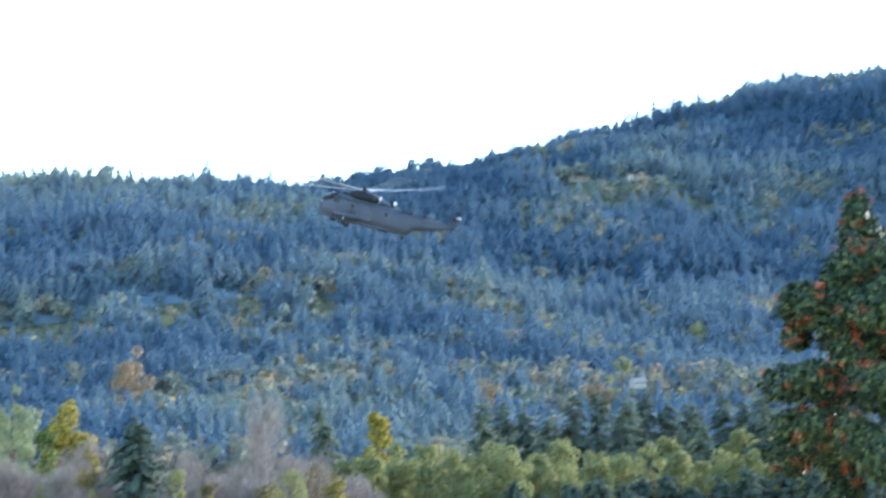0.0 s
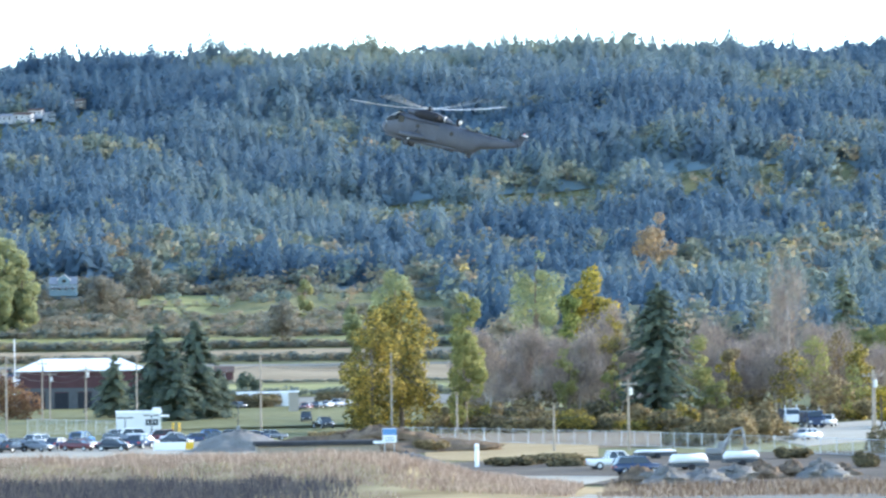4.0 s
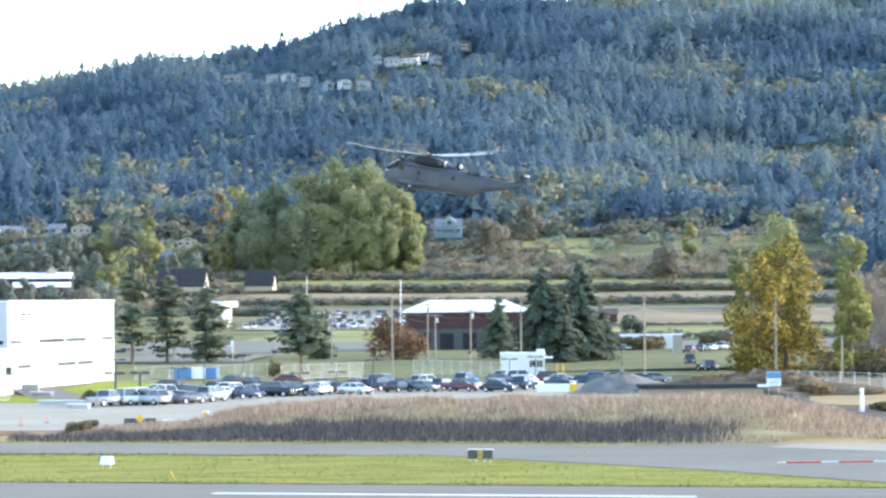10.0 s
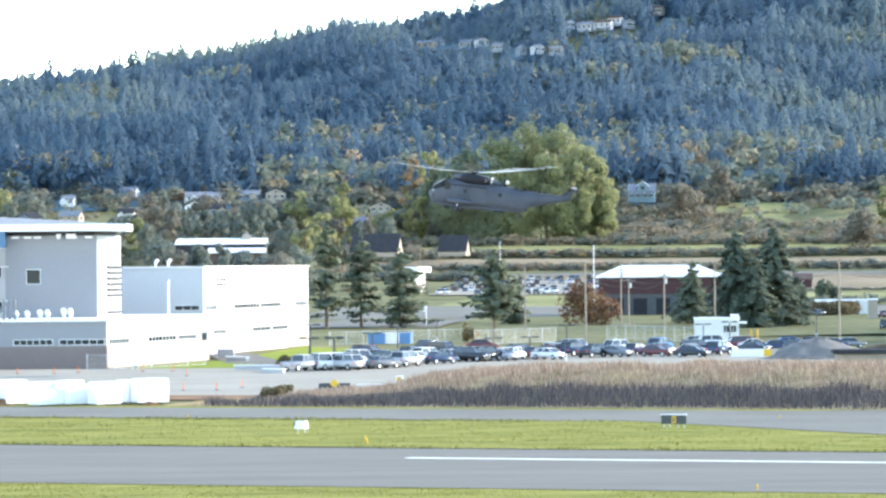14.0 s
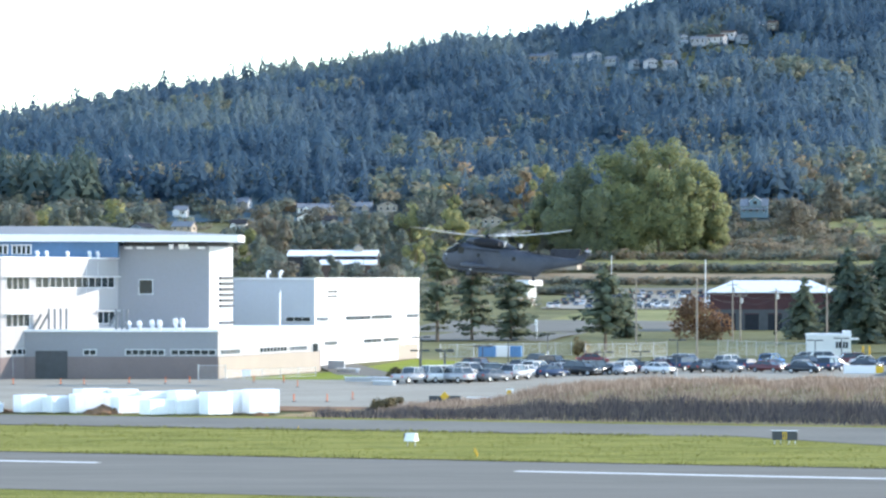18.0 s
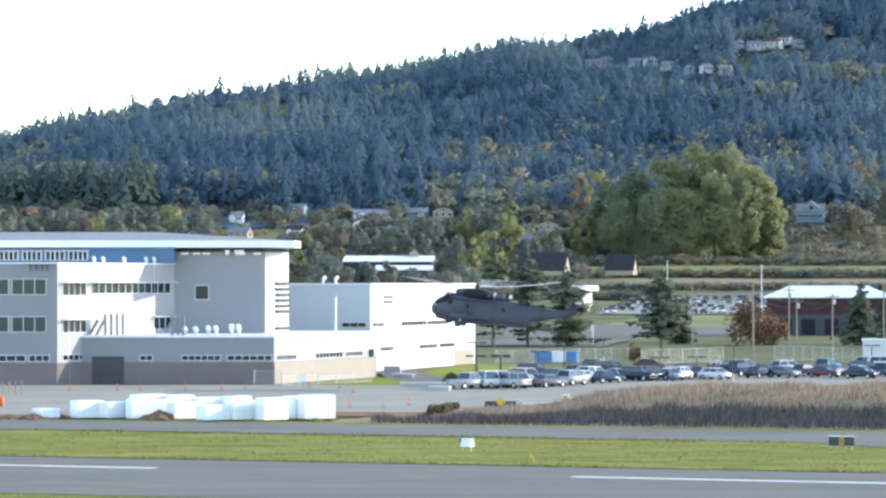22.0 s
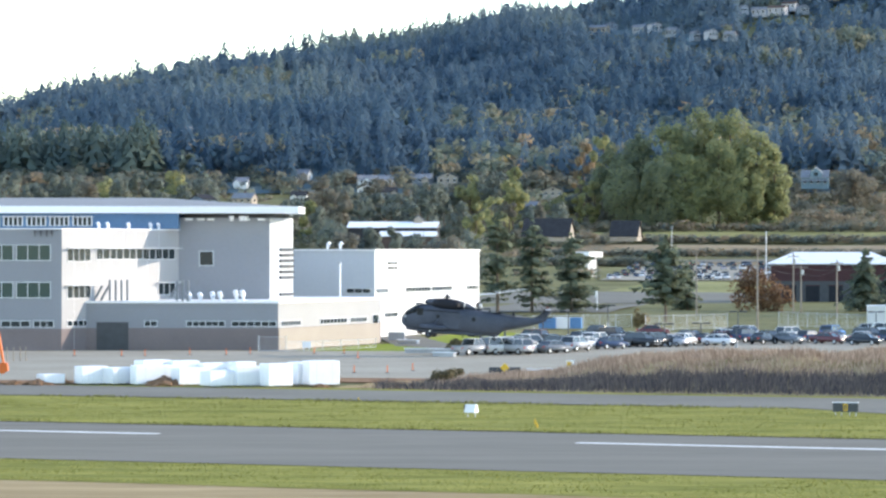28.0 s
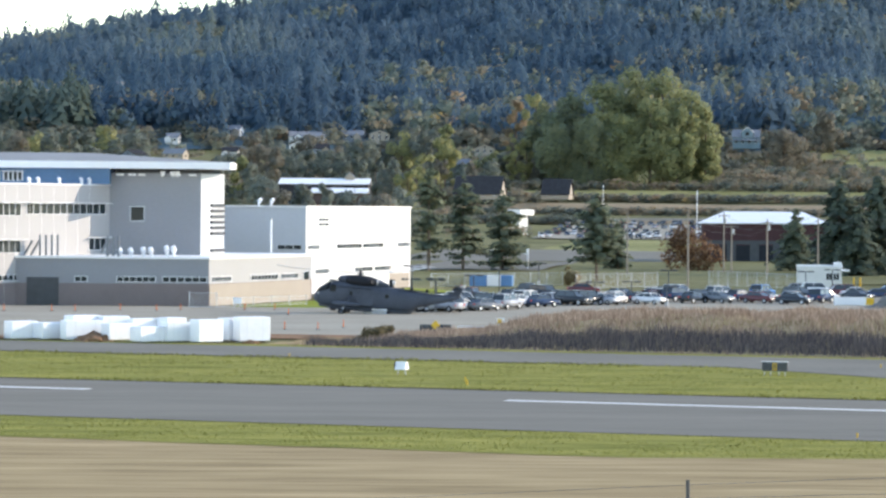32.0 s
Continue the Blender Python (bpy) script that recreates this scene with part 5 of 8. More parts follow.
    # yellow-green willows and dark firs of the eastern wood
    for k, (x, y, h, w) in enumerate(([214.0, 552.0, 18.3, 8.7], [219.4, 552.0, 18.3, 8.7], [229.9, 561.0, 17.0, 8.9], [230.0, 549.0, 18.0, 8.7], [234.4, 548.0, 18.0, 8.6], [247.5, 562.0, 16.7, 8.9], [246.7, 550.0, 16.7, 8.7], [259.3, 563.0, 17.2, 8.9], [261.1, 557.0, 16.8, 8.8], [263.1, 547.0, 17.2, 8.6], [276.8, 565.0, 17.8, 8.9], [276.2, 550.0, 17.1, 8.7], [289.4, 564.0, 17.3, 8.9], [289.1, 552.0, 17.3, 8.7], [291.7, 546.0, 17.8, 8.6], [297.5, 544.0, 18.5, 8.6], [306.0, 549.0, 19.1, 8.7], [312.8, 551.0, 18.3, 8.7], [319.1, 552.0, 17.7, 8.7], [324.5, 549.0, 19.1, 8.7], [235.0, 597.0, 19.8, 9.4], [241.2, 593.0, 19.3, 9.4], [252.2, 604.0, 20.6, 9.5], [258.0, 597.0, 20.3, 9.4], [262.5, 592.0, 19.7, 9.3], [278.2, 607.0, 19.1, 9.6], [279.0, 592.0, 19.0, 9.3], [291.7, 604.0, 19.2, 9.5], [298.5, 601.0, 19.4, 9.5], [304.5, 595.0, 20.7, 9.4], [313.3, 598.0, 21.2, 9.4], [319.4, 592.0, 20.9, 9.3], [332.1, 604.0, 21.6, 9.5], [335.0, 593.0, 21.4, 9.4], [345.9, 595.0, 21.3, 9.4], [351.7, 594.0, 22.2, 9.4])):
        broad_tree("willow_tree", x, y, h * (0.86, 1.02, 0.93, 0.8, 0.98)[k % 5], w * (1.2, 0.95, 1.4, 1.05)[k % 4], SAGE, "yellow-green willow in a dense wood", 5200, 0.3, 130 + k, 0.02, group="willow wood", lobes=30, ruffle=0.45)
    for k, (x, y, h, w) in enumerate(([278.0, 633.0, 28.1, 9.8], [297.1, 664.0, 28.5, 10.2], [299.0, 657.0, 27.2, 10.1], [301.0, 647.0, 25.3, 10.0], [300.0, 633.0, 29.8, 9.8], [319.9, 661.0, 31.2, 10.2], [313.2, 633.0, 29.4, 9.8], [320.4, 638.0, 30.4, 9.8], [325.1, 636.0, 28.0, 9.8], [338.0, 650.0, 28.1, 10.0], [352.3, 661.0, 30.1, 10.2], [355.2, 656.0, 28.5, 10.1], [351.2, 638.0, 30.6, 9.8], [371.7, 662.0, 28.1, 10.2], [374.7, 658.0, 28.8, 10.1], [376.7, 649.0, 28.0, 10.0], [377.9, 640.0, 28.1, 9.9], [381.3, 634.0, 27.0, 9.8], [212.4, 560.0, 26.5, 6.0], [399.1, 690.0, 43.1, 9.9], [288.4, 585.0, 24.3, 7.3], [306.8, 585.0, 24.0, 7.3], [321.5, 585.0, 25.0, 8.4])):
        fir_tree("fir_tree", x, y, h * 0.95, w * 1.75, FIR if k % 3 else PINE, "dark fir among the yellow-green willows", 160 + k, None, 19, 10, 0.03, "firs of the eastern wood", 0.25, 0.0, 0.5)
    for k in range(17):
        x, y, h, w = 239 + 5.2 * k, 530 - 1.0 * (k % 5) + 0.1 * k, 8.6 + 0.15 * k + (1.4, -1.2, 0.5, 1.8, -0.4, 1.0)[k % 6], 9.0 + (k * 3 % 4)
        fir_tree("fir_tree", x, y, h, w, FIR, "dark young fir before the willow wood", 840 + k, None, 16, 9, 0.02, "firs before the willows", 0.2, 0.0, 0.42)
    broad_tree("cottonwood_tree", 280.3, 700.0, 28.8, 8.8, YELLOW, "bright yellow cottonwood behind the wood", 2400, 0.4, 180, 0.2)
    broad_tree("cottonwood_tree", 281.2, 700.0, 28.4, 8.8, YELLOW, "bright yellow cottonwood behind the wood", 1600, 0.4, 181, 0.2)
    for k, (x, y, h, w) in enumerate(([-30.1, 850.0, 17.3, 9.1], [-25.2, 840.0, 15.8, 7.5], [-20.1, 845.0, 15.1, 6.7], [-14.3, 835.0, 16.3, 5.1], [-6.4, 840.0, 16.8, 9.0], [-1.9, 840.0, 15.1, 9.0], [0.7, 850.0, 14.5, 7.6], [5.0, 860.0, 13.5, 9.3], [-8.9, 940.0, 17.5, 6.7])):
        broad_tree("garden_tree", x, y, h + 0.9, w * 1.7, (GARDEN, GARDEN_BROWN, GARDEN, GARDEN)[k % 4], ("dull green", "brown", "yellow-green", "grey-green")[k % 4] + " rounded tree beside the shop buildings", 2600, 0.45, 560 + k, 0.04, lobes=16)
    # garden trees of the village
    for k, (x, y, h, w, m) in enumerate(([-70.0, 1389.0, 18.3, 11.7, 1], [-64.5, 1372.0, 23.8, 16.2, 0], [-58.7, 1386.0, 16.2, 15.4, 1], [-53.8, 1376.0, 22.3, 17.0, 1], [-49.2, 1399.0, 21.6, 15.8, 0], [-40.2, 1374.0, 20.4, 10.8, 0], [-36.3, 1404.0, 21.2, 11.6, 0], [-31.9, 1406.0, 11.7, 13.9, 0], [-23.9, 1368.0, 22.7, 11.8, 3], [-19.3, 1353.0, 18.3, 16.0, 0], [-12.7, 1375.0, 19.6, 14.1, 0], [-6.7, 1351.0, 21.3, 17.2, 0], [-2.1, 1389.0, 12.9, 13.4, 0], [2.9, 1390.0, 15.8, 12.5, 0], [10.5, 1380.0, 19.7, 14.3, 4], [15.4, 1399.0, 21.8, 14.5, 0], [20.6, 1375.0, 21.5, 16.0, 0], [25.9, 1382.0, 22.0, 15.6, 0], [31.7, 1366.0, 23.8, 14.9, 0], [37.2, 1377.0, 22.8, 12.6, 0], [44.5, 1407.0, 16.5, 17.7, 2], [50.0, 1405.0, 20.0, 12.3, 2], [54.8, 1404.0, 14.3, 12.8, 0], [59.6, 1370.0, 16.3, 10.8, 1], [68.3, 1387.0, 22.4, 17.7, 0], [70.2, 1351.0, 20.0, 16.0, 1], [77.6, 1388.0, 14.4, 14.4, 0], [-62.6, 1256.0, 17.6, 11.3, 0], [-53.9, 1251.0, 22.4, 11.4, 4], [-49.3, 1238.0, 15.7, 12.7, 3], [-39.7, 1207.0, 25.0, 11.0, 1], [-34.7, 1252.0, 17.2, 10.5, 3], [-29.2, 1258.0, 21.2, 12.4, 0], [-21.7, 1257.0, 17.4, 15.1, 0], [-14.0, 1253.0, 19.7, 13.3, 0], [-7.1, 1215.0, 20.9, 11.5, 0], [-0.8, 1239.0, 19.4, 9.8, 0], [6.8, 1253.0, 15.9, 15.1, 0], [11.2, 1196.0, 20.0, 11.4, 2], [17.6, 1238.0, 21.8, 15.1, 2], [24.7, 1227.0, 19.5, 10.3, 1], [32.0, 1218.0, 22.3, 10.9, 3], [36.1, 1196.0, 20.8, 10.1, 1], [44.0, 1236.0, 18.2, 14.0, 3], [-211.0, 1404.0, 18.8, 12.6, 3], [-203.3, 1393.0, 21.3, 16.7, 0], [-193.3, 1370.0, 21.3, 18.2, 0], [-189.8, 1400.0, 19.9, 13.8, 0], [-185.1, 1418.0, 12.1, 16.0, 0], [-179.1, 1429.0, 15.7, 16.7, 3], [-171.0, 1428.0, 15.8, 18.4, 3], [-159.8, 1397.0, 17.6, 17.3, 1], [-152.0, 1408.0, 15.5, 18.9, 2], [-142.8, 1392.0, 19.6, 17.2, 3], [-134.8, 1379.0, 20.5, 14.1, 3], [-127.5, 1373.0, 19.1, 13.8, 0], [-121.7, 1411.0, 19.0, 18.7, 2], [-113.8, 1392.0, 14.7, 18.2, 0], [-108.6, 1412.0, 15.4, 18.0, 0])):
        broad_tree("garden_tree", x, y, kept_low(x, y, max(h, 5.0), w), w, (GARDEN, GARDEN_BROWN, GARDEN_LIGHT, GARDEN, GARDEN_LIGHT)[m], ("dull green", "brown", "yellow-green", "grey-green", "pale yellow-green")[m] + " rounded tree among the village houses", 2300, 0.54, 600 + k, 0.0, lobes=15, group="village trees", ruffle=0.4)
    # the great cottonwoods across the fields
    for k, (x, y, h, w) in enumerate(([81.2, 1360.0, 39.0, 24.0], [95.7, 1350.0, 45.0, 25.0], [109.0, 1365.0, 51.5, 27.0], [121.4, 1350.0, 51.0, 26.0], [132.3, 1345.0, 43.0, 24.0], [139.5, 1342.0, 33.0, 16.0],
                                      [72.4, 1370.0, 34.0, 17.2], [115.3, 1335.0, 38.0, 26.0], [101.0, 1332.0, 33.0, 24.0], [89.0, 1330.0, 30.0, 24.0], [76.5, 1332.0, 25.0, 22.0], [127.0, 1336.0, 34.0, 20.0])):
        broad_tree("cottonwood_tree", x, y, h, w, COTTONWOOD if x > 92 else COTTONWOOD_SHADED, "huge yellow-green cottonwood in a clump" if x > 92 else "huge cottonwood in a clump, leaves dulled for shade", 8000, 0.6, 190 + k, 0.03, group="great cottonwoods", lobes=44, ruffle=0.25, heart=((80 if x < 90 else 112) - x, 1356 - y, 14))
    for k, (x, y, h, w, m) in enumerate(([69.8, 1400.0, 43.5, 12.5, 0], [61.8, 1420.0, 32.8, 11.7, 2], [29.2, 1330.0, 28.6, 9.5, 1], [27.2, 1290.0, 24.0, 13.9, 1], [56.7, 1330.0, 23.1, 7.2, 1], [63.1, 1340.0, 22.4, 8.2, 1], [183.1, 1420.0, 20.1, 17.8, 3],
                                         [-31.9, 1480.0, 27.6, 18.6, 3], [272.2, 1400.0, 18.5, 11.5, 0], [235.8, 1258.0, 18.8, 18.0, 3], [252.4, 1200.0, 21.0, 12.9, 4], [265.1, 1180.0, 35.9, 21.2, 4], [327.3, 1200.0, 42.9, 23.7, 4], [312.6, 1150.0, 41.9, 22.7, 4], [251.7, 1120.0, 35.7, 20.1, 4],
                                         [209.3, 1480.0, 21.4, 15.9, 3], [187.8, 1430.0, 18.2, 15.4, 3], [5.8, 1400.0, 26.4, 15.1, 3], [28.5, 1330.0, 28.7, 9.5, 1], [481.6, 1530.0, 34.2, 21.9, 5], [466.1, 1500.0, 30.7, 18.8, 5],
                                         [616.5, 1440.0, 23.0, 15.5, 5], [635.0, 1440.0, 28.3, 23.2, 5], [696.1, 1440.0, 33.3, 15.5, 5], [730.5, 1480.0, 38.6, 15.9, 1], [892.9, 1700.0, 19.9, 15.2, 1], [328.5, 1100.0, 20.7, 7.1, 2])):
        mat = (GARDEN_LIGHT, GARDEN_LIGHT, HILL_RUST, GARDEN_BROWN, COTTONWOOD, HILL_RUST)[m]
        what = ("yellow-green tree", "bright yellow tree", "orange autumn tree", "brown leafless-looking tree", "grey-green rounded tree", "tan autumn tree")[m]
        broad_tree("field_tree", x, y, kept_low(x, y, h, w * 0.6), w, mat, what + " across the fields", 2600, 0.58, 230 + k, 0.08, lobes=16, ruffle=0.4)


plant()


def scatter_rows():
    """Hedgerows and thickets of the far fields and the village, beyond counting."""
    rng = random.Random(77)
    shapes = [clump_shape(rng, 66, 1.25) for _ in range(12)]
    spots = []

    def add(px, py, h, tint, w0=1.0, w1=1.5):
        h = kept_low(px, py, h, 6)
        if any(abs(px - hx) < hw * 0.6 and -8 < py - hy < 6 for hx, hy, hw, *_ in VILLAGE):
            return
        spots.append((px, py, ground_z(px, py) - 0.12 * h, h, rng.uniform(w0, w1), rng.uniform(0, 6.28), min(1, max(0, tint))))

    for y0, x0, x1, h0 in ((1256, 20, 340, 3.6), (1262, 20, 340, 3.2), (1187, 30, 320, 3.6), (1196, 30, 320, 3.2), (1312, 40, 345, 4.5), (955, 110, 270, 1.2), (785, 95, 250, 2.4), (1098, -150, 70, 3.6), (1092, -150, 70, 3.2), (1160, -150, 40, 3.0)):
        x = x0
        while x < x1:
            if hill_noise(x, y0, 25, 2.2) > -0.7:
                add(x, y0 + rng.uniform(-2, 2), h0 * rng.uniform(0.75, 1.3), rng.gauss(0.28, 0.25) if y0 > 1100 else rng.gauss(0.1, 0.1), 1.2, 1.9)
            x += h0 * rng.uniform(0.3, 0.6)
    open_strips = ((1462, 1488, 206, 250), (1416, 1458, 212, 280), (1350, 1364, 188, 224))
    for _ in range(1250):     # brown scrub between the upper pastures
        py = rng.uniform(1316, 1500)
        px = rng.uniform(0.099 * py, 0.24 * py)
        if any(y0 < py < y1 and x0 < px < x1 for y0, y1, x0, x1 in open_strips):
            continue
        add(px, py, rng.uniform(2.5, 6.5) * (1.25 if hill_noise(px, py, 30, 8.8) > 0.2 else 0.8), rng.gauss(0.36, 0.13))
    for _ in range(900):     # around the village
        py = rng.uniform(1235, 1500)
        px = rng.uniform(-0.16 * py, 0.06 * py)
        if hill_noise(px, py, 40, 4.4) < -0.35:
            continue
        add(px, py, rng.uniform(3, 7), rng.gauss(0.3, 0.16))
    for _ in range(160):
        py = rng.uniform(880, 1230)
        px = rng.uniform(-0.15 * py, 0.05 * py)
        add(px, py, rng.uniform(2.5, 5.5), rng.gauss(0.4, 0.15))
    for _ in range(500):     # foot of the hill
        py = rng.uniform(1490, 1530)
        px = rng.uniform(-0.16 * py, 0.2 * py)
        add(px, py, rng.uniform(5, 11), rng.gauss(0.25, 0.18))
    for _ in range(900):     # behind the eastern wood
        py = rng.uniform(720, 1450)
        px = py * rng.uniform(0.26, 0.6)
        add(px, py, rng.uniform(4, 11), rng.gauss(0.3, 0.22), 0.9, 1.5)
    plant_many("hedgerow_scrub", shapes, spots, AUTUMN, "brown and green hedgerows between the fields", "hedge", 0.4)


scatter_rows()


def field(name, x0, x1, y0, y1, material, label, lift=0.25):
    xs, ys = np.linspace(x0, x1, 24), np.linspace(y0, y1, 14)
    v = [(x + 0.15 * (y - y0), y, ground_z(x, y) + lift + 0.6 * noise.noise((x / 60, y / 60, 0.3))) for y in ys for x in xs]
    f = [(j * 24 + i, j * 24 + i + 1, (j + 1) * 24 + i + 1, (j + 1) * 24 + i) for j in range(13) for i in range(23)]
    tagged(mesh_object(name, v, f, material, smooth=True), label, "field", kind="structure")


field("pasture_1", 20, 345, 1270, 1308, PASTURE, "bright green pasture between hedges")
field("pasture_2", 30, 330, 1202, 1246, STUBBLE, "pale stubble field between hedges")
field("pasture_3", 188, 224, 1350, 1364, PASTURE, "small green pasture among scrub")
field("pasture_4", 210, 285, 1412, 1460, PASTURE, "green pasture on rising ground")
field("pasture_5", 200, 255, 1462, 1490, PASTURE, "green pasture at the foot of the hill")
field("far_road", 20, 300, 1132, 1150, TARMAC_OLD, "pale airport road behind the fields", 0.3)
field("far_verge", 20, 300, 1097, 1131, STUBBLE, "tan grass verge of the airport road", 0.25)
field("far_lot", 45, 122, 930, 1095, LOT, "far pale car park full of parked cars", 0.3)
field("far_dry", 122, 270, 966, 1096, STUBBLE, "tan stubble field", 0.15)
field("far_grass_1", 40, 260, 780, 925, PASTURE, "green grass by the airport road", 0.12)
field("near_road", 0, 240, 672, 775, TARMAC_OLD, "grey airport road", 0.1)
field("side_lot", 2, 30, 583, 668, TARMAC_OLD, "grey paved lot behind the pines", 0.13)
field("far_grass_2", 20, 240, 500, 690, FIELD, "green grass by the parking area", 0.1)
field("near_bank", -70, 110, 25, 150, DRY, "tan dry grass bank before the airfield", 0.03)


def clipped_hedge(a, b, h, label, seed):
    rng = random.Random(seed)
    a, b = Vector((*a, 0)), Vector((*b, 0))
    L = (b - a).length
    t = thing("hedge", a.x, a.y, None, math.degrees(math.atan2(b.y - a.y, b.x - a.x)))
    tagged(t, label, "hedge")
    bm = bmesh.new()
    for k in range(int(L / 1.5)):
        tube(bm, (1.5 * k + 0.5, 0, -0.2), (1.5 * k + 0.5, 0.1, h * 0.6), 0.06, 0.03, 5)
    part("stem", bm, BARK, t)
    blobs = [(0.8 * k, rng.uniform(-0.2, 0.2), h * 0.52, 0.8, 0.8, h * 0.5 * rng.uniform(0.9, 1.1)) for k in range(int(L / 0.8) + 1)]
    V, F, N = leaf_cloud(rng, blobs, int(L * 260), 0.2)
    ob = new("foliage", tri_mesh("foliage", V, F, SHRUB, None, N))
    ob.parent = t


clipped_hedge((110.6, 659.5), (125.1, 671.5), 3.0, "tall dark clipped hedge beside the road", 3)
clipped_hedge((134.0, 674.0), (146.0, 681.5), 3.0, "dark clipped hedge behind parked cars", 4)


# ---- the grassy bank beside the taxiway ----
DEAD = leaves("dry_weeds", [(0.35, 0.235, 0.165), (0.45, 0.315, 0.23), (0.53, 0.395, 0.29)], 0.25, "island", 0.9)
# dead stems, coloured darker for the shade on the bank's front
DEAD_SHADED = leaves("shaded_dead_stems", [(0.11, 0.095, 0.1), (0.15, 0.125, 0.125), (0.22, 0.175, 0.15)], 0.1, "island", 0.9)


def bank_height(s, n):
    a = np.interp(s, [-96, -86, -80, -76, -72, -62, -34, -30, -22, -12], [0, 0.5, 1.1, 2.2, 2.75, 2.95, 3.15, 2.95, 1.1, 0])
    b = np.interp(n, [253.5, 256, 259.5, 262, 270, 276], [0, 0.35, 0.9, 1.0, 0.95, 0])
    return float(a * b * (1 + 0.14 * noise.noise((s / 5, n / 5, 0.5))) + 0.2 * noise.noise((s / 2, n / 2, 2.5)) * b)


def bank():
    ss, ns = np.linspace(-98, -10, 150), np.linspace(253, 276.5, 34)
    v = [(*on_run(s, n), bank_height(s, n)) for n in ns for s in ss]
    w = len(ss)
    f = [(j * w + i, j * w + i + 1, (j + 1) * w + i + 1, (j + 1) * w + i) for j in range(len(ns) - 1) for i in range(w - 1)]
    tagged(mesh_object("bank", v, f, DRY, smooth=True), "long earth bank overgrown with dry grass", "bank", kind="structure")
    rng = random.Random(5)

    def blades(name, count, lo, hi, h0, h1, material, label, s0=-94, s1=-24):
        V = []
        for _ in range(count):
            s, n = rng.uniform(s0, s1), rng.uniform(lo, hi)
            hh = bank_height(s, n)
            if hh < 0.12 and rng.random() < 0.6:
                continue
            x, y = on_run(s, n)
            L = rng.uniform(h0, h1) * (0.75 + 0.5 * noise.noise((s / 3, n / 3, 1.1)))
            dx, dy = rng.gauss(0, 0.28) * L, rng.gauss(0, 0.2) * L
            wd = rng.uniform(0.03, 0.075)
            if s > -40 and rng.random() < (s + 40) / 9 and h1 > 1:
                continue
            V += [(x - wd, y, hh - 0.1), (x + wd, y, hh - 0.1), (x + dx, y + dy, hh + L)]
        V = np.array(V)
        tagged(new(name, tri_mesh(name, V, np.arange(len(V)).reshape(-1, 3), material)), label, "grass", kind="stuff")

    blades("dry_grass", 30000, 256.0, 274, 0.35, 0.95, DEAD, "tan dry grass on the bank", -90, -14)
    blades("dead_weeds", 11000, 253.6, 256.6, 0.6, 1.25, DEAD_SHADED, "dead weed stems darkened for shade along the foot of the bank", -94, -31)
    blades("dry_grass_tufts", 2200, 252.6, 255, 0.2, 0.5, DEAD, "short dry grass tufts by the taxiway", -96, -28)
    def turf(name, count, s0, s1, n0, n1, h0, h1, material, label, z=0.0):
        V = []
        for _ in range(count):
            s, n = rng.uniform(s0, s1), rng.uniform(n0, n1)
            patch = noise.noise((s / 4, n / 2.5, 4.2))
            if patch < -0.25:
                continue
            if 198 < n < 240 and s > -56 and n > np.interp(s, [-54, -29, -15, -10], [233.5, 215.5, 200.5, 197]):
                continue
            x, y = on_run(s, n)
            L = rng.uniform(h0, h1) * (1 + 0.8 * patch)
            wd = rng.uniform(0.02, 0.05)
            V += [(x - wd, y, z), (x + wd, y, z), (x + rng.gauss(0, 0.3) * L, y + rng.gauss(0, 0.3) * L, z + L)]
        V = np.array(V)
        tagged(new(name, tri_mesh(name, V, np.arange(len(V)).reshape(-1, 3), material, None, np.tile((0.0, 0.0, 1.0), (len(V), 1)))), label, "grass", kind="stuff")

    turf_green = leaves("turf_blades", [(0.19, 0.21, 0.045), (0.27, 0.27, 0.07), (0.36, 0.34, 0.11)], 0.3, "island", 0.9)
    turf("green_turf", 42000, -115, 75, 197.5, 232, 0.02, 0.07, turf_green, "short green turf between runway and taxiway", 0.03)
    turf("green_turf", 3500, -115, 75, 231.8, 233.2, 0.08, 0.24, turf_green, "grass tufts along the taxiway edge", 0.03)
    turf("green_turf", 3500, -115, 75, 196.4, 197.8, 0.08, 0.22, turf_green, "grass tufts along the runway edge", 0.03)
    turf("green_turf", 20000, -90, 40, 147.5, 162.2, 0.02, 0.06, turf_green, "short green turf beside the runway", 0.02)
    turf("brown_weeds", 17000, -12, 72, 253, 283, 0.2, 0.7, leaves("brown_weed_stems", [(0.18, 0.12, 0.09), (0.28, 0.2, 0.14), (0.4, 0.3, 0.2)], 0.15, "island", 0.9), "brown dead weeds before the yard", 0.02)
    turf("brown_weeds", 2200, -32, -21, 262, 282, 0.3, 0.9, DEAD, "dry weeds at the end of the bank", 0.02)
    for k, (x, y, h, w) in enumerate(([-0.3, 276.5, 1.6, 3.0], [-0.9, 276.5, 1.1, 2.0], [0.7, 288.0, 1.2, 2.1])):
        shrub("shrub", x, y, h, w, SHRUB, "low dark green bush by the taxiway", 300 + k, 900, 0.12)


bank()

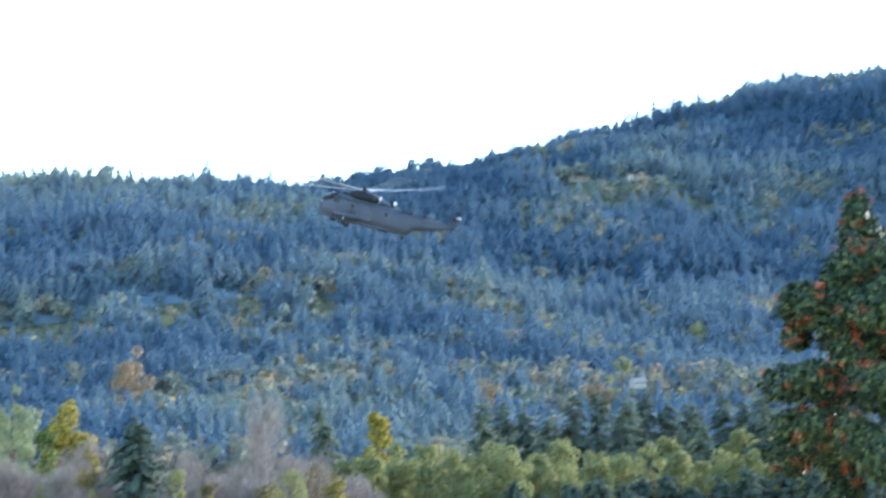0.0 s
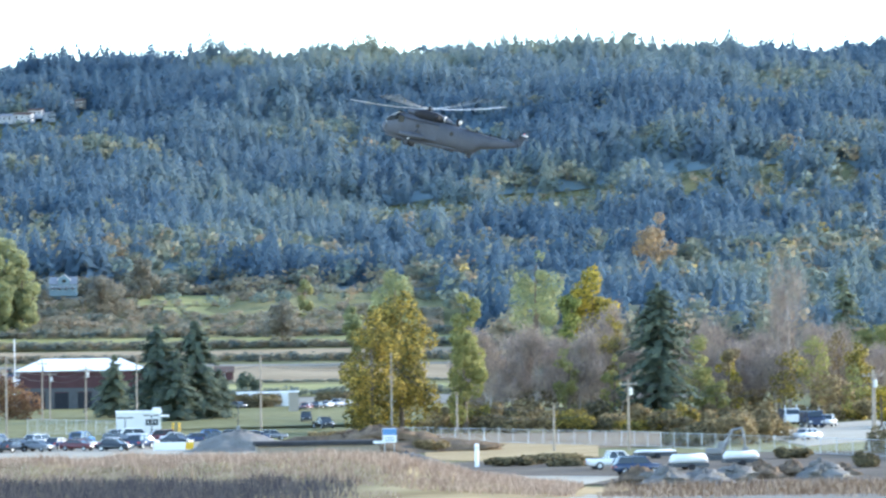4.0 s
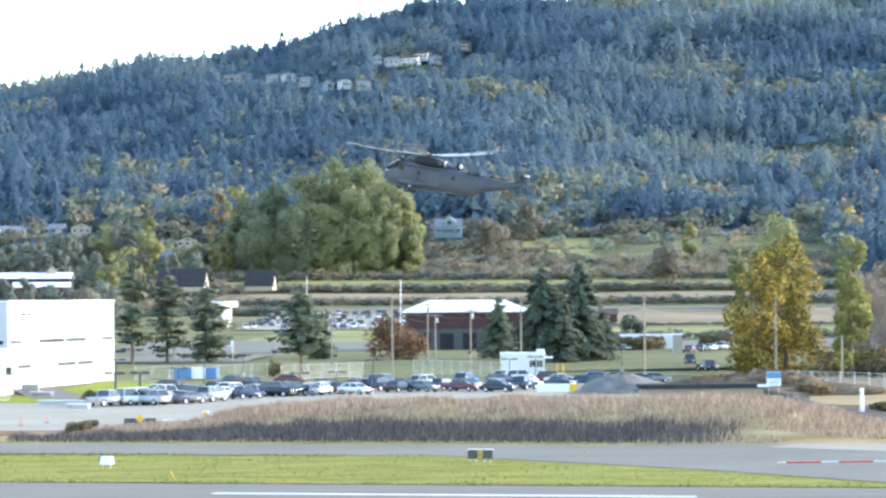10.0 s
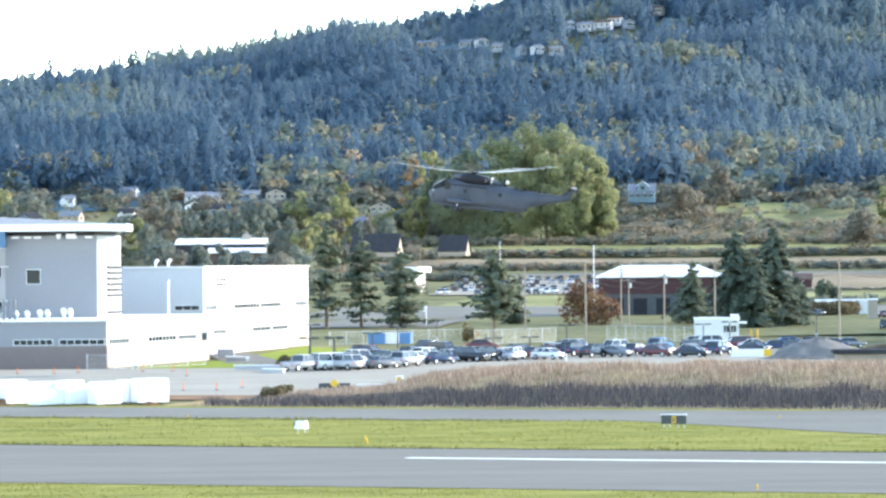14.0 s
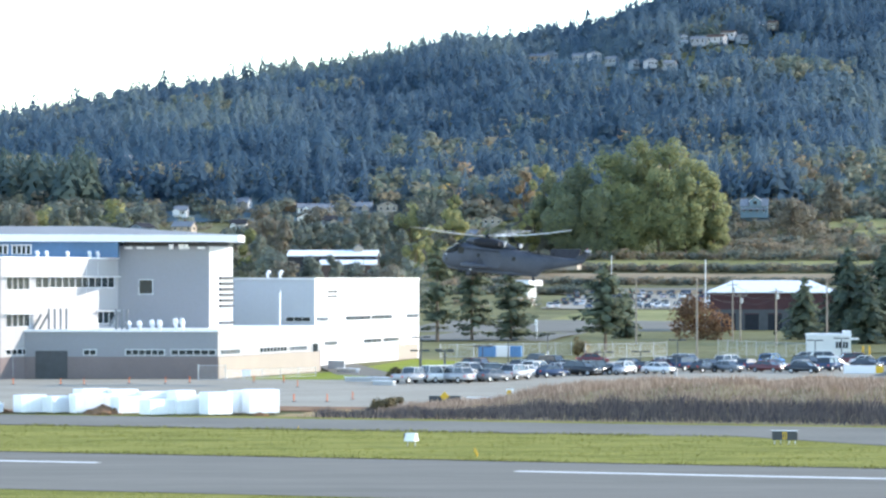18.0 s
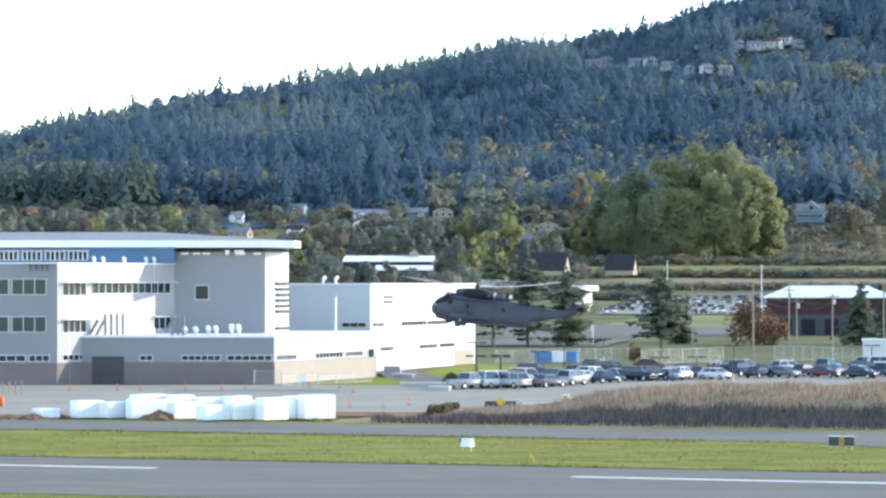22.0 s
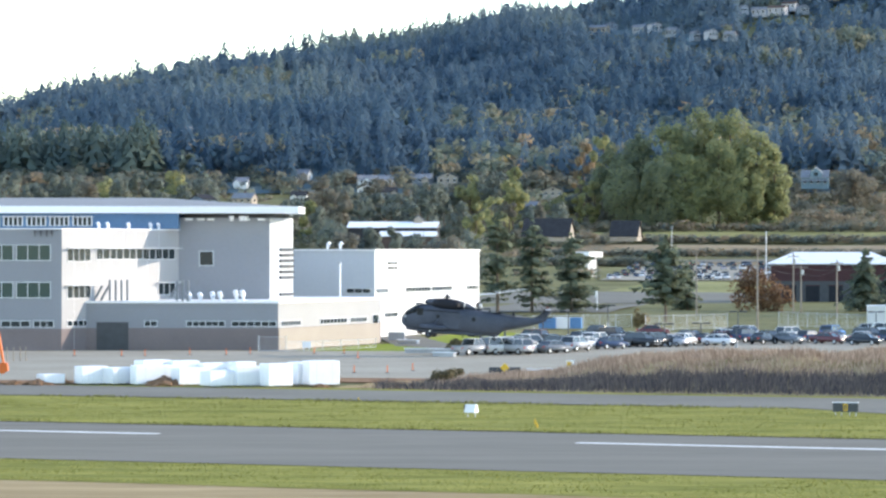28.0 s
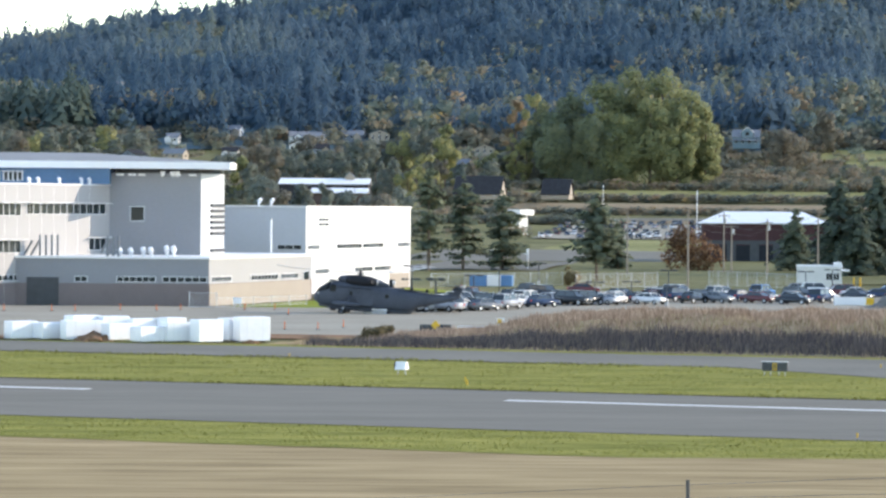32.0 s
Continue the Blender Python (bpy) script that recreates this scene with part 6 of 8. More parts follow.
# ---- vehicles ----
TYRE = RUBBER
CAR_GLASS = glass_dark("car_glass", (0.03, 0.04, 0.045))
LAMP_GLASS = stuff("lamp_glass", (0.7, 0.7, 0.68), var=0.05, scale=4.0, fine=20.0, rough=0.1)
CAR_PAINT = {}
for nm, col in (("white", (0.75, 0.75, 0.74)), ("silver", (0.42, 0.43, 0.45)), ("dark", (0.03, 0.035, 0.04)), ("blue", (0.06, 0.16, 0.36)), ("red", (0.32, 0.03, 0.03)), ("grey", (0.16, 0.17, 0.18)), ("navy", (0.03, 0.05, 0.1)), ("green", (0.04, 0.1, 0.08)), ("maroon", (0.14, 0.04, 0.04))):
    CAR_PAINT[nm] = stuff("car_paint_" + nm, col, var=0.06, scale=1.0, fine=6.0, rough=0.22, spec=0.6)
BODY = {   # lower body profile, cabin (x at sill and roof, sill height, roof height), half width, wheel places
    "sedan": ([(-2.25, 0.3), (-2.3, 0.62), (-2.1, 0.82), (-1.15, 0.95), (1.55, 0.97), (2.2, 0.92), (2.28, 0.55), (2.2, 0.3)], (-1.2, -0.5, 0.85, 1.6, 0.95, 1.43), 0.88, (-1.4, 1.35), 0.32),
    "hatch": ([(-1.95, 0.3), (-2.0, 0.65), (-1.8, 0.86), (-1.05, 1.0), (1.85, 1.02), (1.98, 0.6), (1.92, 0.3)], (-1.1, -0.35, 1.35, 1.85, 1.0, 1.52), 0.86, (-1.25, 1.2), 0.31),
    "suv": ([(-2.25, 0.38), (-2.3, 0.8), (-2.15, 1.02), (-1.1, 1.12), (2.2, 1.14), (2.28, 0.7), (2.22, 0.38)], (-1.15, -0.55, 1.8, 2.2, 1.12, 1.78), 0.93, (-1.4, 1.4), 0.37),
    "van": ([(-2.4, 0.35), (-2.45, 0.8), (-2.25, 1.0), (-1.75, 1.1), (2.4, 1.12), (2.45, 0.7), (2.4, 0.35)], (-1.8, -1.0, 2.15, 2.4, 1.1, 1.95), 0.96, (-1.55, 1.5), 0.34),
    "pickup": ([(-2.6, 0.42), (-2.65, 0.85), (-2.5, 1.05), (-1.4, 1.14), (0.75, 1.14), (0.75, 1.1), (2.6, 1.1), (2.65, 0.75), (2.6, 0.42)], (-1.45, -0.85, 0.45, 0.7, 1.14, 1.82), 0.95, (-1.7, 1.65), 0.4),
}
CAR_CACHE = {}


def side_prism(profile, w):
    bm = bmesh.new()
    a = [bm.verts.new((x, -w, z)) for x, z in profile]
    b = [bm.verts.new((x, w, z)) for x, z in profile]
    n = len(profile)
    for i in range(n):
        bm.faces.new((a[i], a[(i + 1) % n], b[(i + 1) % n], b[i]))
    bm.faces.new(a)
    bm.faces.new(b[::-1])
    bmesh.ops.recalc_face_normals(bm, faces=bm.faces)
    return bm


def cabin_prism(c, w, grow=0.0, top=0.0):
    x0, x1, x2, x3, z0, z1 = c
    bm = bmesh.new()
    w1 = w - 0.2
    lo = [(x0 - grow, -w + 0.05, z0 - 0.02), (x3 + grow, -w + 0.05, z0 - 0.02), (x3 + grow, w - 0.05, z0 - 0.02), (x0 - grow, w - 0.05, z0 - 0.02)]
    hi = [(x1, -w1, z1 - top), (x2, -w1, z1 - top), (x2, w1, z1 - top), (x1, w1, z1 - top)]
    v = [bm.verts.new(p) for p in lo + hi]
    for q in ((0, 1, 5, 4), (1, 2, 6, 5), (2, 3, 7, 6), (3, 0, 4, 7), (4, 5, 6, 7), (3, 2, 1, 0)):
        bm.faces.new([v[i] for i in q])
    return bm


def car(kind, paint, x, y, turn, label="", z=None, name="car", group="parked cars"):
    key = (kind, paint, name)
    if key in CAR_CACHE:
        ob = copy_thing(CAR_CACHE[key], pose(x, y, ground_z(x, y) + 0.06 if z is None else z, 0, 0, turn))
        return ob
    prof, cab, w, wheels, r = BODY[kind]
    t = thing(name, x, y, ground_z(x, y) + 0.06 if z is None else z, turn)
    tagged(t, label or "parked %s %s" % (paint, {"sedan": "saloon car", "hatch": "hatchback car", "suv": "sport utility car", "van": "passenger van", "pickup": "pickup truck"}[kind]) + " in the car park", "car", group)
    bm = side_prism(prof, w)
    bmesh.ops.bevel(bm, geom=list(bm.edges), offset=0.05, segments=2, affect="EDGES")
    body = part("body", bm, CAR_PAINT[paint], t, smooth=True)
    part("windows_glass", cabin_prism(cab, w, 0.0, 0.03), CAR_GLASS, t)
    x0, x1, x2, x3, z0, z1 = cab
    roof = box(x1 - 0.05, -w + 0.17, z1 - 0.05, x2 + 0.06, w - 0.17, z1 + 0.02, 0.02)
    part("roof", roof, CAR_PAINT[paint], t)
    for s in (-1, 1):
        for xa, xb in ((x0, x1), (x3, x2), ((x0 + x3) / 2 + 0.05, (x1 + x2) / 2 + 0.05)):
            part("pillar", rod((xa, s * (w - 0.04), z0), (xb, s * (w - 0.19), z1), 0.045, seg=5), CAR_PAINT[paint], t)
        for wx in wheels:
            wh = part("wheel", rod((wx, s * (w - 0.2), r), (wx, s * (w + 0.01), r), r, seg=16), TYRE, t)
            part("rim", rod((wx, s * (w - 0.1), r), (wx, s * (w + 0.025), r), r * 0.6, seg=10), STEEL, wh)
        part("headlight", box(prof[1][0] - 0.02, s * (w - 0.3) - 0.17, 0.66, prof[1][0] + 0.12, s * (w - 0.3) + 0.17, 0.8, 0.03), LAMP_GLASS, t)
        part("tail_light", box(prof[-2][0] - 0.1, s * (w - 0.2) - 0.12, 0.7, prof[-2][0] + 0.02, s * (w - 0.2) + 0.12, 0.9, 0.03), RED, t)
    part("bumper", box(prof[0][0] - 0.06, -w + 0.1, 0.32, prof[0][0] + 0.1, w - 0.1, 0.5, 0.03), DARK, t)
    if kind == "pickup":
        part("load_bed", box(0.95, -w + 0.12, 1.0, 2.5, w - 0.12, 1.112), DARK, t)
    CAR_CACHE[key] = t
    return t


def park():
    rows = (
        ("pickup", "silver", 2.9, 357.0, 178), ("van", "white", 6.3, 359.5, 176), ("suv", "silver", 7.8, 358.5, -2), ("sedan", "white", 9.4, 362.0, 170), ("suv", "maroon", 10.8, 400.5, 2),
        ("sedan", "dark", 11.2, 365.0, 185), ("sedan", "grey", 12.3, 363.0, 185), ("suv", "dark", 13.6, 372.5, 182), ("suv", "silver", 15.2, 369.5, 178), ("pickup", "dark", 20.4, 422.0, 0),
        ("suv", "white", 18.5, 385.5, 178), ("sedan", "navy", 19.7, 378.5, 182), ("suv", "dark", 22.0, 413.0, 180), ("sedan", "navy", 23.6, 395.0, 180), ("suv", "dark", 24.0, 385.5, 178), ("sedan", "maroon", 28.7, 438.0, 180),
        ("suv", "dark", 25.8, 387.0, 180), ("sedan", "silver", 28.0, 388.5, 175), ("hatch", "white", 29.7, 392.5, 180), ("hatch", "navy", 31.7, 406.5, 180), ("sedan", "dark", 32.6, 396.0, 178), ("sedan", "maroon", 35.3, 405.0, 180),
        ("hatch", "white", 37.0, 414.5, 180), ("hatch", "white", 37.6, 411.5, 182), ("suv", "silver", 40.3, 421.0, 178), ("sedan", "dark", 40.0, 398.0, 180), ("suv", "white", 45.5, 416.0, 180), ("sedan", "grey", 43.2, 399.0, 178),
        ("suv", "blue", 52.0, 424.5, 178), ("sedan", "maroon", 48.4, 399.5, 178), ("sedan", "silver", 53.5, 404.5, 180), ("hatch", "silver", 60.0, 445.0, 176), ("suv", "white", 61.3, 438.0, 182), ("suv", "navy", 56.9, 403.0, 178),
        ("sedan", "dark", 52.4, 395.0, 184), ("suv", "maroon", 62.9, 428.0, 4), ("sedan", "white", 65.1, 427.0, 180), ("sedan", "navy", 67.2, 420.5, 182), ("hatch", "blue", 71.4, 433.5, 180), ("sedan", "dark", 74.3, 435.0, 180), ("sedan", "navy", 76.0, 428.0, 180), ("sedan", "grey", 78.8, 430.0, 180),
        ("pickup", "dark", 104.0, 533.5, 80), ("sedan", "maroon", 123.9, 635.5, 60), ("sedan", "dark", 128.2, 645.5, 60), ("sedan", "white", 131.2, 650.0, 60), ("suv", "silver", 134.3, 655.0, 60), ("sedan", "white", 137.4, 659.5, 60), ("sedan", "grey", 114.0, 660.0, 120),
    )
    for k, (kind, paint, x, y, turn) in enumerate(rows):
        car(kind, paint, x, y, turn + (52, 38, -44, 60, -36)[k % 5] if y < 425 and x < 60 else turn)
    more = (("sedan", "dark", 4.8, 361.5, 130), ("suv", "grey", 8.6, 367.0, 128), ("sedan", "navy", 14.6, 379.0, 235), ("hatch", "white", 16.7, 377.0, 232), ("suv", "dark", 17.4, 392.0, 225), ("sedan", "silver", 21.6, 390.0, 130),
            ("sedan", "dark", 26.9, 400.0, 128), ("hatch", "grey", 30.6, 398.5, 230), ("sedan", "white", 33.9, 391.0, 135), ("suv", "navy", 38.6, 405.0, 225), ("sedan", "dark", 41.9, 409.0, 130), ("hatch", "navy", 46.8, 406.0, 228),
            ("sedan", "grey", 50.1, 409.5, 130), ("suv", "dark", 55.3, 412.0, 132), ("sedan", "silver", 58.4, 410.0, 226), ("sedan", "dark", 63.2, 413.5, 130), ("hatch", "dark", 68.9, 414.0, 128), ("sedan", "navy", 12.9, 390.0, 126), ("suv", "white", 10.1, 377.5, 130), ("sedan", "dark", 23.0, 402.5, 230))
    for kind, paint, x, y, turn in more:
        car(kind, paint, x, y, turn)
    # rows of the far car park, alike and small
    r = random.Random(9)
    for j in range(5):
        for i in range(24):
            if r.random() < 0.92:
                x = 49 + i * 2.9 + r.uniform(-0.5, 0.5) + j * 4
                y = 945 + j * 36 + r.uniform(-7, 7)
                car(r.choice(("sedan", "hatch", "suv")), r.choice(("white", "silver", "dark", "grey", "navy", "dark", "dark", "grey", "navy")), x, y, 90 + r.choice((0, 180)) + r.uniform(-4, 4), "", None, "car", "cars of the far lot")


park()
TARP = stuff("white_tarpaulin", (0.72, 0.72, 0.72), var=0.08, scale=0.8, fine=6.0, rough=0.5)
WOOD = stuff("grey_weathered_wood", (0.3, 0.25, 0.2), var=0.2, scale=1.5, fine=14.0, bump=0.3)
CONCRETE = stuff("pale_concrete", (0.42, 0.42, 0.42), var=0.15, scale=0.8, fine=8.0, bump=0.3)
ORANGE = stuff("safety_orange", (0.75, 0.16, 0.03), var=0.08, scale=2.0, fine=10.0, rough=0.5)
YELLOW_PAINT = stuff("yellow_sign_paint", (0.7, 0.42, 0.03), var=0.06, scale=2.0, fine=10.0, rough=0.5)
BLUE_STEEL = stuff("blue_container_paint", (0.1, 0.24, 0.46), var=0.12, scale=0.8, fine=6.0, rough=0.5)
PLASTIC = stuff("white_wrap", (0.9, 0.9, 0.9), var=0.05, scale=1.2, fine=7.0, rough=0.35, bump=0.4)
RED_WALL = stuff("barn_red_boards", (0.065, 0.028, 0.03), var=0.2, scale=0.6, fine=5.0)
DARK_ROOF = stuff("dark_shingle_roof", (0.045, 0.045, 0.05), var=0.25, scale=0.8, fine=5.0, bump=0.4, rough=0.95, spec=0.08)
BROWN_ROOF = stuff("brown_shingle_roof", (0.13, 0.09, 0.075), var=0.22, scale=0.8, fine=5.0, bump=0.4, rough=0.95, spec=0.08)
GREY_ROOF = stuff("grey_shingle_roof", (0.2, 0.21, 0.23), var=0.2, scale=0.8, fine=5.0, bump=0.4)
HOUSE_WHITE = stuff("house_white_siding", (0.74, 0.73, 0.7), var=0.06, scale=0.6, fine=6.0)
# white siding in a lower tone for the houses on the hill
HILL_WHITE = stuff("muted_white_siding", (0.42, 0.43, 0.45), var=0.08, scale=0.6, fine=6.0)
HOUSE_BLUE = stuff("house_blue_siding", (0.2, 0.235, 0.27), var=0.08, scale=0.6, fine=6.0)
FARM_BLUE = stuff("pale_blue_siding", (0.17, 0.25, 0.29), var=0.08, scale=0.6, fine=6.0)
HOUSE_TAN = stuff("house_tan_siding", (0.36, 0.31, 0.25), var=0.08, scale=0.6, fine=6.0)


def truck(name, x, y, turn, cab, box_mat, label, L=6.5, hbox=2.4):
    """A lorry: cab with glass, box or tank behind, six wheels."""
    t = thing(name, x, y, None, turn)
    tagged(t, label, "truck")
    part("chassis", box(-L / 2, -0.5, 0.55, L / 2, 0.5, 0.8), DARK, t)
    c = part("cab", side_prism([(-L / 2, 0.5), (-L / 2 - 0.05, 1.5), (-L / 2 + 0.5, 1.65), (-L / 2 + 0.95, 2.5), (-L / 2 + 2.0, 2.55), (-L / 2 + 2.05, 0.5)], 1.15), cab, t)
    part("windscreen", side_prism([(-L / 2 + 0.5, 1.68), (-L / 2 + 0.9, 2.4), (-L / 2 + 0.84, 2.42), (-L / 2 + 0.44, 1.7)], 1.0), CAR_GLASS, c)
    for s in (-1, 1):
        part("side_window", box(-L / 2 + 0.95, s * 1.16 - 0.02, 1.7, -L / 2 + 1.8, s * 1.16 + 0.02, 2.35, 0.01), CAR_GLASS, c)
        part("headlight", box(-L / 2 - 0.08, s * 0.85 - 0.2, 0.8, -L / 2 + 0.02, s * 0.85 + 0.2, 1.05, 0.02), LAMP_GLASS, c)
        for wx in (-L / 2 + 1.0, L / 2 - 1.9, L / 2 - 0.8):
            w = part("wheel", rod((wx, s * 0.8, 0.5), (wx, s * 1.15, 0.5), 0.5, seg=16), TYRE, t)
            part("rim", rod((wx, s * 0.9, 0.5), (wx, s * 1.17, 0.5), 0.27, seg=10), STEEL, w)
        part("stack", rod((-L / 2 + 2.2, s * 0.9, 0.8), (-L / 2 + 2.2, s * 0.9, 3.1), 0.08, seg=8), STEEL, t)
    part("cargo_box", box(-L / 2 + 2.3, -1.2, 0.82, L / 2, 1.2, 0.82 + hbox, 0.05), box_mat, t)
    return t


BLUE_DARK = CAR_PAINT["navy"]
truck("dump_truck", 166.7, 463.5, 80, CAR_PAINT["white"], BLUE_DARK, "blue and white dump truck facing the road", 6.5, 1.6)
truck("dump_truck", 163.5, 445.0, 82, BLUE_DARK, BLUE_DARK, "dark blue dump truck with chrome stacks", 6.8, 1.6)
car("pickup", "white", 166.5, 446.0, 60, "white pickup parked beside dump trucks", None, "yard_pickup", "yard vehicles")
car("pickup", "white", 90.1, 302.5, 180, "white pickup with an open bonnet in the yard", None, "yard_truck", "yard vehicles")
car("suv", "navy", 88.0, 287.5, 178, "dark blue car among gravel heaps", None, "yard_car", "yard vehicles")
car("pickup", "dark", 98.5, 491.0, 100, "dark pickup on the airport road", None, "road_pickup", "yard vehicles")
car("sedan", "white", 140.5, 384.5, 30, "white car on the yard drive", None, "drive_car", "yard vehicles")
for k, (x, y) in enumerate(([177.0, 445.0], [181.3, 450.0], [188.7, 452.0])):
    car(("van", "suv", "van")[k], ("white", "silver", "white")[k], x, y, (100, 60, 120)[k], "white van parked beside the farm sheds", 0.1, "yard_van", "yard vehicles")
truck("box_truck", 176.3, 432.0, 150, CAR_PAINT["white"], TARP, "white box truck parked by the sheds", 6.5, 3.2)


def covered(name, x, y, L, w, h, turn, label, seed):
    """A long low thing under a white cover: a rounded ridge on a dark base."""
    t = thing(name, x, y, None, turn)
    tagged(t, label, "trailer")
    part("base", box(-L / 2, -w / 2, 0.3, L / 2, w / 2, 0.7, 0.05), DARK, t)
    rs = [ring(-L / 2, w * 0.2, 0.7, h * 0.75, 2.4, 14), ring(-L * 0.4, w * 0.48, 0.65, h, 2.6, 14), ring(0, w * 0.5, 0.65, h * 0.96, 2.6, 14), ring(L * 0.4, w * 0.48, 0.65, h * 1.02, 2.6, 14), ring(L / 2, w * 0.3, 0.7, h * 0.8, 2.4, 14)]
    part("cover", loft(bmesh.new(), rs), TARP, t, smooth=True)
    for s in (-1, 1):
        part("wheel", rod((0, s * w / 2 - 0.1, 0.33), (0, s * w / 2 + 0.1, 0.33), 0.33, seg=14), TYRE, t)


covered("covered_boat", 96.5, 298.0, 3.8, 1.8, 1.6, 5, "white boat on a trailer in the yard", 1)
covered("covered_trailer", 104.9, 306.5, 3.6, 1.9, 1.5, -4, "white covered trailer behind gravel heaps", 2)
covered("covered_trailer", 103.4, 331.0, 4.6, 1.8, 1.0, 0, "low white covered trailer in the yard", 3)


def digger(x, y, turn, paint, label, s=1.0):
    t = thing("excavator", x, y, None, turn)
    tagged(t, label, "excavator")
    for k in (-1, 1):
        tr = part("track", side_prism([(-1.7 * s, 0.2), (-1.5 * s, 0), (1.5 * s, 0), (1.7 * s, 0.2), (1.6 * s, 0.75 * s), (-1.6 * s, 0.75 * s)], 0.25 * s), DARK, t)
        tr.location = (0, k * 0.95 * s, 0)
    part("house", box(-0.9 * s, -1.1 * s, 0.85 * s, 1.6 * s, 1.1 * s, 1.75 * s, 0.12), paint, t)
    c = part("cab", box(-1.1 * s, -1.1 * s, 0.95 * s, 0.1 * s, -0.15 * s, 2.6 * s, 0.08), paint, t)
    part("cab_glass", box(-1.13 * s, -1.0 * s, 1.5 * s, -0.1 * s, -0.25 * s, 2.45 * s, 0.02), CAR_GLASS, c)
    boom = rod((-0.7 * s, 0.2, 1.4 * s), (-2.2 * s, 0.2, 4.3 * s), 0.24 * s, 0.2 * s, 6)
    tube(boom, (-2.2 * s, 0.2, 4.3 * s), (-3.6 * s, 0.2, 4.6 * s), 0.2 * s, 0.17 * s, 6)
    part("boom", boom, paint, t)
    arm = part("arm", rod((-3.6 * s, 0.2, 4.6 * s), (-4.1 * s, 0.2, 1.8 * s), 0.17 * s, 0.12 * s, 6), paint, t)
    part("bucket", side_prism([(-4.4 * s, 1.9 * s), (-3.8 * s, 1.9 * s), (-3.5 * s, 1.2 * s), (-4.0 * s, 0.9 * s), (-4.5 * s, 1.2 * s)], 0.4 * s), paint, arm)
    part("ram", rod((-1.0 * s, 0.2, 2.6 * s), (-2.3 * s, 0.2, 3.9 * s), 0.07 * s, seg=6), STEEL, t)


digger(-43.4, 280.0, 180, ORANGE, "orange excavator on the building site", 1.0)
digger(107.6, 322.0, 150, CAR_PAINT["grey"], "grey tracked excavator among gravel heaps", 0.75)


# ---- heaps ----
def heap(name, x, y, w, d, h, material, label, seed, z=None, rugged=1.0):
    v, f = [], []
    n, m = 34, 20
    for j in range(m + 1):
        for i in range(n):
            a = 6.2832 * i / n
            k = j / m
            r = 1 - k
            rough = 1 + rugged * 0.75 * noise.noise((math.cos(a) * 2.6 + seed * 3.3, math.sin(a) * 2.6, k * 3)) + rugged * 0.25 * noise.noise((i * 1.7, j * 1.3, seed * 1.1))
            v.append((w / 2 * r * math.cos(a) * rough, d / 2 * r * math.sin(a) * rough, h * (1 - (1 - k) ** 1.5) * (1 + rugged * (0.35 * noise.noise((i * 0.55, j * 0.5, seed * 3.3)) + 0.2 * noise.noise((i * 1.9, j * 1.7, seed)))) - 0.1))
    for j in range(m):
        for i in range(n):
            f.append((j * n + i, j * n + (i + 1) % n, (j + 1) * n + (i + 1) % n, (j + 1) * n + i))
    ob = mesh_object(name, v, f, material, smooth=True)
    ob.location = (x, y, ground_z(x, y) if z is None else z)
    tagged(ob, label, "heap")


BRUSH = stuff("brown_brush", (0.14, 0.108, 0.08), var=0.3, scale=0.5, fine=4.0, bump=0.9, rough=0.95, other=(0.23, 0.17, 0.12), spec=0.03)
GREY_STONE = stuff("crushed_stone", (0.17, 0.16, 0.145), var=0.3, scale=0.6, fine=5.0, bump=0.9, rough=0.95)
heap("spoil_mound", 66.5, 384.5, 14, 8, 2.7, GREY_STONE, "pale grey gravel heap behind the bank", 3, None, 0.35)
for k, (x, y, w, h) in enumerate(([95.6, 274.0, 5, 1.7], [92.0, 270.5, 6, 1.5], [99.0, 275.0, 5, 1.6], [101.3, 273.5, 5.5, 1.7], [104.9, 277.5, 4, 1.2], [84.4, 267.0, 6, 1.6], [82.3, 268.5, 5, 1.6], [88.0, 267.5, 6, 1.4])):
    heap("rubble_mound", x, y, w, w * 0.8, h, GREY_STONE if k % 2 else BRUSH, "heap of broken stone and earth in the yard", 10 + k)
heap("earth_mound", 69.9, 308.0, 11, 6, 1.9, GREY_STONE, "grey spoil heap at the bank's end", 20)
heap("earth_mound", 70.4, 292.0, 7, 4, 1.2, GREY_STONE, "small grey spoil heap", 21)
for k, (x, y, w, h) in enumerate(([-24.7, 276.0, 3.4, 0.9], [-35.9, 277.0, 3.2, 0.6], [-34.3, 279.5, 2.6, 0.7], [-11.0, 274.5, 1.6, 0.35], [-37.9, 277.0, 2.5, 0.5])):
    heap("earth_mound", x, y, w, w * 0.8, h, EARTH, "red-brown earth heap beside wrapped pallets", 30 + k)


# ---- wrapped pallets on the building site ----
def pallet(x, y, w, d, h, turn, seed):
    r = random.Random(seed)
    t = thing("wrapped_pallet", x, y, None, turn)
    tagged(t, "stack of boards wrapped in white plastic", "pallet", "wrapped pallets")
    part("wrap", box(-w / 2, -d / 2, 0.12, w / 2, d / 2, h, 0.06), PLASTIC, t)
    for k in (-0.35, 0, 0.35):
        part("bearer", box(k * w - 0.06, -d / 2, 0, k * w + 0.06, d / 2, 0.12), WOOD, t)
    for k in (-0.25, 0.25):
        part("strap", box(k * w - 0.03, -d / 2 - 0.008, 0.12, k * w + 0.03, d / 2 + 0.008, h + 0.008), FASCIA, t)


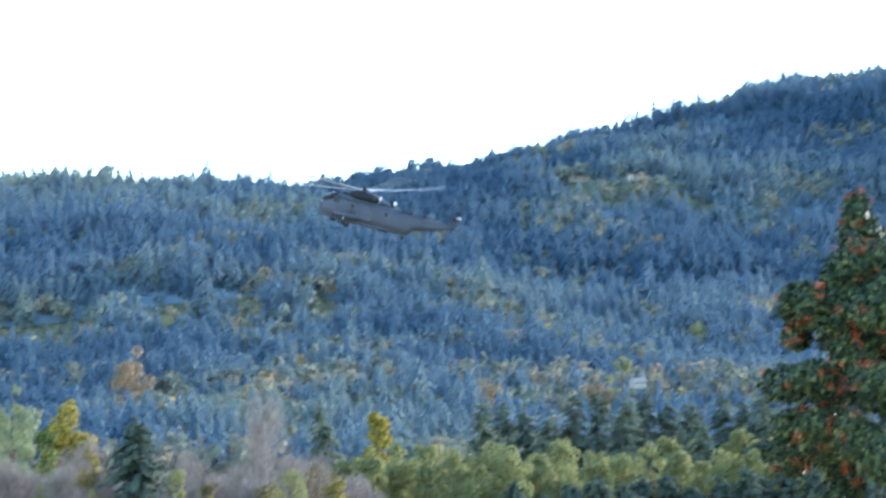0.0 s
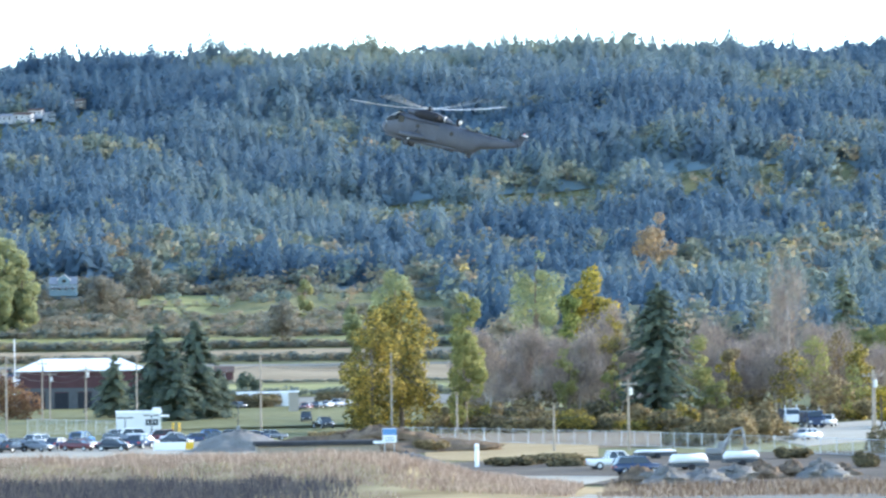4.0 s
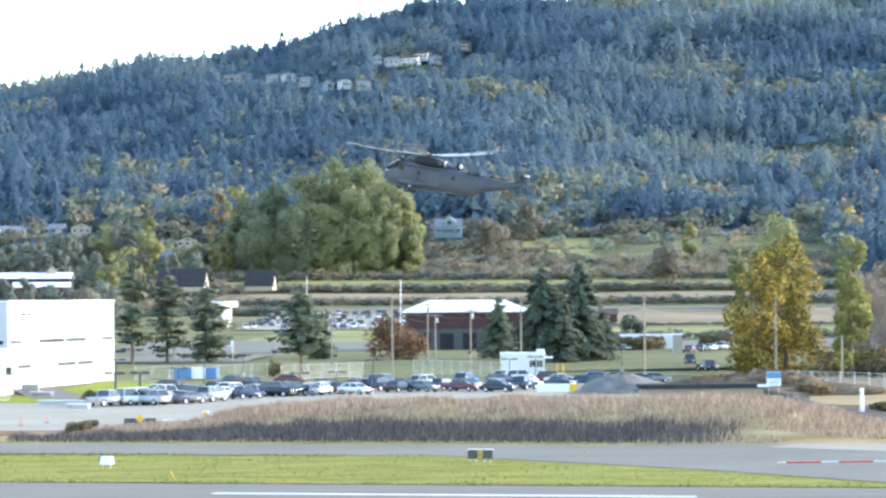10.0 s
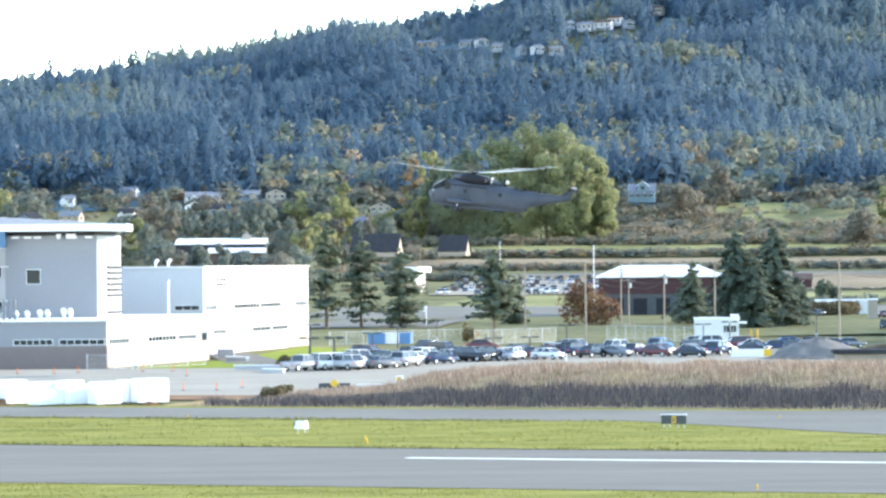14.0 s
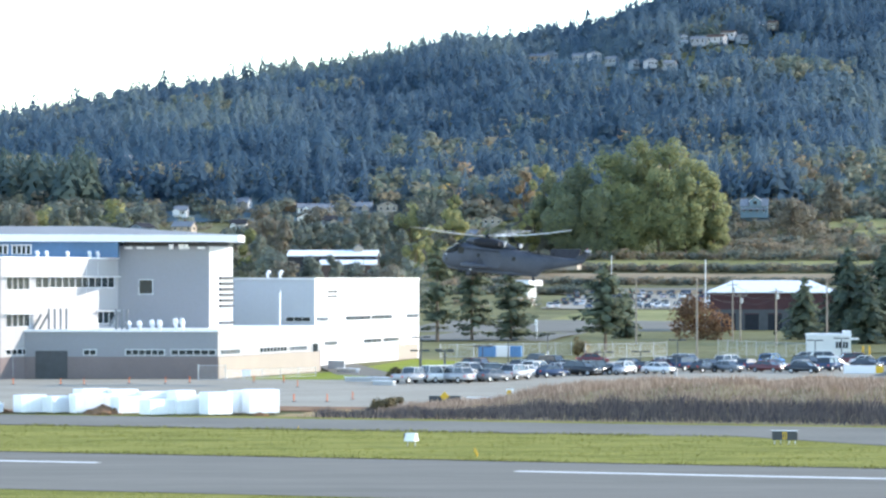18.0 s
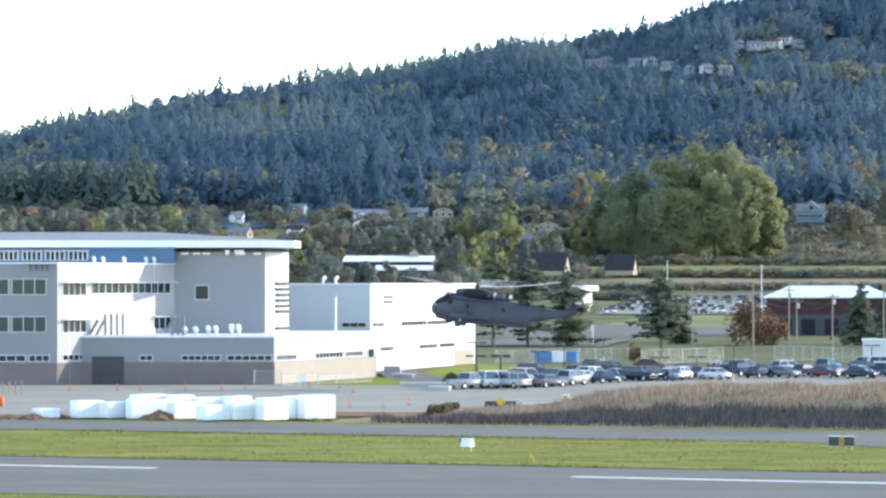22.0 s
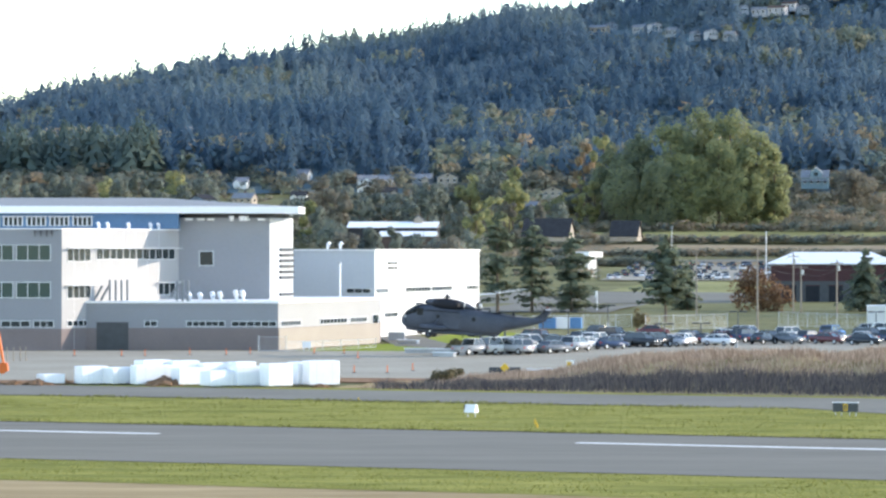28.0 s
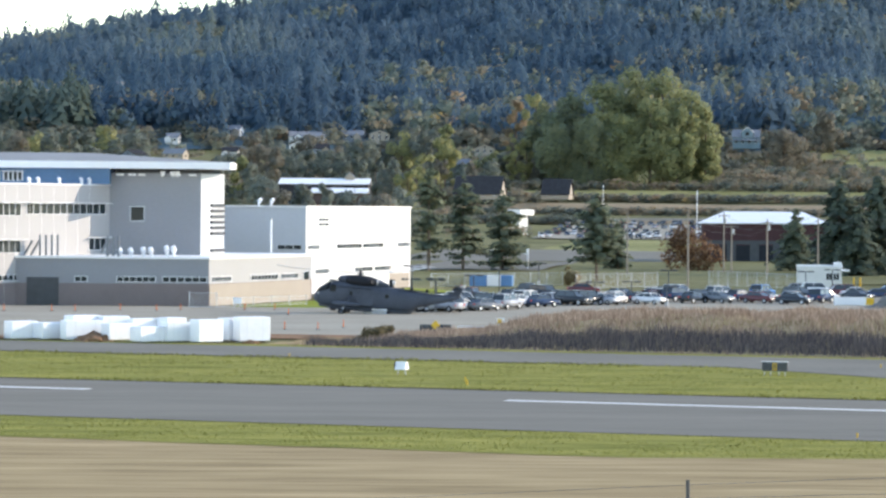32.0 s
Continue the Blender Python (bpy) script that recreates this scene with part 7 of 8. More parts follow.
PALLETS = [
    (-31.40, 278.80, 2.39, 1.64),
    (-29.00, 278.80, 2.14, 1.54),
    (-25.90, 277.80, 3.38, 1.78),
    (-22.70, 276.80, 2.38, 1.57),
    (-19.90, 274.30, 2.50, 1.41),
    (-17.40, 275.30, 2.36, 1.77),
    (-14.80, 274.30, 2.30, 2.05),
    (-13.10, 277.80, 1.04, 2.07),
    (-11.00, 276.80, 2.72, 2.21),
    (-35.00, 278.80, 1.89, 0.94),
    (-26.08, 279.80, 2.75, 2.15),
    (-23.35, 279.80, 2.30, 2.10),
    (-20.72, 279.80, 2.50, 1.90),
    (-18.20, 279.80, 2.00, 2.00),
]
for k, (x, y, w, h) in enumerate(PALLETS):
    pallet(x, y, w * 1.08, 1.6, h, 33 + 9 * math.sin(k * 2.1), k)


# ---- poles, lamps, wires ----
def utility_pole(x, y, h, arm=True, turn=0, z=None):
    t = thing("utility_pole", x, y, z, turn)
    tagged(t, "tall grey wooden utility pole", "pole", "utility poles")
    part("shaft", rod((0, 0, -0.3), (0, 0, h), 0.17, 0.11, 9), WOOD, t)
    if arm:
        a = part("crossarm", box(-1.2, -0.06, h - 0.75, 1.2, 0.06, h - 0.6), WOOD, t)
        for k in (-1.1, -0.5, 0.5, 1.1):
            part("insulator", rod((k, 0, h - 0.6), (k, 0, h - 0.4), 0.05, 0.04, 6), CONCRETE, a)
        part("transformer", rod((0.3, 0, h - 2.0), (0.3, 0, h - 1.1), 0.25, 0.25, 10), STEEL, t)
    return t


POLES = [[100.9, 452.0, 12.0, 0.5], [79.1, 439.0, 12.0, 0.5], [63.9, 580.5, 11.1, 0.6], [65.2, 579.5, 9.1, 0.6], [68.2, 550.5, 10.1, 0.6], [46.5, 471.0, 12.0, 0.5], [106.7, 435.5, 6.3, 0.5], [100.7, 362.5, 5.5, 0.4], [44.6, 562.0, 11.7, 0.6], [74.4, 531.0, 11.7, 0.6],
         [110.0, 362.5, 8.5, 0.4], [133.0, 341.0, 9.3, 0.4], [131.8, 338.5, 9.3, 0.4], [183.5, 375.0, 6.7, 0.4]]
for k, (x, y, h, w) in enumerate(POLES):
    utility_pole(x, y, h, k in (2, 3, 4, 10, 12, 13), 15 * (k % 3))


def wire(a, b, sag, r=0.022):
    cu = bpy.data.curves.new("wire", "CURVE")
    cu.dimensions, cu.bevel_depth, cu.bevel_resolution = "3D", r, 1
    sp = cu.splines.new("POLY")
    sp.points.add(12)
    for i in range(13):
        k = i / 12
        p = Vector(a).lerp(Vector(b), k)
        sp.points[i].co = (p.x, p.y, p.z - sag * 4 * k * (1 - k), 1)
    cu.materials.append(DARK)
    ob = new("power_line", cu)
    tagged(ob, "thin sagging black overhead wire", "cable", "overhead wires")


for i, j in ((5, 2), (2, 4), (3, 4), (4, 9), (9, 1), (5, 3), (8, 5), (1, 0), (0, 6), (6, 7), (7, 10), (10, 11)):
    for k in (0.5, 1.6):
        a, b = POLES[i], POLES[j]
        wire((a[0], a[1], ground_z(a[0], a[1]) + a[2] - k), (b[0], b[1], ground_z(b[0], b[1]) + b[2] - k), 0.9)


def lamp_post(x, y, h, double=True):
    t = thing("lamp_post", x, y)
    tagged(t, "dark steel car park lamp post", "street lamp", "lamp posts")
    part("base", rod((0, 0, 0), (0, 0, 0.6), 0.22, 0.22, 10), CONCRETE, t)
    part("pole", rod((0, 0, 0.6), (0, 0, h), 0.09, 0.07, 8), DARK, t)
    for s in (-1, 1) if double else (-1,):
        part("lamp_head", box(s * 0.75 - 0.45, -0.2, h - 0.08, s * 0.75 + 0.45, 0.2, h + 0.12, 0.04), DARK, t)
    part("bracket", box(-0.5, -0.04, h - 0.04, 0.5, 0.04, h + 0.04), DARK, t)


for x, y, h, w in ([4.1, 385.0, 3.1, 0.3], [7.4, 402.0, 2.8, 0.3], [12.4, 404.5, 3.2, 0.3], [16.4, 423.5, 3.6, 0.3], [25.0, 487.5, 3.3, 0.3], [27.2, 393.5, 2.7, 0.3], [32.8, 406.0, 2.5, 0.3], [39.8, 430.0, 3.5, 0.3], [35.3, 383.5, 2.4, 0.3], [64.0, 469.5, 2.7, 0.3], [68.7, 474.5, 2.9, 0.3], [85.5, 495.0, 4.0, 0.4],
                   [4.4, 397.0, 4.5, 0.3], [7.7, 411.0, 2.4, 0.3]):
    lamp_post(x, y, h)


def slim_post(name, x, y, h, r, material, label, cat="post", group=""):
    t = thing(name, x, y)
    tagged(t, label, cat, group)
    part("shaft", rod((0, 0, -0.1), (0, 0, h), r, r * 0.85, 8), material, t)
    part("cap", rod((0, 0, h), (0, 0, h + r), r * 1.2, r * 0.6, 8), material, t)
    return t


slim_post("white_post", 79.6, 316.5, 2.2, 0.24, FASCIA, "thick white post beside the gravel drive")
for x, y, h, w in ([77.1, 760.0, 15.2, 0.5], [28.7, 600.0, 3.6, 0.6], [78.7, 1100.0, 13.3, 0.8]):
    slim_post("flag_pole", x, y, h, 0.12, FASCIA, "tall slim white pole by the road", "pole")
for x, y in ([-8.9, 304.5], [-5.7, 304.5], [-9.7, 345.5], [-3.3, 310.5], [-41.6, 352.5], [-36.3, 352.5], [-33.7, 352.5], [-29.0, 356.5], [-24.9, 356.5], [-22.3, 358.5], [-15.1, 360.5], [-11.7, 360.5]):
    t = slim_post("delineator", x, y, 0.75, 0.05, ORANGE, "orange plastic traffic delineator post", "traffic post", "delineators")
    part("base", rod((0, 0, 0), (0, 0, 0.1), 0.24, 0.2, 10), DARK, t)
for x, y in ([6.1, 213.0], [25.2, 164.5], [6.1, 211.0], [6.1, 216.5], [-6.9, 248.5], [38.2, 238.0]):
    t = slim_post("edge_light", x, y, 0.28, 0.05, YELLOW_PAINT, "small orange runway edge light on a stem", "runway light", "edge lights")


for x, y in ([-46.9, 336.5], [-46.2, 336.5], [-45.5, 336.5], [-44.9, 336.5]):
    slim_post("stake", x, y, 1.5, 0.07, WOOD, "yellowed wooden survey stake", "post", "survey stakes")


# ---- airfield signs ----
def sign_white():
    t = thing("airfield_sign", 1.8, 224.5, None, -30)
    tagged(t, "small white airfield sign box on legs", "sign")
    for x in (-0.3, 0.3):
        part("leg", rod((x, 0, 0), (x, 0, 0.4), 0.04, seg=6), STEEL, t)
    bm = bmesh.new()
    pts = [(-0.42, 0.38), (0.42, 0.38), (0.42, 0.95), (-0.42, 0.95)]
    loft(bm, [[(x, -0.34, z) for x, z in pts], [(x * 1.0, 0.34, z) for x, z in pts]])
    for v in bm.verts:
        if v.co.z > 0.6:
            v.co.y *= 0.35
    part("case", bm, FASCIA, t)
    # left side painted dark for its shade, away from the sun
    part("shaded_face", side_prism([(-0.45, 0.4), (-0.425, 0.4), (-0.425, 0.93), (-0.45, 0.93)], 0.3), DARK, t)


def sign_black():
    t = thing("airfield_sign", 28.7, 226.5, None, -19)
    tagged(t, "long black airfield direction sign on legs", "sign")
    for x in (-0.75, -0.3, 0.3, 0.75):
        part("leg", rod((x, 0, 0), (x, 0, 0.35), 0.035, seg=6), STEEL, t)
    part("case", box(-0.92, -0.1, 0.33, 0.92, 0.1, 0.98, 0.02), DARK, t)
    part("frame_top", box(-0.95, -0.12, 0.98, 0.95, 0.12, 1.03), FASCIA, t)
    part("yellow_panel", box(-0.16, -0.106, 0.4, 0.16, -0.1, 0.92), YELLOW_PAINT, t)
    for k in (-0.1, 0.02):
        part("mark", box(k, -0.112, 0.48, k + 0.07, -0.106, 0.84), DARK, t)


sign_white()
sign_black()


def board(name, x, y, w, h, z0, material, label, turn=0, posts=2, category="sign"):
    t = thing(name, x, y, None, turn)
    tagged(t, label, category)
    part("panel", box(-w / 2, -0.04, z0, w / 2, 0.04, z0 + h, 0.01), material, t)
    for k in range(posts):
        px = (k - (posts - 1) / 2) * w * 0.7
        part("leg", box(px - 0.04, 0.04, 0, px + 0.04, 0.11, z0 + h * 0.8), STEEL, t)
    return t


b = board("barricade", 5.6, 302.0, 3.0, 0.6, 0.1, DARK, "dark low barricade with a yellow diamond sign")
d = part("diamond", box(-0.32, -0.03, -0.32, 0.32, 0.03, 0.32, 0.01), YELLOW_PAINT, b, "yellow diamond warning plate")
d.matrix_local = pose(0, -0.1, 0.65, 0, 45, 0)
board("barrier", 9.0, 302.0, 2.5, 0.55, 0.05, FASCIA, "white plastic barrier by the apron")
b = board("sign", 12.2, 310.5, 0.7, 0.9, 0.15, FASCIA, "white sign with a yellow corner")
part("plate", box(-0.3, -0.06, 0.5, 0.15, -0.045, 0.95), YELLOW_PAINT, b)
b = board("billboard", 81.3, 365.5, 1.7, 1.7, 1.3, FASCIA, "blue and white notice board on posts")
part("blue_field", box(-0.84, -0.055, 2.2, 0.84, -0.042, 2.95), BLUE_STEEL, b)
for k in range(3):
    part("text_bar", box(-0.6, -0.055, 1.5 + 0.2 * k, 0.6, -0.042, 1.57 + 0.2 * k), BLUE_STEEL, b)
board("sign", -16.3, 368.0, 1.0, 0.7, 0.5, FASCIA, "small white notice by the fence")
board("road_sign", 53.1, 755.5, 0.9, 1.6, 0.6, FASCIA, "white road sign across the road", 0, 1)
board("road_sign", 31.4, 662.0, 0.8, 1.2, 1.6, FASCIA, "white road sign on a post", 0, 1)
# red and white low barriers across the taxiway
for k in range(11):
    x0, y0, x1, y1 = 49.2, 220.0, 63.1, 220.0
    u = (k + 0.5) / 11
    t = thing("runway_barrier", x0 + (x1 - x0) * u, y0 + (y1 - y0) * u, 0.06, math.degrees(math.atan2(y1 - y0, x1 - x0)))
    tagged(t, "low faded red and white marker strip on the taxiway", "barrier", "taxiway barriers")
    L = math.hypot(x1 - x0, y1 - y0) / 11
    for j in range(2):
        part("segment", box((j - 1) * L / 2, -0.08, 0, j * L / 2 - 0.05, 0.08, 0.13, 0.03), RED if (j + k) % 3 else BLADE, t)


# ---- fences ----
def fence(name, a, b, h, label, step=3.0, rails=2, mesh=True, material=None):
    """Chain-link: posts, rails, and a lattice of thin wires."""
    material = material or STEEL
    a, b = Vector((*a, 0)), Vector((*b, 0))
    L = (b - a).length
    t = thing(name, a.x, a.y, ground_z(a.x, a.y), math.degrees(math.atan2(b.y - a.y, b.x - a.x)))
    tagged(t, label, "fence")
    n = max(2, int(L / step) + 1)
    for k in range(n):
        part("post", rod((L * k / (n - 1), 0, -0.2), (L * k / (n - 1), 0, h + 0.1), 0.05, seg=6), material, t)
    for k in range(rails):
        z = h - 0.05 - k * (h - 0.2) / max(1, rails - 1)
        part("rail", rod((0, 0, z), (L, 0, z), 0.03, seg=5), material, t)
    if mesh:
        V, F = [], []
        m = int(L / 0.22)
        for k in range(m):
            for s in (-1, 1):
                x = L * k / m
                x1 = min(L, max(0, x + s * h * 0.6))
                c = len(V)
                V += [(x, 0.02 * s, 0.1), (x + 0.014, 0.02 * s, 0.1), (x1 + 0.014, 0.02 * s, h - 0.05), (x1, 0.02 * s, h - 0.05)]
                F.append((c, c + 1, c + 2, c + 3))
        w = mesh_object("wire_mesh", V, F, material, t)
        w["kind"] = "stuff"


fence("chain_fence", (94.2, 417.0), (113.0, 375.5), 1.9, "galvanised chain-link fence below the wood")
fence("chain_fence", (113.0, 375.5), (126.2, 320.5), 1.9, "galvanised chain-link fence beside the yard")
fence("chain_fence", (126.2, 320.5), (186.1, 369.0), 1.9, "galvanised chain-link fence before the houses")
fence("chain_fence", (8.1, 472.5), (28.6, 486.0), 2.0, "tall chain-link fence behind the car park")
fence("chain_fence", (29.4, 465.5), (42.8, 480.0), 2.2, "chain-link compound fence beside the car park")
fence("chain_fence", (52.3, 496.0), (62.8, 470.0), 2.2, "chain-link fence below the barn")
fence("gate", (-21.9, 368.0), (-18.7, 368.0), 1.8, "chain-link gate beside the building", 1.6)
fence("chain_fence", (-18.7, 368.0), (-8.5, 380.5), 1.2, "low wire fence along the lawn", 3.0)
# wire fence on the near bank
def near_fence():
    tops = [Vector(p) for p in ((9.3, 52.0, 7.7), (6.6, 66.0, 6.3), (-3.5, 92.0, 3.4), (-20.2, 118.0, 0.6))]
    t = thing("wire_fence", 0, 0, 0)
    tagged(t, "rusty post and wire fence on the near bank", "fence")
    for p in tops:
        part("post", rod((p.x, p.y, ground_z(p.x, p.y) - 0.3), (p.x - 0.05, p.y, p.z), 0.045, 0.04, 6), DARK, t)
    for a, b in zip(tops, tops[1:]):
        for z in (0.1, 0.38, 0.66):
            part("wire", rod(a - Vector((0, 0, z)), b - Vector((0, 0, z)), 0.0045, seg=4), DARK, t)


near_fence()


# ---- small buildings ----
def house(name, x, y, w, d, h, rise, wall, roof, label, turn=0.0, z=None, ridge_x=True, wins=3, chimney=False, category="house"):
    """A gabled house: walls, two roof slopes with eaves, windows with frames, a door."""
    t = thing(name, x, y, z, turn)
    tagged(t, label, category)
    if ridge_x:
        prof, half = [(-d / 2, -1.0), (-d / 2, h), (0, h + rise), (d / 2, h), (d / 2, -1.0)], w / 2
        m = pose(0, 0, 0, 0, 0, 90)
    else:
        prof, half = [(-w / 2, -1.0), (-w / 2, h), (0, h + rise), (w / 2, h), (w / 2, -1.0)], d / 2
        m = Matrix.Identity(4)
    span = d if ridge_x else w
    bw = side_prism(prof, half)
    part("wall", bw, wall, t).matrix_local = m
    k = rise / (span / 2)
    for s in (-1, 1):
        e = s * (span / 2 + 0.5)
        pr = [(0, h + rise + 0.03), (e, h - 0.5 * k + 0.03), (e, h - 0.5 * k + 0.25), (0, h + rise + 0.28)]
        part("roof", side_prism(pr, half + 0.4), roof, t).matrix_local = m
    for i in range(wins):
        wx = -w / 2 + w * (i + 0.5) / wins
        g = part("window", box(wx - 0.55, -d / 2 - 0.05, h * 0.35, wx + 0.55, -d / 2 + 0.03, h * 0.8), WINDOW, t)
        fr = bmesh.new()
        bm_box(fr, wx - 0.65, -d / 2 - 0.09, h * 0.35 - 0.1, wx + 0.65, -d / 2 + 0.02, h * 0.35)
        bm_box(fr, wx - 0.65, -d / 2 - 0.09, h * 0.8, wx + 0.65, -d / 2 + 0.02, h * 0.8 + 0.1)
        bm_box(fr, wx - 0.04, -d / 2 - 0.09, h * 0.35, wx + 0.04, -d / 2 + 0.02, h * 0.8)
        part("window_frame", fr, FRAME, g)
    if not ridge_x:
        part("window", box(-0.5, -d / 2 - 0.05, h + rise * 0.15, 0.5, -d / 2 + 0.03, h + rise * 0.5), WINDOW, t)
    part("side_window", box(w / 2 - 0.03, -0.6, h * 0.35, w / 2 + 0.05, 0.6, h * 0.8), WINDOW, t)
    if chimney:
        part("chimney", box(-0.4, 0.4, h, 0.4, 1.1, h + rise + 1.0, 0.03), BROWN_ROOF, t)
    return t


def shed(name, poly_w, x, y, d, h, over, wall, roof, label, turn=0.0, z=None, wins=(), category="building", rooft=0.35):
    """A flat-roofed box with an overhanging roof slab."""
    w = poly_w
    t = thing(name, x, y, z, turn)
    tagged(t, label, category)
    part("wall", box(-w / 2, -d / 2, -0.3, w / 2, d / 2, h), wall, t)
    part("roof", box(-w / 2 - over, -d / 2 - over, h, w / 2 + over, d / 2 + over, h + rooft, 0.04), roof, t)
    for x0, x1, z0, z1 in wins:
        windows(t, pose(0, -d / 2, 0), [(x0, x1)], z0, z1, 2)
    return t


# red barn with white roof
def barn():
    t = thing("barn", 84.6, 690.0, None, -6)
    tagged(t, "long dark red barn with a white hipped roof", "barn")
    part("wall", box(-13.5, -8, -0.3, 13.5, 8, 8.2), RED_WALL, t)
    part("base_wall", box(-13.55, -8.05, -0.3, 13.55, 8.05, 4.6), DARK, t, "dark lower wall")
    bm = bmesh.new()
    loft(bm, [[(-14.2, -8.7, 8.2), (14.2, -8.7, 8.2), (14.2, 8.7, 8.2), (-14.2, 8.7, 8.2)], [(-14.2, -8.7, 8.45), (14.2, -8.7, 8.45), (14.2, 8.7, 8.45), (-14.2, 8.7, 8.45)],
              [(-8.5, -0.3, 10.9), (8.5, -0.3, 10.9), (8.5, 0.3, 10.9), (-8.5, 0.3, 10.9)]])
    part("roof", bm, FASCIA, t)
    for k in range(5):
        d = part("loading_door", box(-11 + 5 * k, -8.12, 0, -8 + 5 * k, -8.04, 3.6), COWL, t)
        part("door_frame", box(-11.1 + 5 * k, -8.14, 3.6, -7.9 + 5 * k, -8.05, 3.75), RED_WALL, d)


barn()
# cabin at the gate
t = shed("gate_cabin", 6.8, 68.1, 484.5, 3.4, 3.1, 0.1, HOUSE_WHITE, FASCIA, "white site cabin with windows", -6, None, ((1.0, 1.9, 1.2, 2.2), (2.1, 3.0, 1.2, 2.2)))
part("awning", box(3.0, -2.3, 2.5, 4.6, -0.6, 2.8, 0.03), FASCIA, t)
part("parapet", box(2.2, -1.7, 3.4, 3.4, 1.7, 3.9, 0.03), FASCIA, t)
slim_post("bollard", 74.6, 492.0, 1.2, 0.16, YELLOW_PAINT, "yellow bollard by the cabin", "bollard", "bollards")
slim_post("bollard", 75.6, 492.0, 1.2, 0.16, YELLOW_PAINT, "yellow bollard by the cabin", "bollard", "bollards")
t = board("road_barrier", 59.8, 394.0, 5.0, 1.0, 0.05, FASCIA, "white and yellow road barrier by the car park", -5)
part("yellow_panel", box(1.5, -0.06, 0.1, 2.5, -0.045, 1.0), YELLOW_PAINT, t)
# brown shed, pale site trailer and kiosk by the wood's road
x, y, ch, cw = 168.5, 1001.0, 4.5, 5.7
house("storage_shed", x, y, cw, 6, ch * 0.65, ch * 0.35, RED_WALL, BROWN_ROOF, "small red-brown shed beside dark firs", -8, None, True, 1, category="shed")
x, y, ch, cw = 122.6, 674.0, 3.4, 12.5
shed("site_trailer", cw, x, y, 2.6, ch * 0.85, 0.08, HOUSE_WHITE, FASCIA, "long white site trailer behind a hedge", -4, None, ((-cw * 0.3, -cw * 0.2, ch * 0.4, ch * 0.68), (cw * 0.1, cw * 0.2, ch * 0.4, ch * 0.68)), "trailer", ch * 0.12)
x, y, ch, cw = 119.3, 625.0, 4.1, 1.8
shed("kiosk", cw, x, y, 1.6, ch * 0.92, 0.12, HOUSE_TAN, FASCIA, "small pale kiosk beside parked cars", -4, None, (), "kiosk", ch * 0.08)
# white canopy building and flat roofs behind the pines
cx, cy, ch, cw = 44.2, 988.0, 8.0, 7.1
shed("canopy_building", cw * 0.55, cx, cy, cw * 0.6, ch * 0.78, cw * 0.2, HOUSE_WHITE, FASCIA, "white kiosk building with overhanging flat roof", -40, None, ((-0.8, 0.8, ch * 0.4, ch * 0.55),), "building", ch * 0.22)
t = house("store_building", -14.9, 900.0, 25, 17, 18.1 - ground_z(0, 900), 1.5, DARK_ROOF, FASCIA, "long low shop building with white metal roof", -3, None, True, 5, category="building")
lantern = part("roof_lantern", side_prism([(-1.2, 0), (-1.2, 1.5), (0, 2.5), (1.2, 1.5), (1.2, 0)], 1.5), HOUSE_TAN, t, "small gabled roof lantern")
lantern.location = (7.0, -1.0, 18.9 - ground_z(0, 900))
for q in (-1, 1):
    part("lantern_roof", side_prism([(0, 2.53), (q * 1.5, 1.28), (q * 1.5, 1.45), (0, 2.7)], 1.7), GREY_ROOF, lantern)
house("store_building", -10.4, 870.0, 15, 8, 15.6 - ground_z(0, 870), 1.1, BROWN_ROOF, FASCIA, "small building with a pale metal roof", -3, None, True, 2, category="building")
# blue and white containers behind the fence
for k, (xa, col) in enumerate(((848, 0), (872, 1), (893, 0))):
    x, y = ((15.3, 474.5), (17.4, 474.5), (19.1, 474.5))[k]
    t = thing("container", x, y, None, -8)
    tagged(t, "blue steel container" if col == 0 else "white and blue steel container", "container", "containers")
    t["label"] = ("blue steel container behind the fence", "white steel container behind the fence")[col]
    bm = box(-1.3, -1.1, 0.1, 1.3, 1.1, 1.75, 0.03)
    part("body", bm, (BLUE_STEEL, FASCIA)[col], t)
    for j in range(6):
        part("rib", box(-1.2 + 0.42 * j, -1.14, 0.2, -1.08 + 0.42 * j, -1.1, 1.65), (BLUE_STEEL, FASCIA)[col], t)
sheet("lawn_path", [(-8.8, 421.0), (-6.2, 389.0), (0.5, 376.0), (1.0, 391.5), (-3.7, 432.0), (-8.9, 443.0)], 0.09, TARMAC, "grey paved path round the lawn", "path")
# retaining walls and slabs on the lawn
for k, (x, y, w, h, tn) in enumerate(([-4.8, 397.5, 5.0, 0.5, -60], [-1.8, 363.0, 6.0, 0.5, -12], [-6.5, 412.5, 2.2, 1.1, -10], [-0.2, 351.5, 3.0, 0.45, -40])):
    t = thing("low_wall", x, y, None, tn)
    tagged(t, "low grey concrete retaining wall on the lawn", "wall", "lawn walls")
    part("block", box(-w / 2, -0.25, 0, w / 2, 0.25, h, 0.03), CONCRETE, t)
    part("cap", box(-w / 2 - 0.05, -0.32, h, w / 2 + 0.05, 0.32, h + 0.1, 0.02), FASCIA, t)
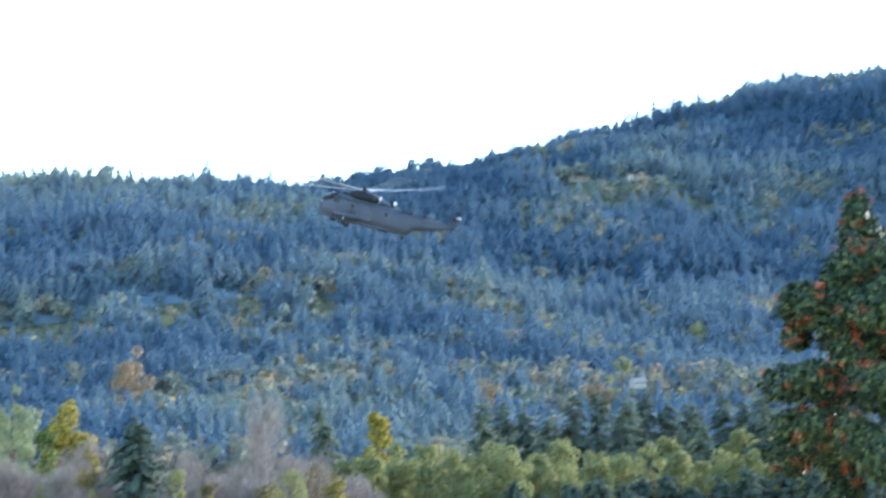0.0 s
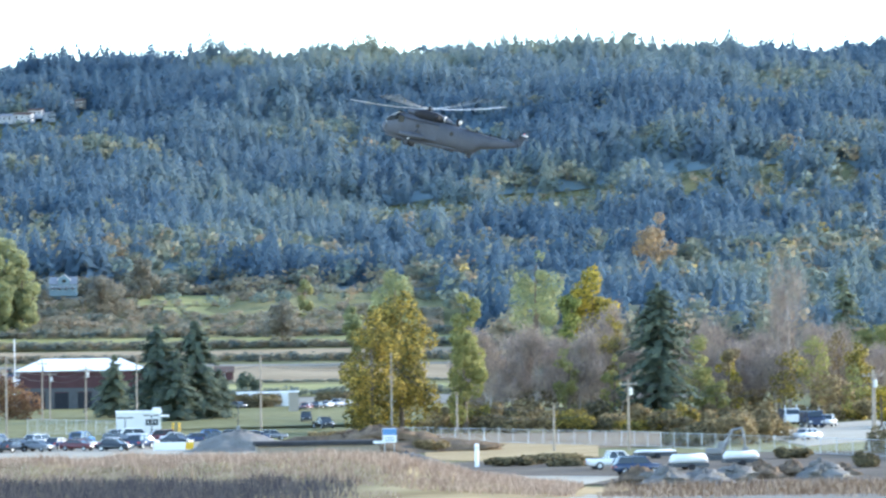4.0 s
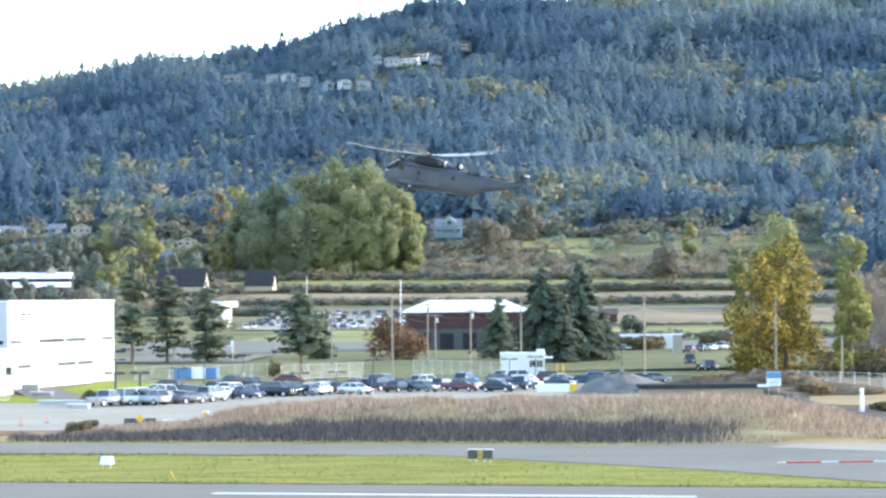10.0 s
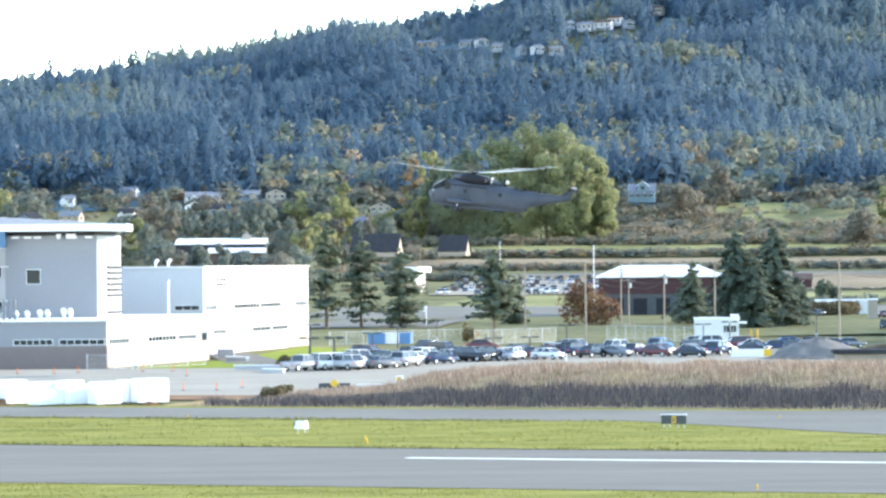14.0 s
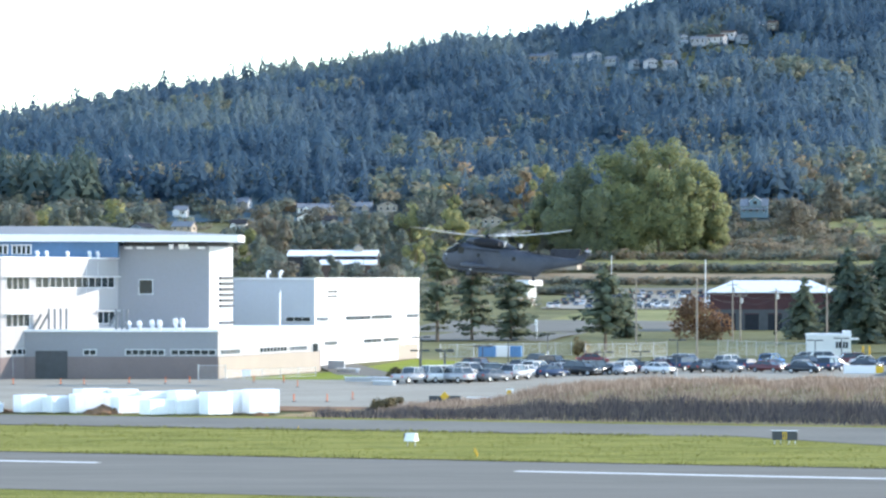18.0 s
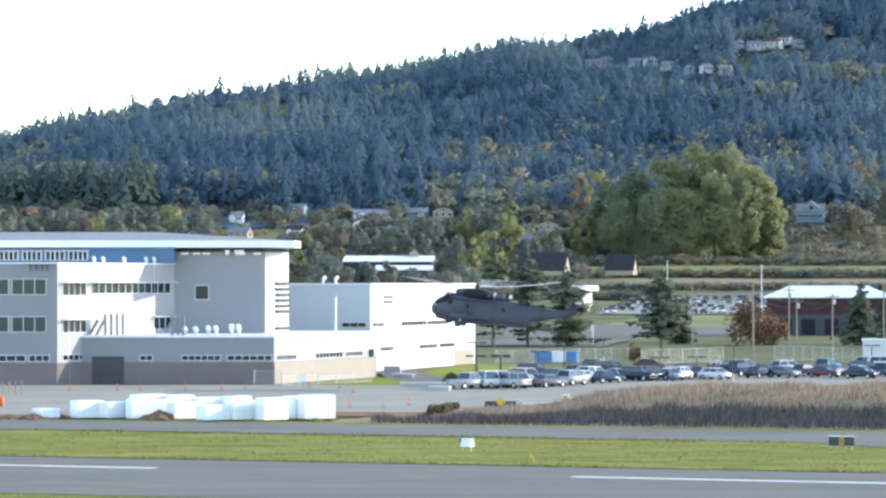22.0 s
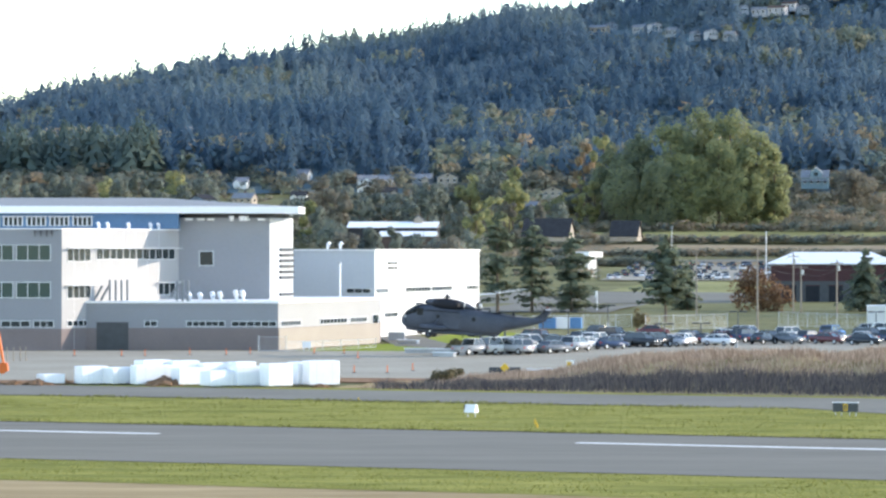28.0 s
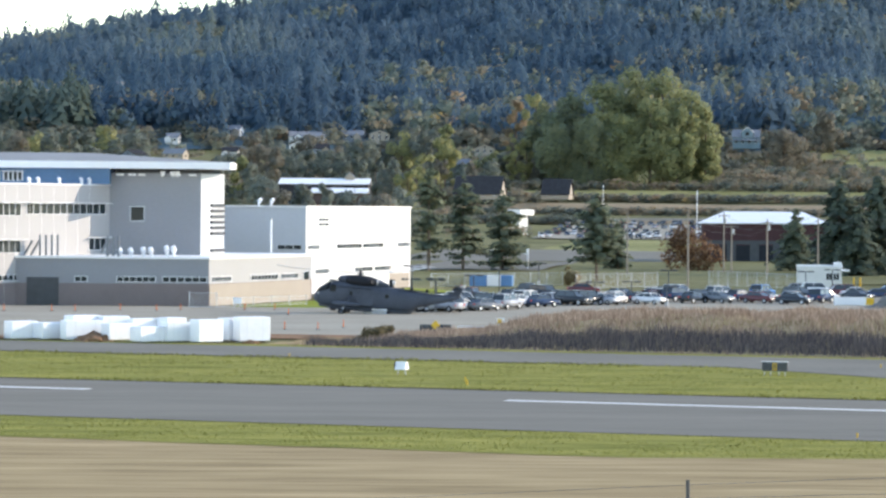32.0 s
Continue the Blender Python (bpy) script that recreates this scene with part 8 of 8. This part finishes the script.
# long open shed with a dark roof behind the bank
t = shed("open_shed", 13.5, 68.5, 345.0, 4, 1.80, 0.3, WOOD, DARK_ROOF, "long low open shed with dark roof", -6, None, (), "shed", 0.45)
part("fascia", box(6.0, -2.35, 0, 7.2, -2.25, 0.3), FASCIA, t).location = (0, 0, 1.80 + 0.1)
heap("brush_mound", 85.1, 378.0, 17, 6, 2.27 - ground_z(85.1, 378.0), BRUSH, "brown brush-covered slope behind the fence", 45)
heap("brush_mound", 81.5, 372.0, 26, 9, 2.90, BRUSH, "brown brush-covered earth mound", 44)
# houses of the village and the fields
t = house("farm_house", 172.6, 1475.0, 12.5, 9, 4.4, 3.2, FARM_BLUE, GREY_ROOF, "pale blue house with a gabled dormer below the hill", -10, 41.3, True, 4)
dormer = part("dormer", side_prism([(-2.6, 0), (-2.6, 2.2), (0, 4.4), (2.6, 2.2), (2.6, 0)], 2.6), FARM_BLUE, t, "wide front dormer")
dormer.location = (0.6, -2.4, 4.4)
for q in (-1, 1):
    part("dormer_roof", side_prism([(0, 4.45), (q * 3.2, 1.75), (q * 3.2, 2.0), (0, 4.7)], 2.9), HOUSE_WHITE, dormer)
part("dormer_window", box(-0.9, -2.68, 0.7, 0.9, -2.58, 2.2), WINDOW, dormer)
part("veranda_roof", side_prism([(-5.9, 2.5), (-4.4, 3.2), (-4.4, 3.4), (-5.9, 2.7)], 6.4), GREY_ROOF, t).matrix_local = pose(0, 0, 0, 0, 0, 90)
for q in range(5):
    part("veranda_post", rod((-6.0 + 3.0 * q, -5.7, -0.6), (-6.0 + 3.0 * q, -5.7, 2.5), 0.12, seg=6), FARM_BLUE, t)
house("barn_house", 36.2, 1120.0, 17, 9, 1.2, 5.8, HOUSE_TAN, DARK_ROOF, "tan house with a long dark roof", -16, 15.80, True, 4)
house("barn_house", 64.9, 1140.0, 10, 7, 1.2, 5.0, HOUSE_TAN, DARK_ROOF, "tan cottage with a dark roof", -16, 16.02, True, 3)
for k, (x, y, w, h, wall, roof, ridge) in enumerate(VILLAGE):
    t = house("village_house", x, y, w, 7, h, 1.9, (HOUSE_TAN, HOUSE_WHITE, HOUSE_BLUE)[wall], (GREY_ROOF, DARK_ROOF, BROWN_ROOF)[roof], "%s village house with a %s roof among trees" % (("tan", "white", "blue-grey")[wall], ("grey", "dark", "brown")[roof]), 8 - (k * 17) % 30, ground_z(x, y), ridge, max(2, int(w / 3)), k % 3 == 0)
    if ridge:
        side = 1 if k % 2 else -1
        porch = part("porch", side_prism([(-1.6, 0), (-1.6, h * 0.8), (0, h * 0.8 + 1.3), (1.6, h * 0.8), (1.6, 0)], 1.2), (HOUSE_WHITE, HOUSE_TAN)[k % 2], t, "gabled front porch")
        porch.location = (side * w * 0.28, -4.2, 0)
        for q in (-1, 1):
            part("porch_roof", side_prism([(0, h * 0.8 + 1.32), (q * 1.95, h * 0.8 - 0.26), (q * 1.95, h * 0.8 - 0.08), (0, h * 0.8 + 1.5)], 1.4), (GREY_ROOF, DARK_ROOF, BROWN_ROOF)[roof], porch)
for k, (x, y, z, w) in enumerate(([-86.4, 1350.0, 31.5, 13], [-106.8, 1380.0, 31.4, 18], [-129.1, 1560.0, 63.5, 11], [240.9, 1500.0, 37.9, 14])):
    house("village_house", x, y, w * 0.7, 6, 2.4, 1.9, (HOUSE_TAN, HOUSE_BLUE)[k % 2], (GREY_ROOF, DARK_ROOF)[k % 2], "%s village house with a %s roof among trees" % (("tan", "blue-grey")[k % 2], ("grey", "dark")[k % 2]), -20 - (k * 37) % 45, z, k % 4 != 1, 3, k % 3 == 0)
# x, y, width, wall, roof, roof over the gable's side
for x, y, w, wall, roof, ridge in ((111.9, 2300, 13, 2, 0, True), (120.5, 2316, 9, 1, 0, False), (139.7, 2274, 9, 1, 0, True), (149.4, 2262, 8, 0, 0, False), (158.3, 2206, 8, 1, 0, True), (170.0, 2158, 5, 1, 0, False),
                                   (180.0, 2146, 7, 0, 0, False), (191.3, 2124, 7, 1, 0, True), (194.4, 2164, 10, 2, 1, True), (212.6, 2262, 6, 0, 0, False), (222.6, 2238, 11, 0, 0, True), (234.9, 2236, 13, 0, 1, True),
                                   (245.2, 2250, 10, 0, 1, True), (251.5, 2224, 6, 1, 0, False), (273.0, 2284, 5, 1, 0, True), (281.1, 2286, 6, 2, 1, True), (208.2, 2090, 6, 2, 1, False), (-143.8, 1734, 8, 1, 0, True)):
    house("hill_house", x, y, w, 8, 4.4, 1.6, (HILL_WHITE, HOUSE_BLUE, HOUSE_TAN)[wall], (GREY_ROOF, BROWN_ROOF)[roof], "%s house with a %s roof high on the wooded hill" % (("white", "blue-grey", "tan")[wall], ("grey", "brown")[roof]), -25 if ridge else 20, ground_z(x, y) + 2.8, ridge, 3)
for k, (x, y, w) in enumerate(([1087.6, 2314.0, 12], [1102.7, 2303.0, 16], [1134.7, 2259.5, 16])):
    house("hill_house", x, y, w, 9, 4.2, 2.0, (HOUSE_WHITE, HOUSE_TAN, HOUSE_TAN)[k], BROWN_ROOF, "low brown-roofed house on the ridge side", 10, ground_z(x, y) + 3, True, 4)
house("farm_house", 719.6, 1440.0, 7, 6, 2.6, 1.4, HOUSE_TAN, GREY_ROOF, "tan house below the eastern hill", 0, 55.13, True, 3)
# houses beyond the yard
house("white_house", 187.6, 428.0, 6, 7, 2.4, 2.7, HOUSE_WHITE, DARK_ROOF, "white house with dark roof and porch", 4, 0.86, True, 2)
house("white_house", 197.2, 430.0, 7, 7, 1.6, 3.7, HOUSE_WHITE, DARK_ROOF, "white gabled house with dark roof", -35, 0.46, False, 2)
shed("flat_house", 5.0, 187.8, 440.0, 5, 3.4, 0.4, HOUSE_WHITE, GREY_ROOF, "small white flat-roofed house", 0, 1.68, ((-1.5, 1.5, 1.6, 2.6),))
house("brown_house", 205.2, 420.0, 18, 9, 3.0, 2.2, HOUSE_TAN, BROWN_ROOF, "long tan bungalow with brown roof", -4, -0.57, True, 4)
house("brown_house", 210.0, 412.0, 8, 8, 2.6, 2.0, HOUSE_TAN, BROWN_ROOF, "tan gabled bungalow end with brown roof", -30, -0.62, False, 2)
shed("long_shed", 24, 240.1, 455.0, 10, 2.2, 0.5, HOUSE_TAN, GREY_ROOF, "long tan shed with a pale grey roof", -5, 1.44, (), "shed", 0.9)
house("brown_house", 234.0, 425.0, 9, 8, 2.6, 1.8, HOUSE_TAN, BROWN_ROOF, "tan bungalow with brown roof", -15, -0.30, True, 2)
# hedges and scrub round the yard and the houses
for k, (x, y, h, w, m) in enumerate(([131.1, 382.0, 4.6, 9.5, 0], [135.3, 384.0, 4.1, 8.0, 2], [126.8, 380.5, 3.6, 8.5, 0], [125.4, 372.0, 4.2, 8.0, 2], [130.9, 376.0, 4.0, 6.1, 1], [121.3, 369.5, 3.1, 5.3, 0], [116.1, 322.5, 1.3, 4.6, 0], [113.7, 294.5, 1.8, 3.7, 0], [88.4, 314.0, 1.0, 5.1, 0], [83.4, 317.0, 1.0, 4.5, 0],
                                     [131.7, 331.0, 3.8, 8.9, 0], [132.9, 325.5, 5.2, 8.8, 2], [133.8, 319.5, 5.4, 9.2, 0], [136.3, 317.5, 5.5, 9.1, 0], [136.5, 310.5, 5.3, 8.3, 0], [136.6, 303.5, 5.9, 8.7, 1], [139.0, 301.5, 5.7, 8.1, 1], [139.5, 296.5, 5.5, 8.0, 0], [141.6, 291.0, 5.3, 8.4, 1], [143.0, 286.5, 5.6, 8.4, 0], [146.0, 283.5, 5.4, 8.8, 0], [148.4, 280.5, 5.7, 8.6, 1], [150.6, 277.5, 5.5, 8.8, 0], [133.2, 313.5, 4.2, 9.6, 0], [135.5, 304.5, 4.3, 9.3, 0], [428.8, 908.0, 1.8, 32.6, 0], [87.1, 426.0, 1.4, 8.4, 1], [92.2, 406.5, 1.2, 6.6, 1],
                                     [119.0, 371.5, 2.6, 4.0, 0], [87.0, 369.0, 1.7, 4.6, 1], [83.6, 322.0, 0.9, 3.5, 0], [86.1, 321.0, 1.0, 4.6, 0], [89.5, 323.5, 1.0, 4.6, 0], [92.0, 322.5, 1.1, 4.6, 1], [119.7, 663.0, 2.9, 10.7, 0], [115.2, 665.5, 2.7, 7.2, 0], [1.4, 375.0, 1.3, 2.7, 0])):
    shrub("shrub", x, y, h, w, (SHRUB, SHRUB_TAN, RUST)[m] if m != 2 else SHRUB_TAN, ("dark green scrub bush by the yard", "brown autumn scrub bush by the yard", "orange-brown scrub bush by the yard")[m], 400 + k, 1300, 0.24, None, "scrub")


# ---- the red-berried tree on the near bank ----
def madrone():
    x, y = 28.1, 46.0
    rng = random.Random(8)
    t = thing("madrone_tree", x, y, None)
    tagged(t, "glossy evergreen tree full of red berries", "tree")
    g = ground_z(x, y)
    top = 16.63 - g
    bm = bmesh.new()
    limbs(bm, rng, (0, 0, -0.3), (-0.3, 0, top * 0.9), 0.22, 16, 2.6)
    part("trunk", bm, BARK, t)
    blobs = []
    for k in range(110):
        u = rng.uniform(0, 1)
        zc = top * (0.36 + 0.56 * u)
        rad = 2.3 - 0.95 * u ** 2.4
        a = rng.uniform(0, 6.28)
        rr = rad * math.sqrt(rng.uniform(0.1, 1)) * 0.92
        br = rng.uniform(0.28, 0.55)
        blobs.append((rr * math.cos(a) - 0.55 * u, rr * math.sin(a), zc, br, br, br * 0.8))
    blobs += [(-0.92, 0, top - 0.35, 0.25, 0.25, 0.35), (-0.75, 0.2, top - 0.7, 0.4, 0.4, 0.4)]
    V, F, N = leaf_cloud(rng, blobs, 70000, 0.055)
    part_leaf = leaves("madrone_leaves", [(0.018, 0.036, 0.022), (0.03, 0.055, 0.028), (0.06, 0.09, 0.035), (0.13, 0.14, 0.045)], 0.15, "island", 0.5, 0.2)
    ob = new("crown", tri_mesh("crown", V, F, part_leaf, None, N))
    ob.parent = t
    berry = leaves("berries", [(0.38, 0.035, 0.02), (0.55, 0.08, 0.03), (0.6, 0.2, 0.05)], 0.0, "island", 0.4, 0.4)
    V, F = [], []
    oct_v = np.array([(1, 0, 0), (-1, 0, 0), (0, 1, 0), (0, -1, 0), (0, 0, 1), (0, 0, -1)], float)
    oct_f = np.array([(0, 2, 4), (2, 1, 4), (1, 3, 4), (3, 0, 4), (2, 0, 5), (1, 2, 5), (3, 1, 5), (0, 3, 5)])
    for k in range(420):
        b_ = rng.choice(blobs)
        d_ = Vector((rng.gauss(0, 1), rng.gauss(0, 1) - 0.7, rng.gauss(0, 1))).normalized()
        c = np.array(b_[:3]) + np.array(d_) * np.array(b_[3:6]) * 1.05
        for _ in range(26):
            p = c + np.array([rng.gauss(0, 0.05), rng.gauss(0, 0.05), rng.gauss(0, 0.04)])
            F.append(oct_f + 6 * len(V))
            V.append(oct_v * rng.uniform(0.009, 0.014) + p)
    ob = new("berry", tri_mesh("berry", np.concatenate(V), np.concatenate(F), berry))
    ob.parent = t
    ob["kind"] = "stuff"


madrone()


def motions():
    walk(HELI, [(t, pose(x, y, z, 0, up, turn)) for t, x, y, z, up, turn in FLIGHT])
    walk(ROTOR, [(k / 30, pose(0, 0, 4.55, 0, float(np.interp(k / 30, [0, 4, 12, 32], [-12, -11, -5, -4])), 0) @ pose(0, 0, 0, 0, 0, 20 - 40.7 * k)) for k in range(961)])
    walk(TAIL_ROTOR, [(k / 30, pose(11.05, -0.3, 3.75, 0, 86.0 * k, 0)) for k in range(961)])


motions()
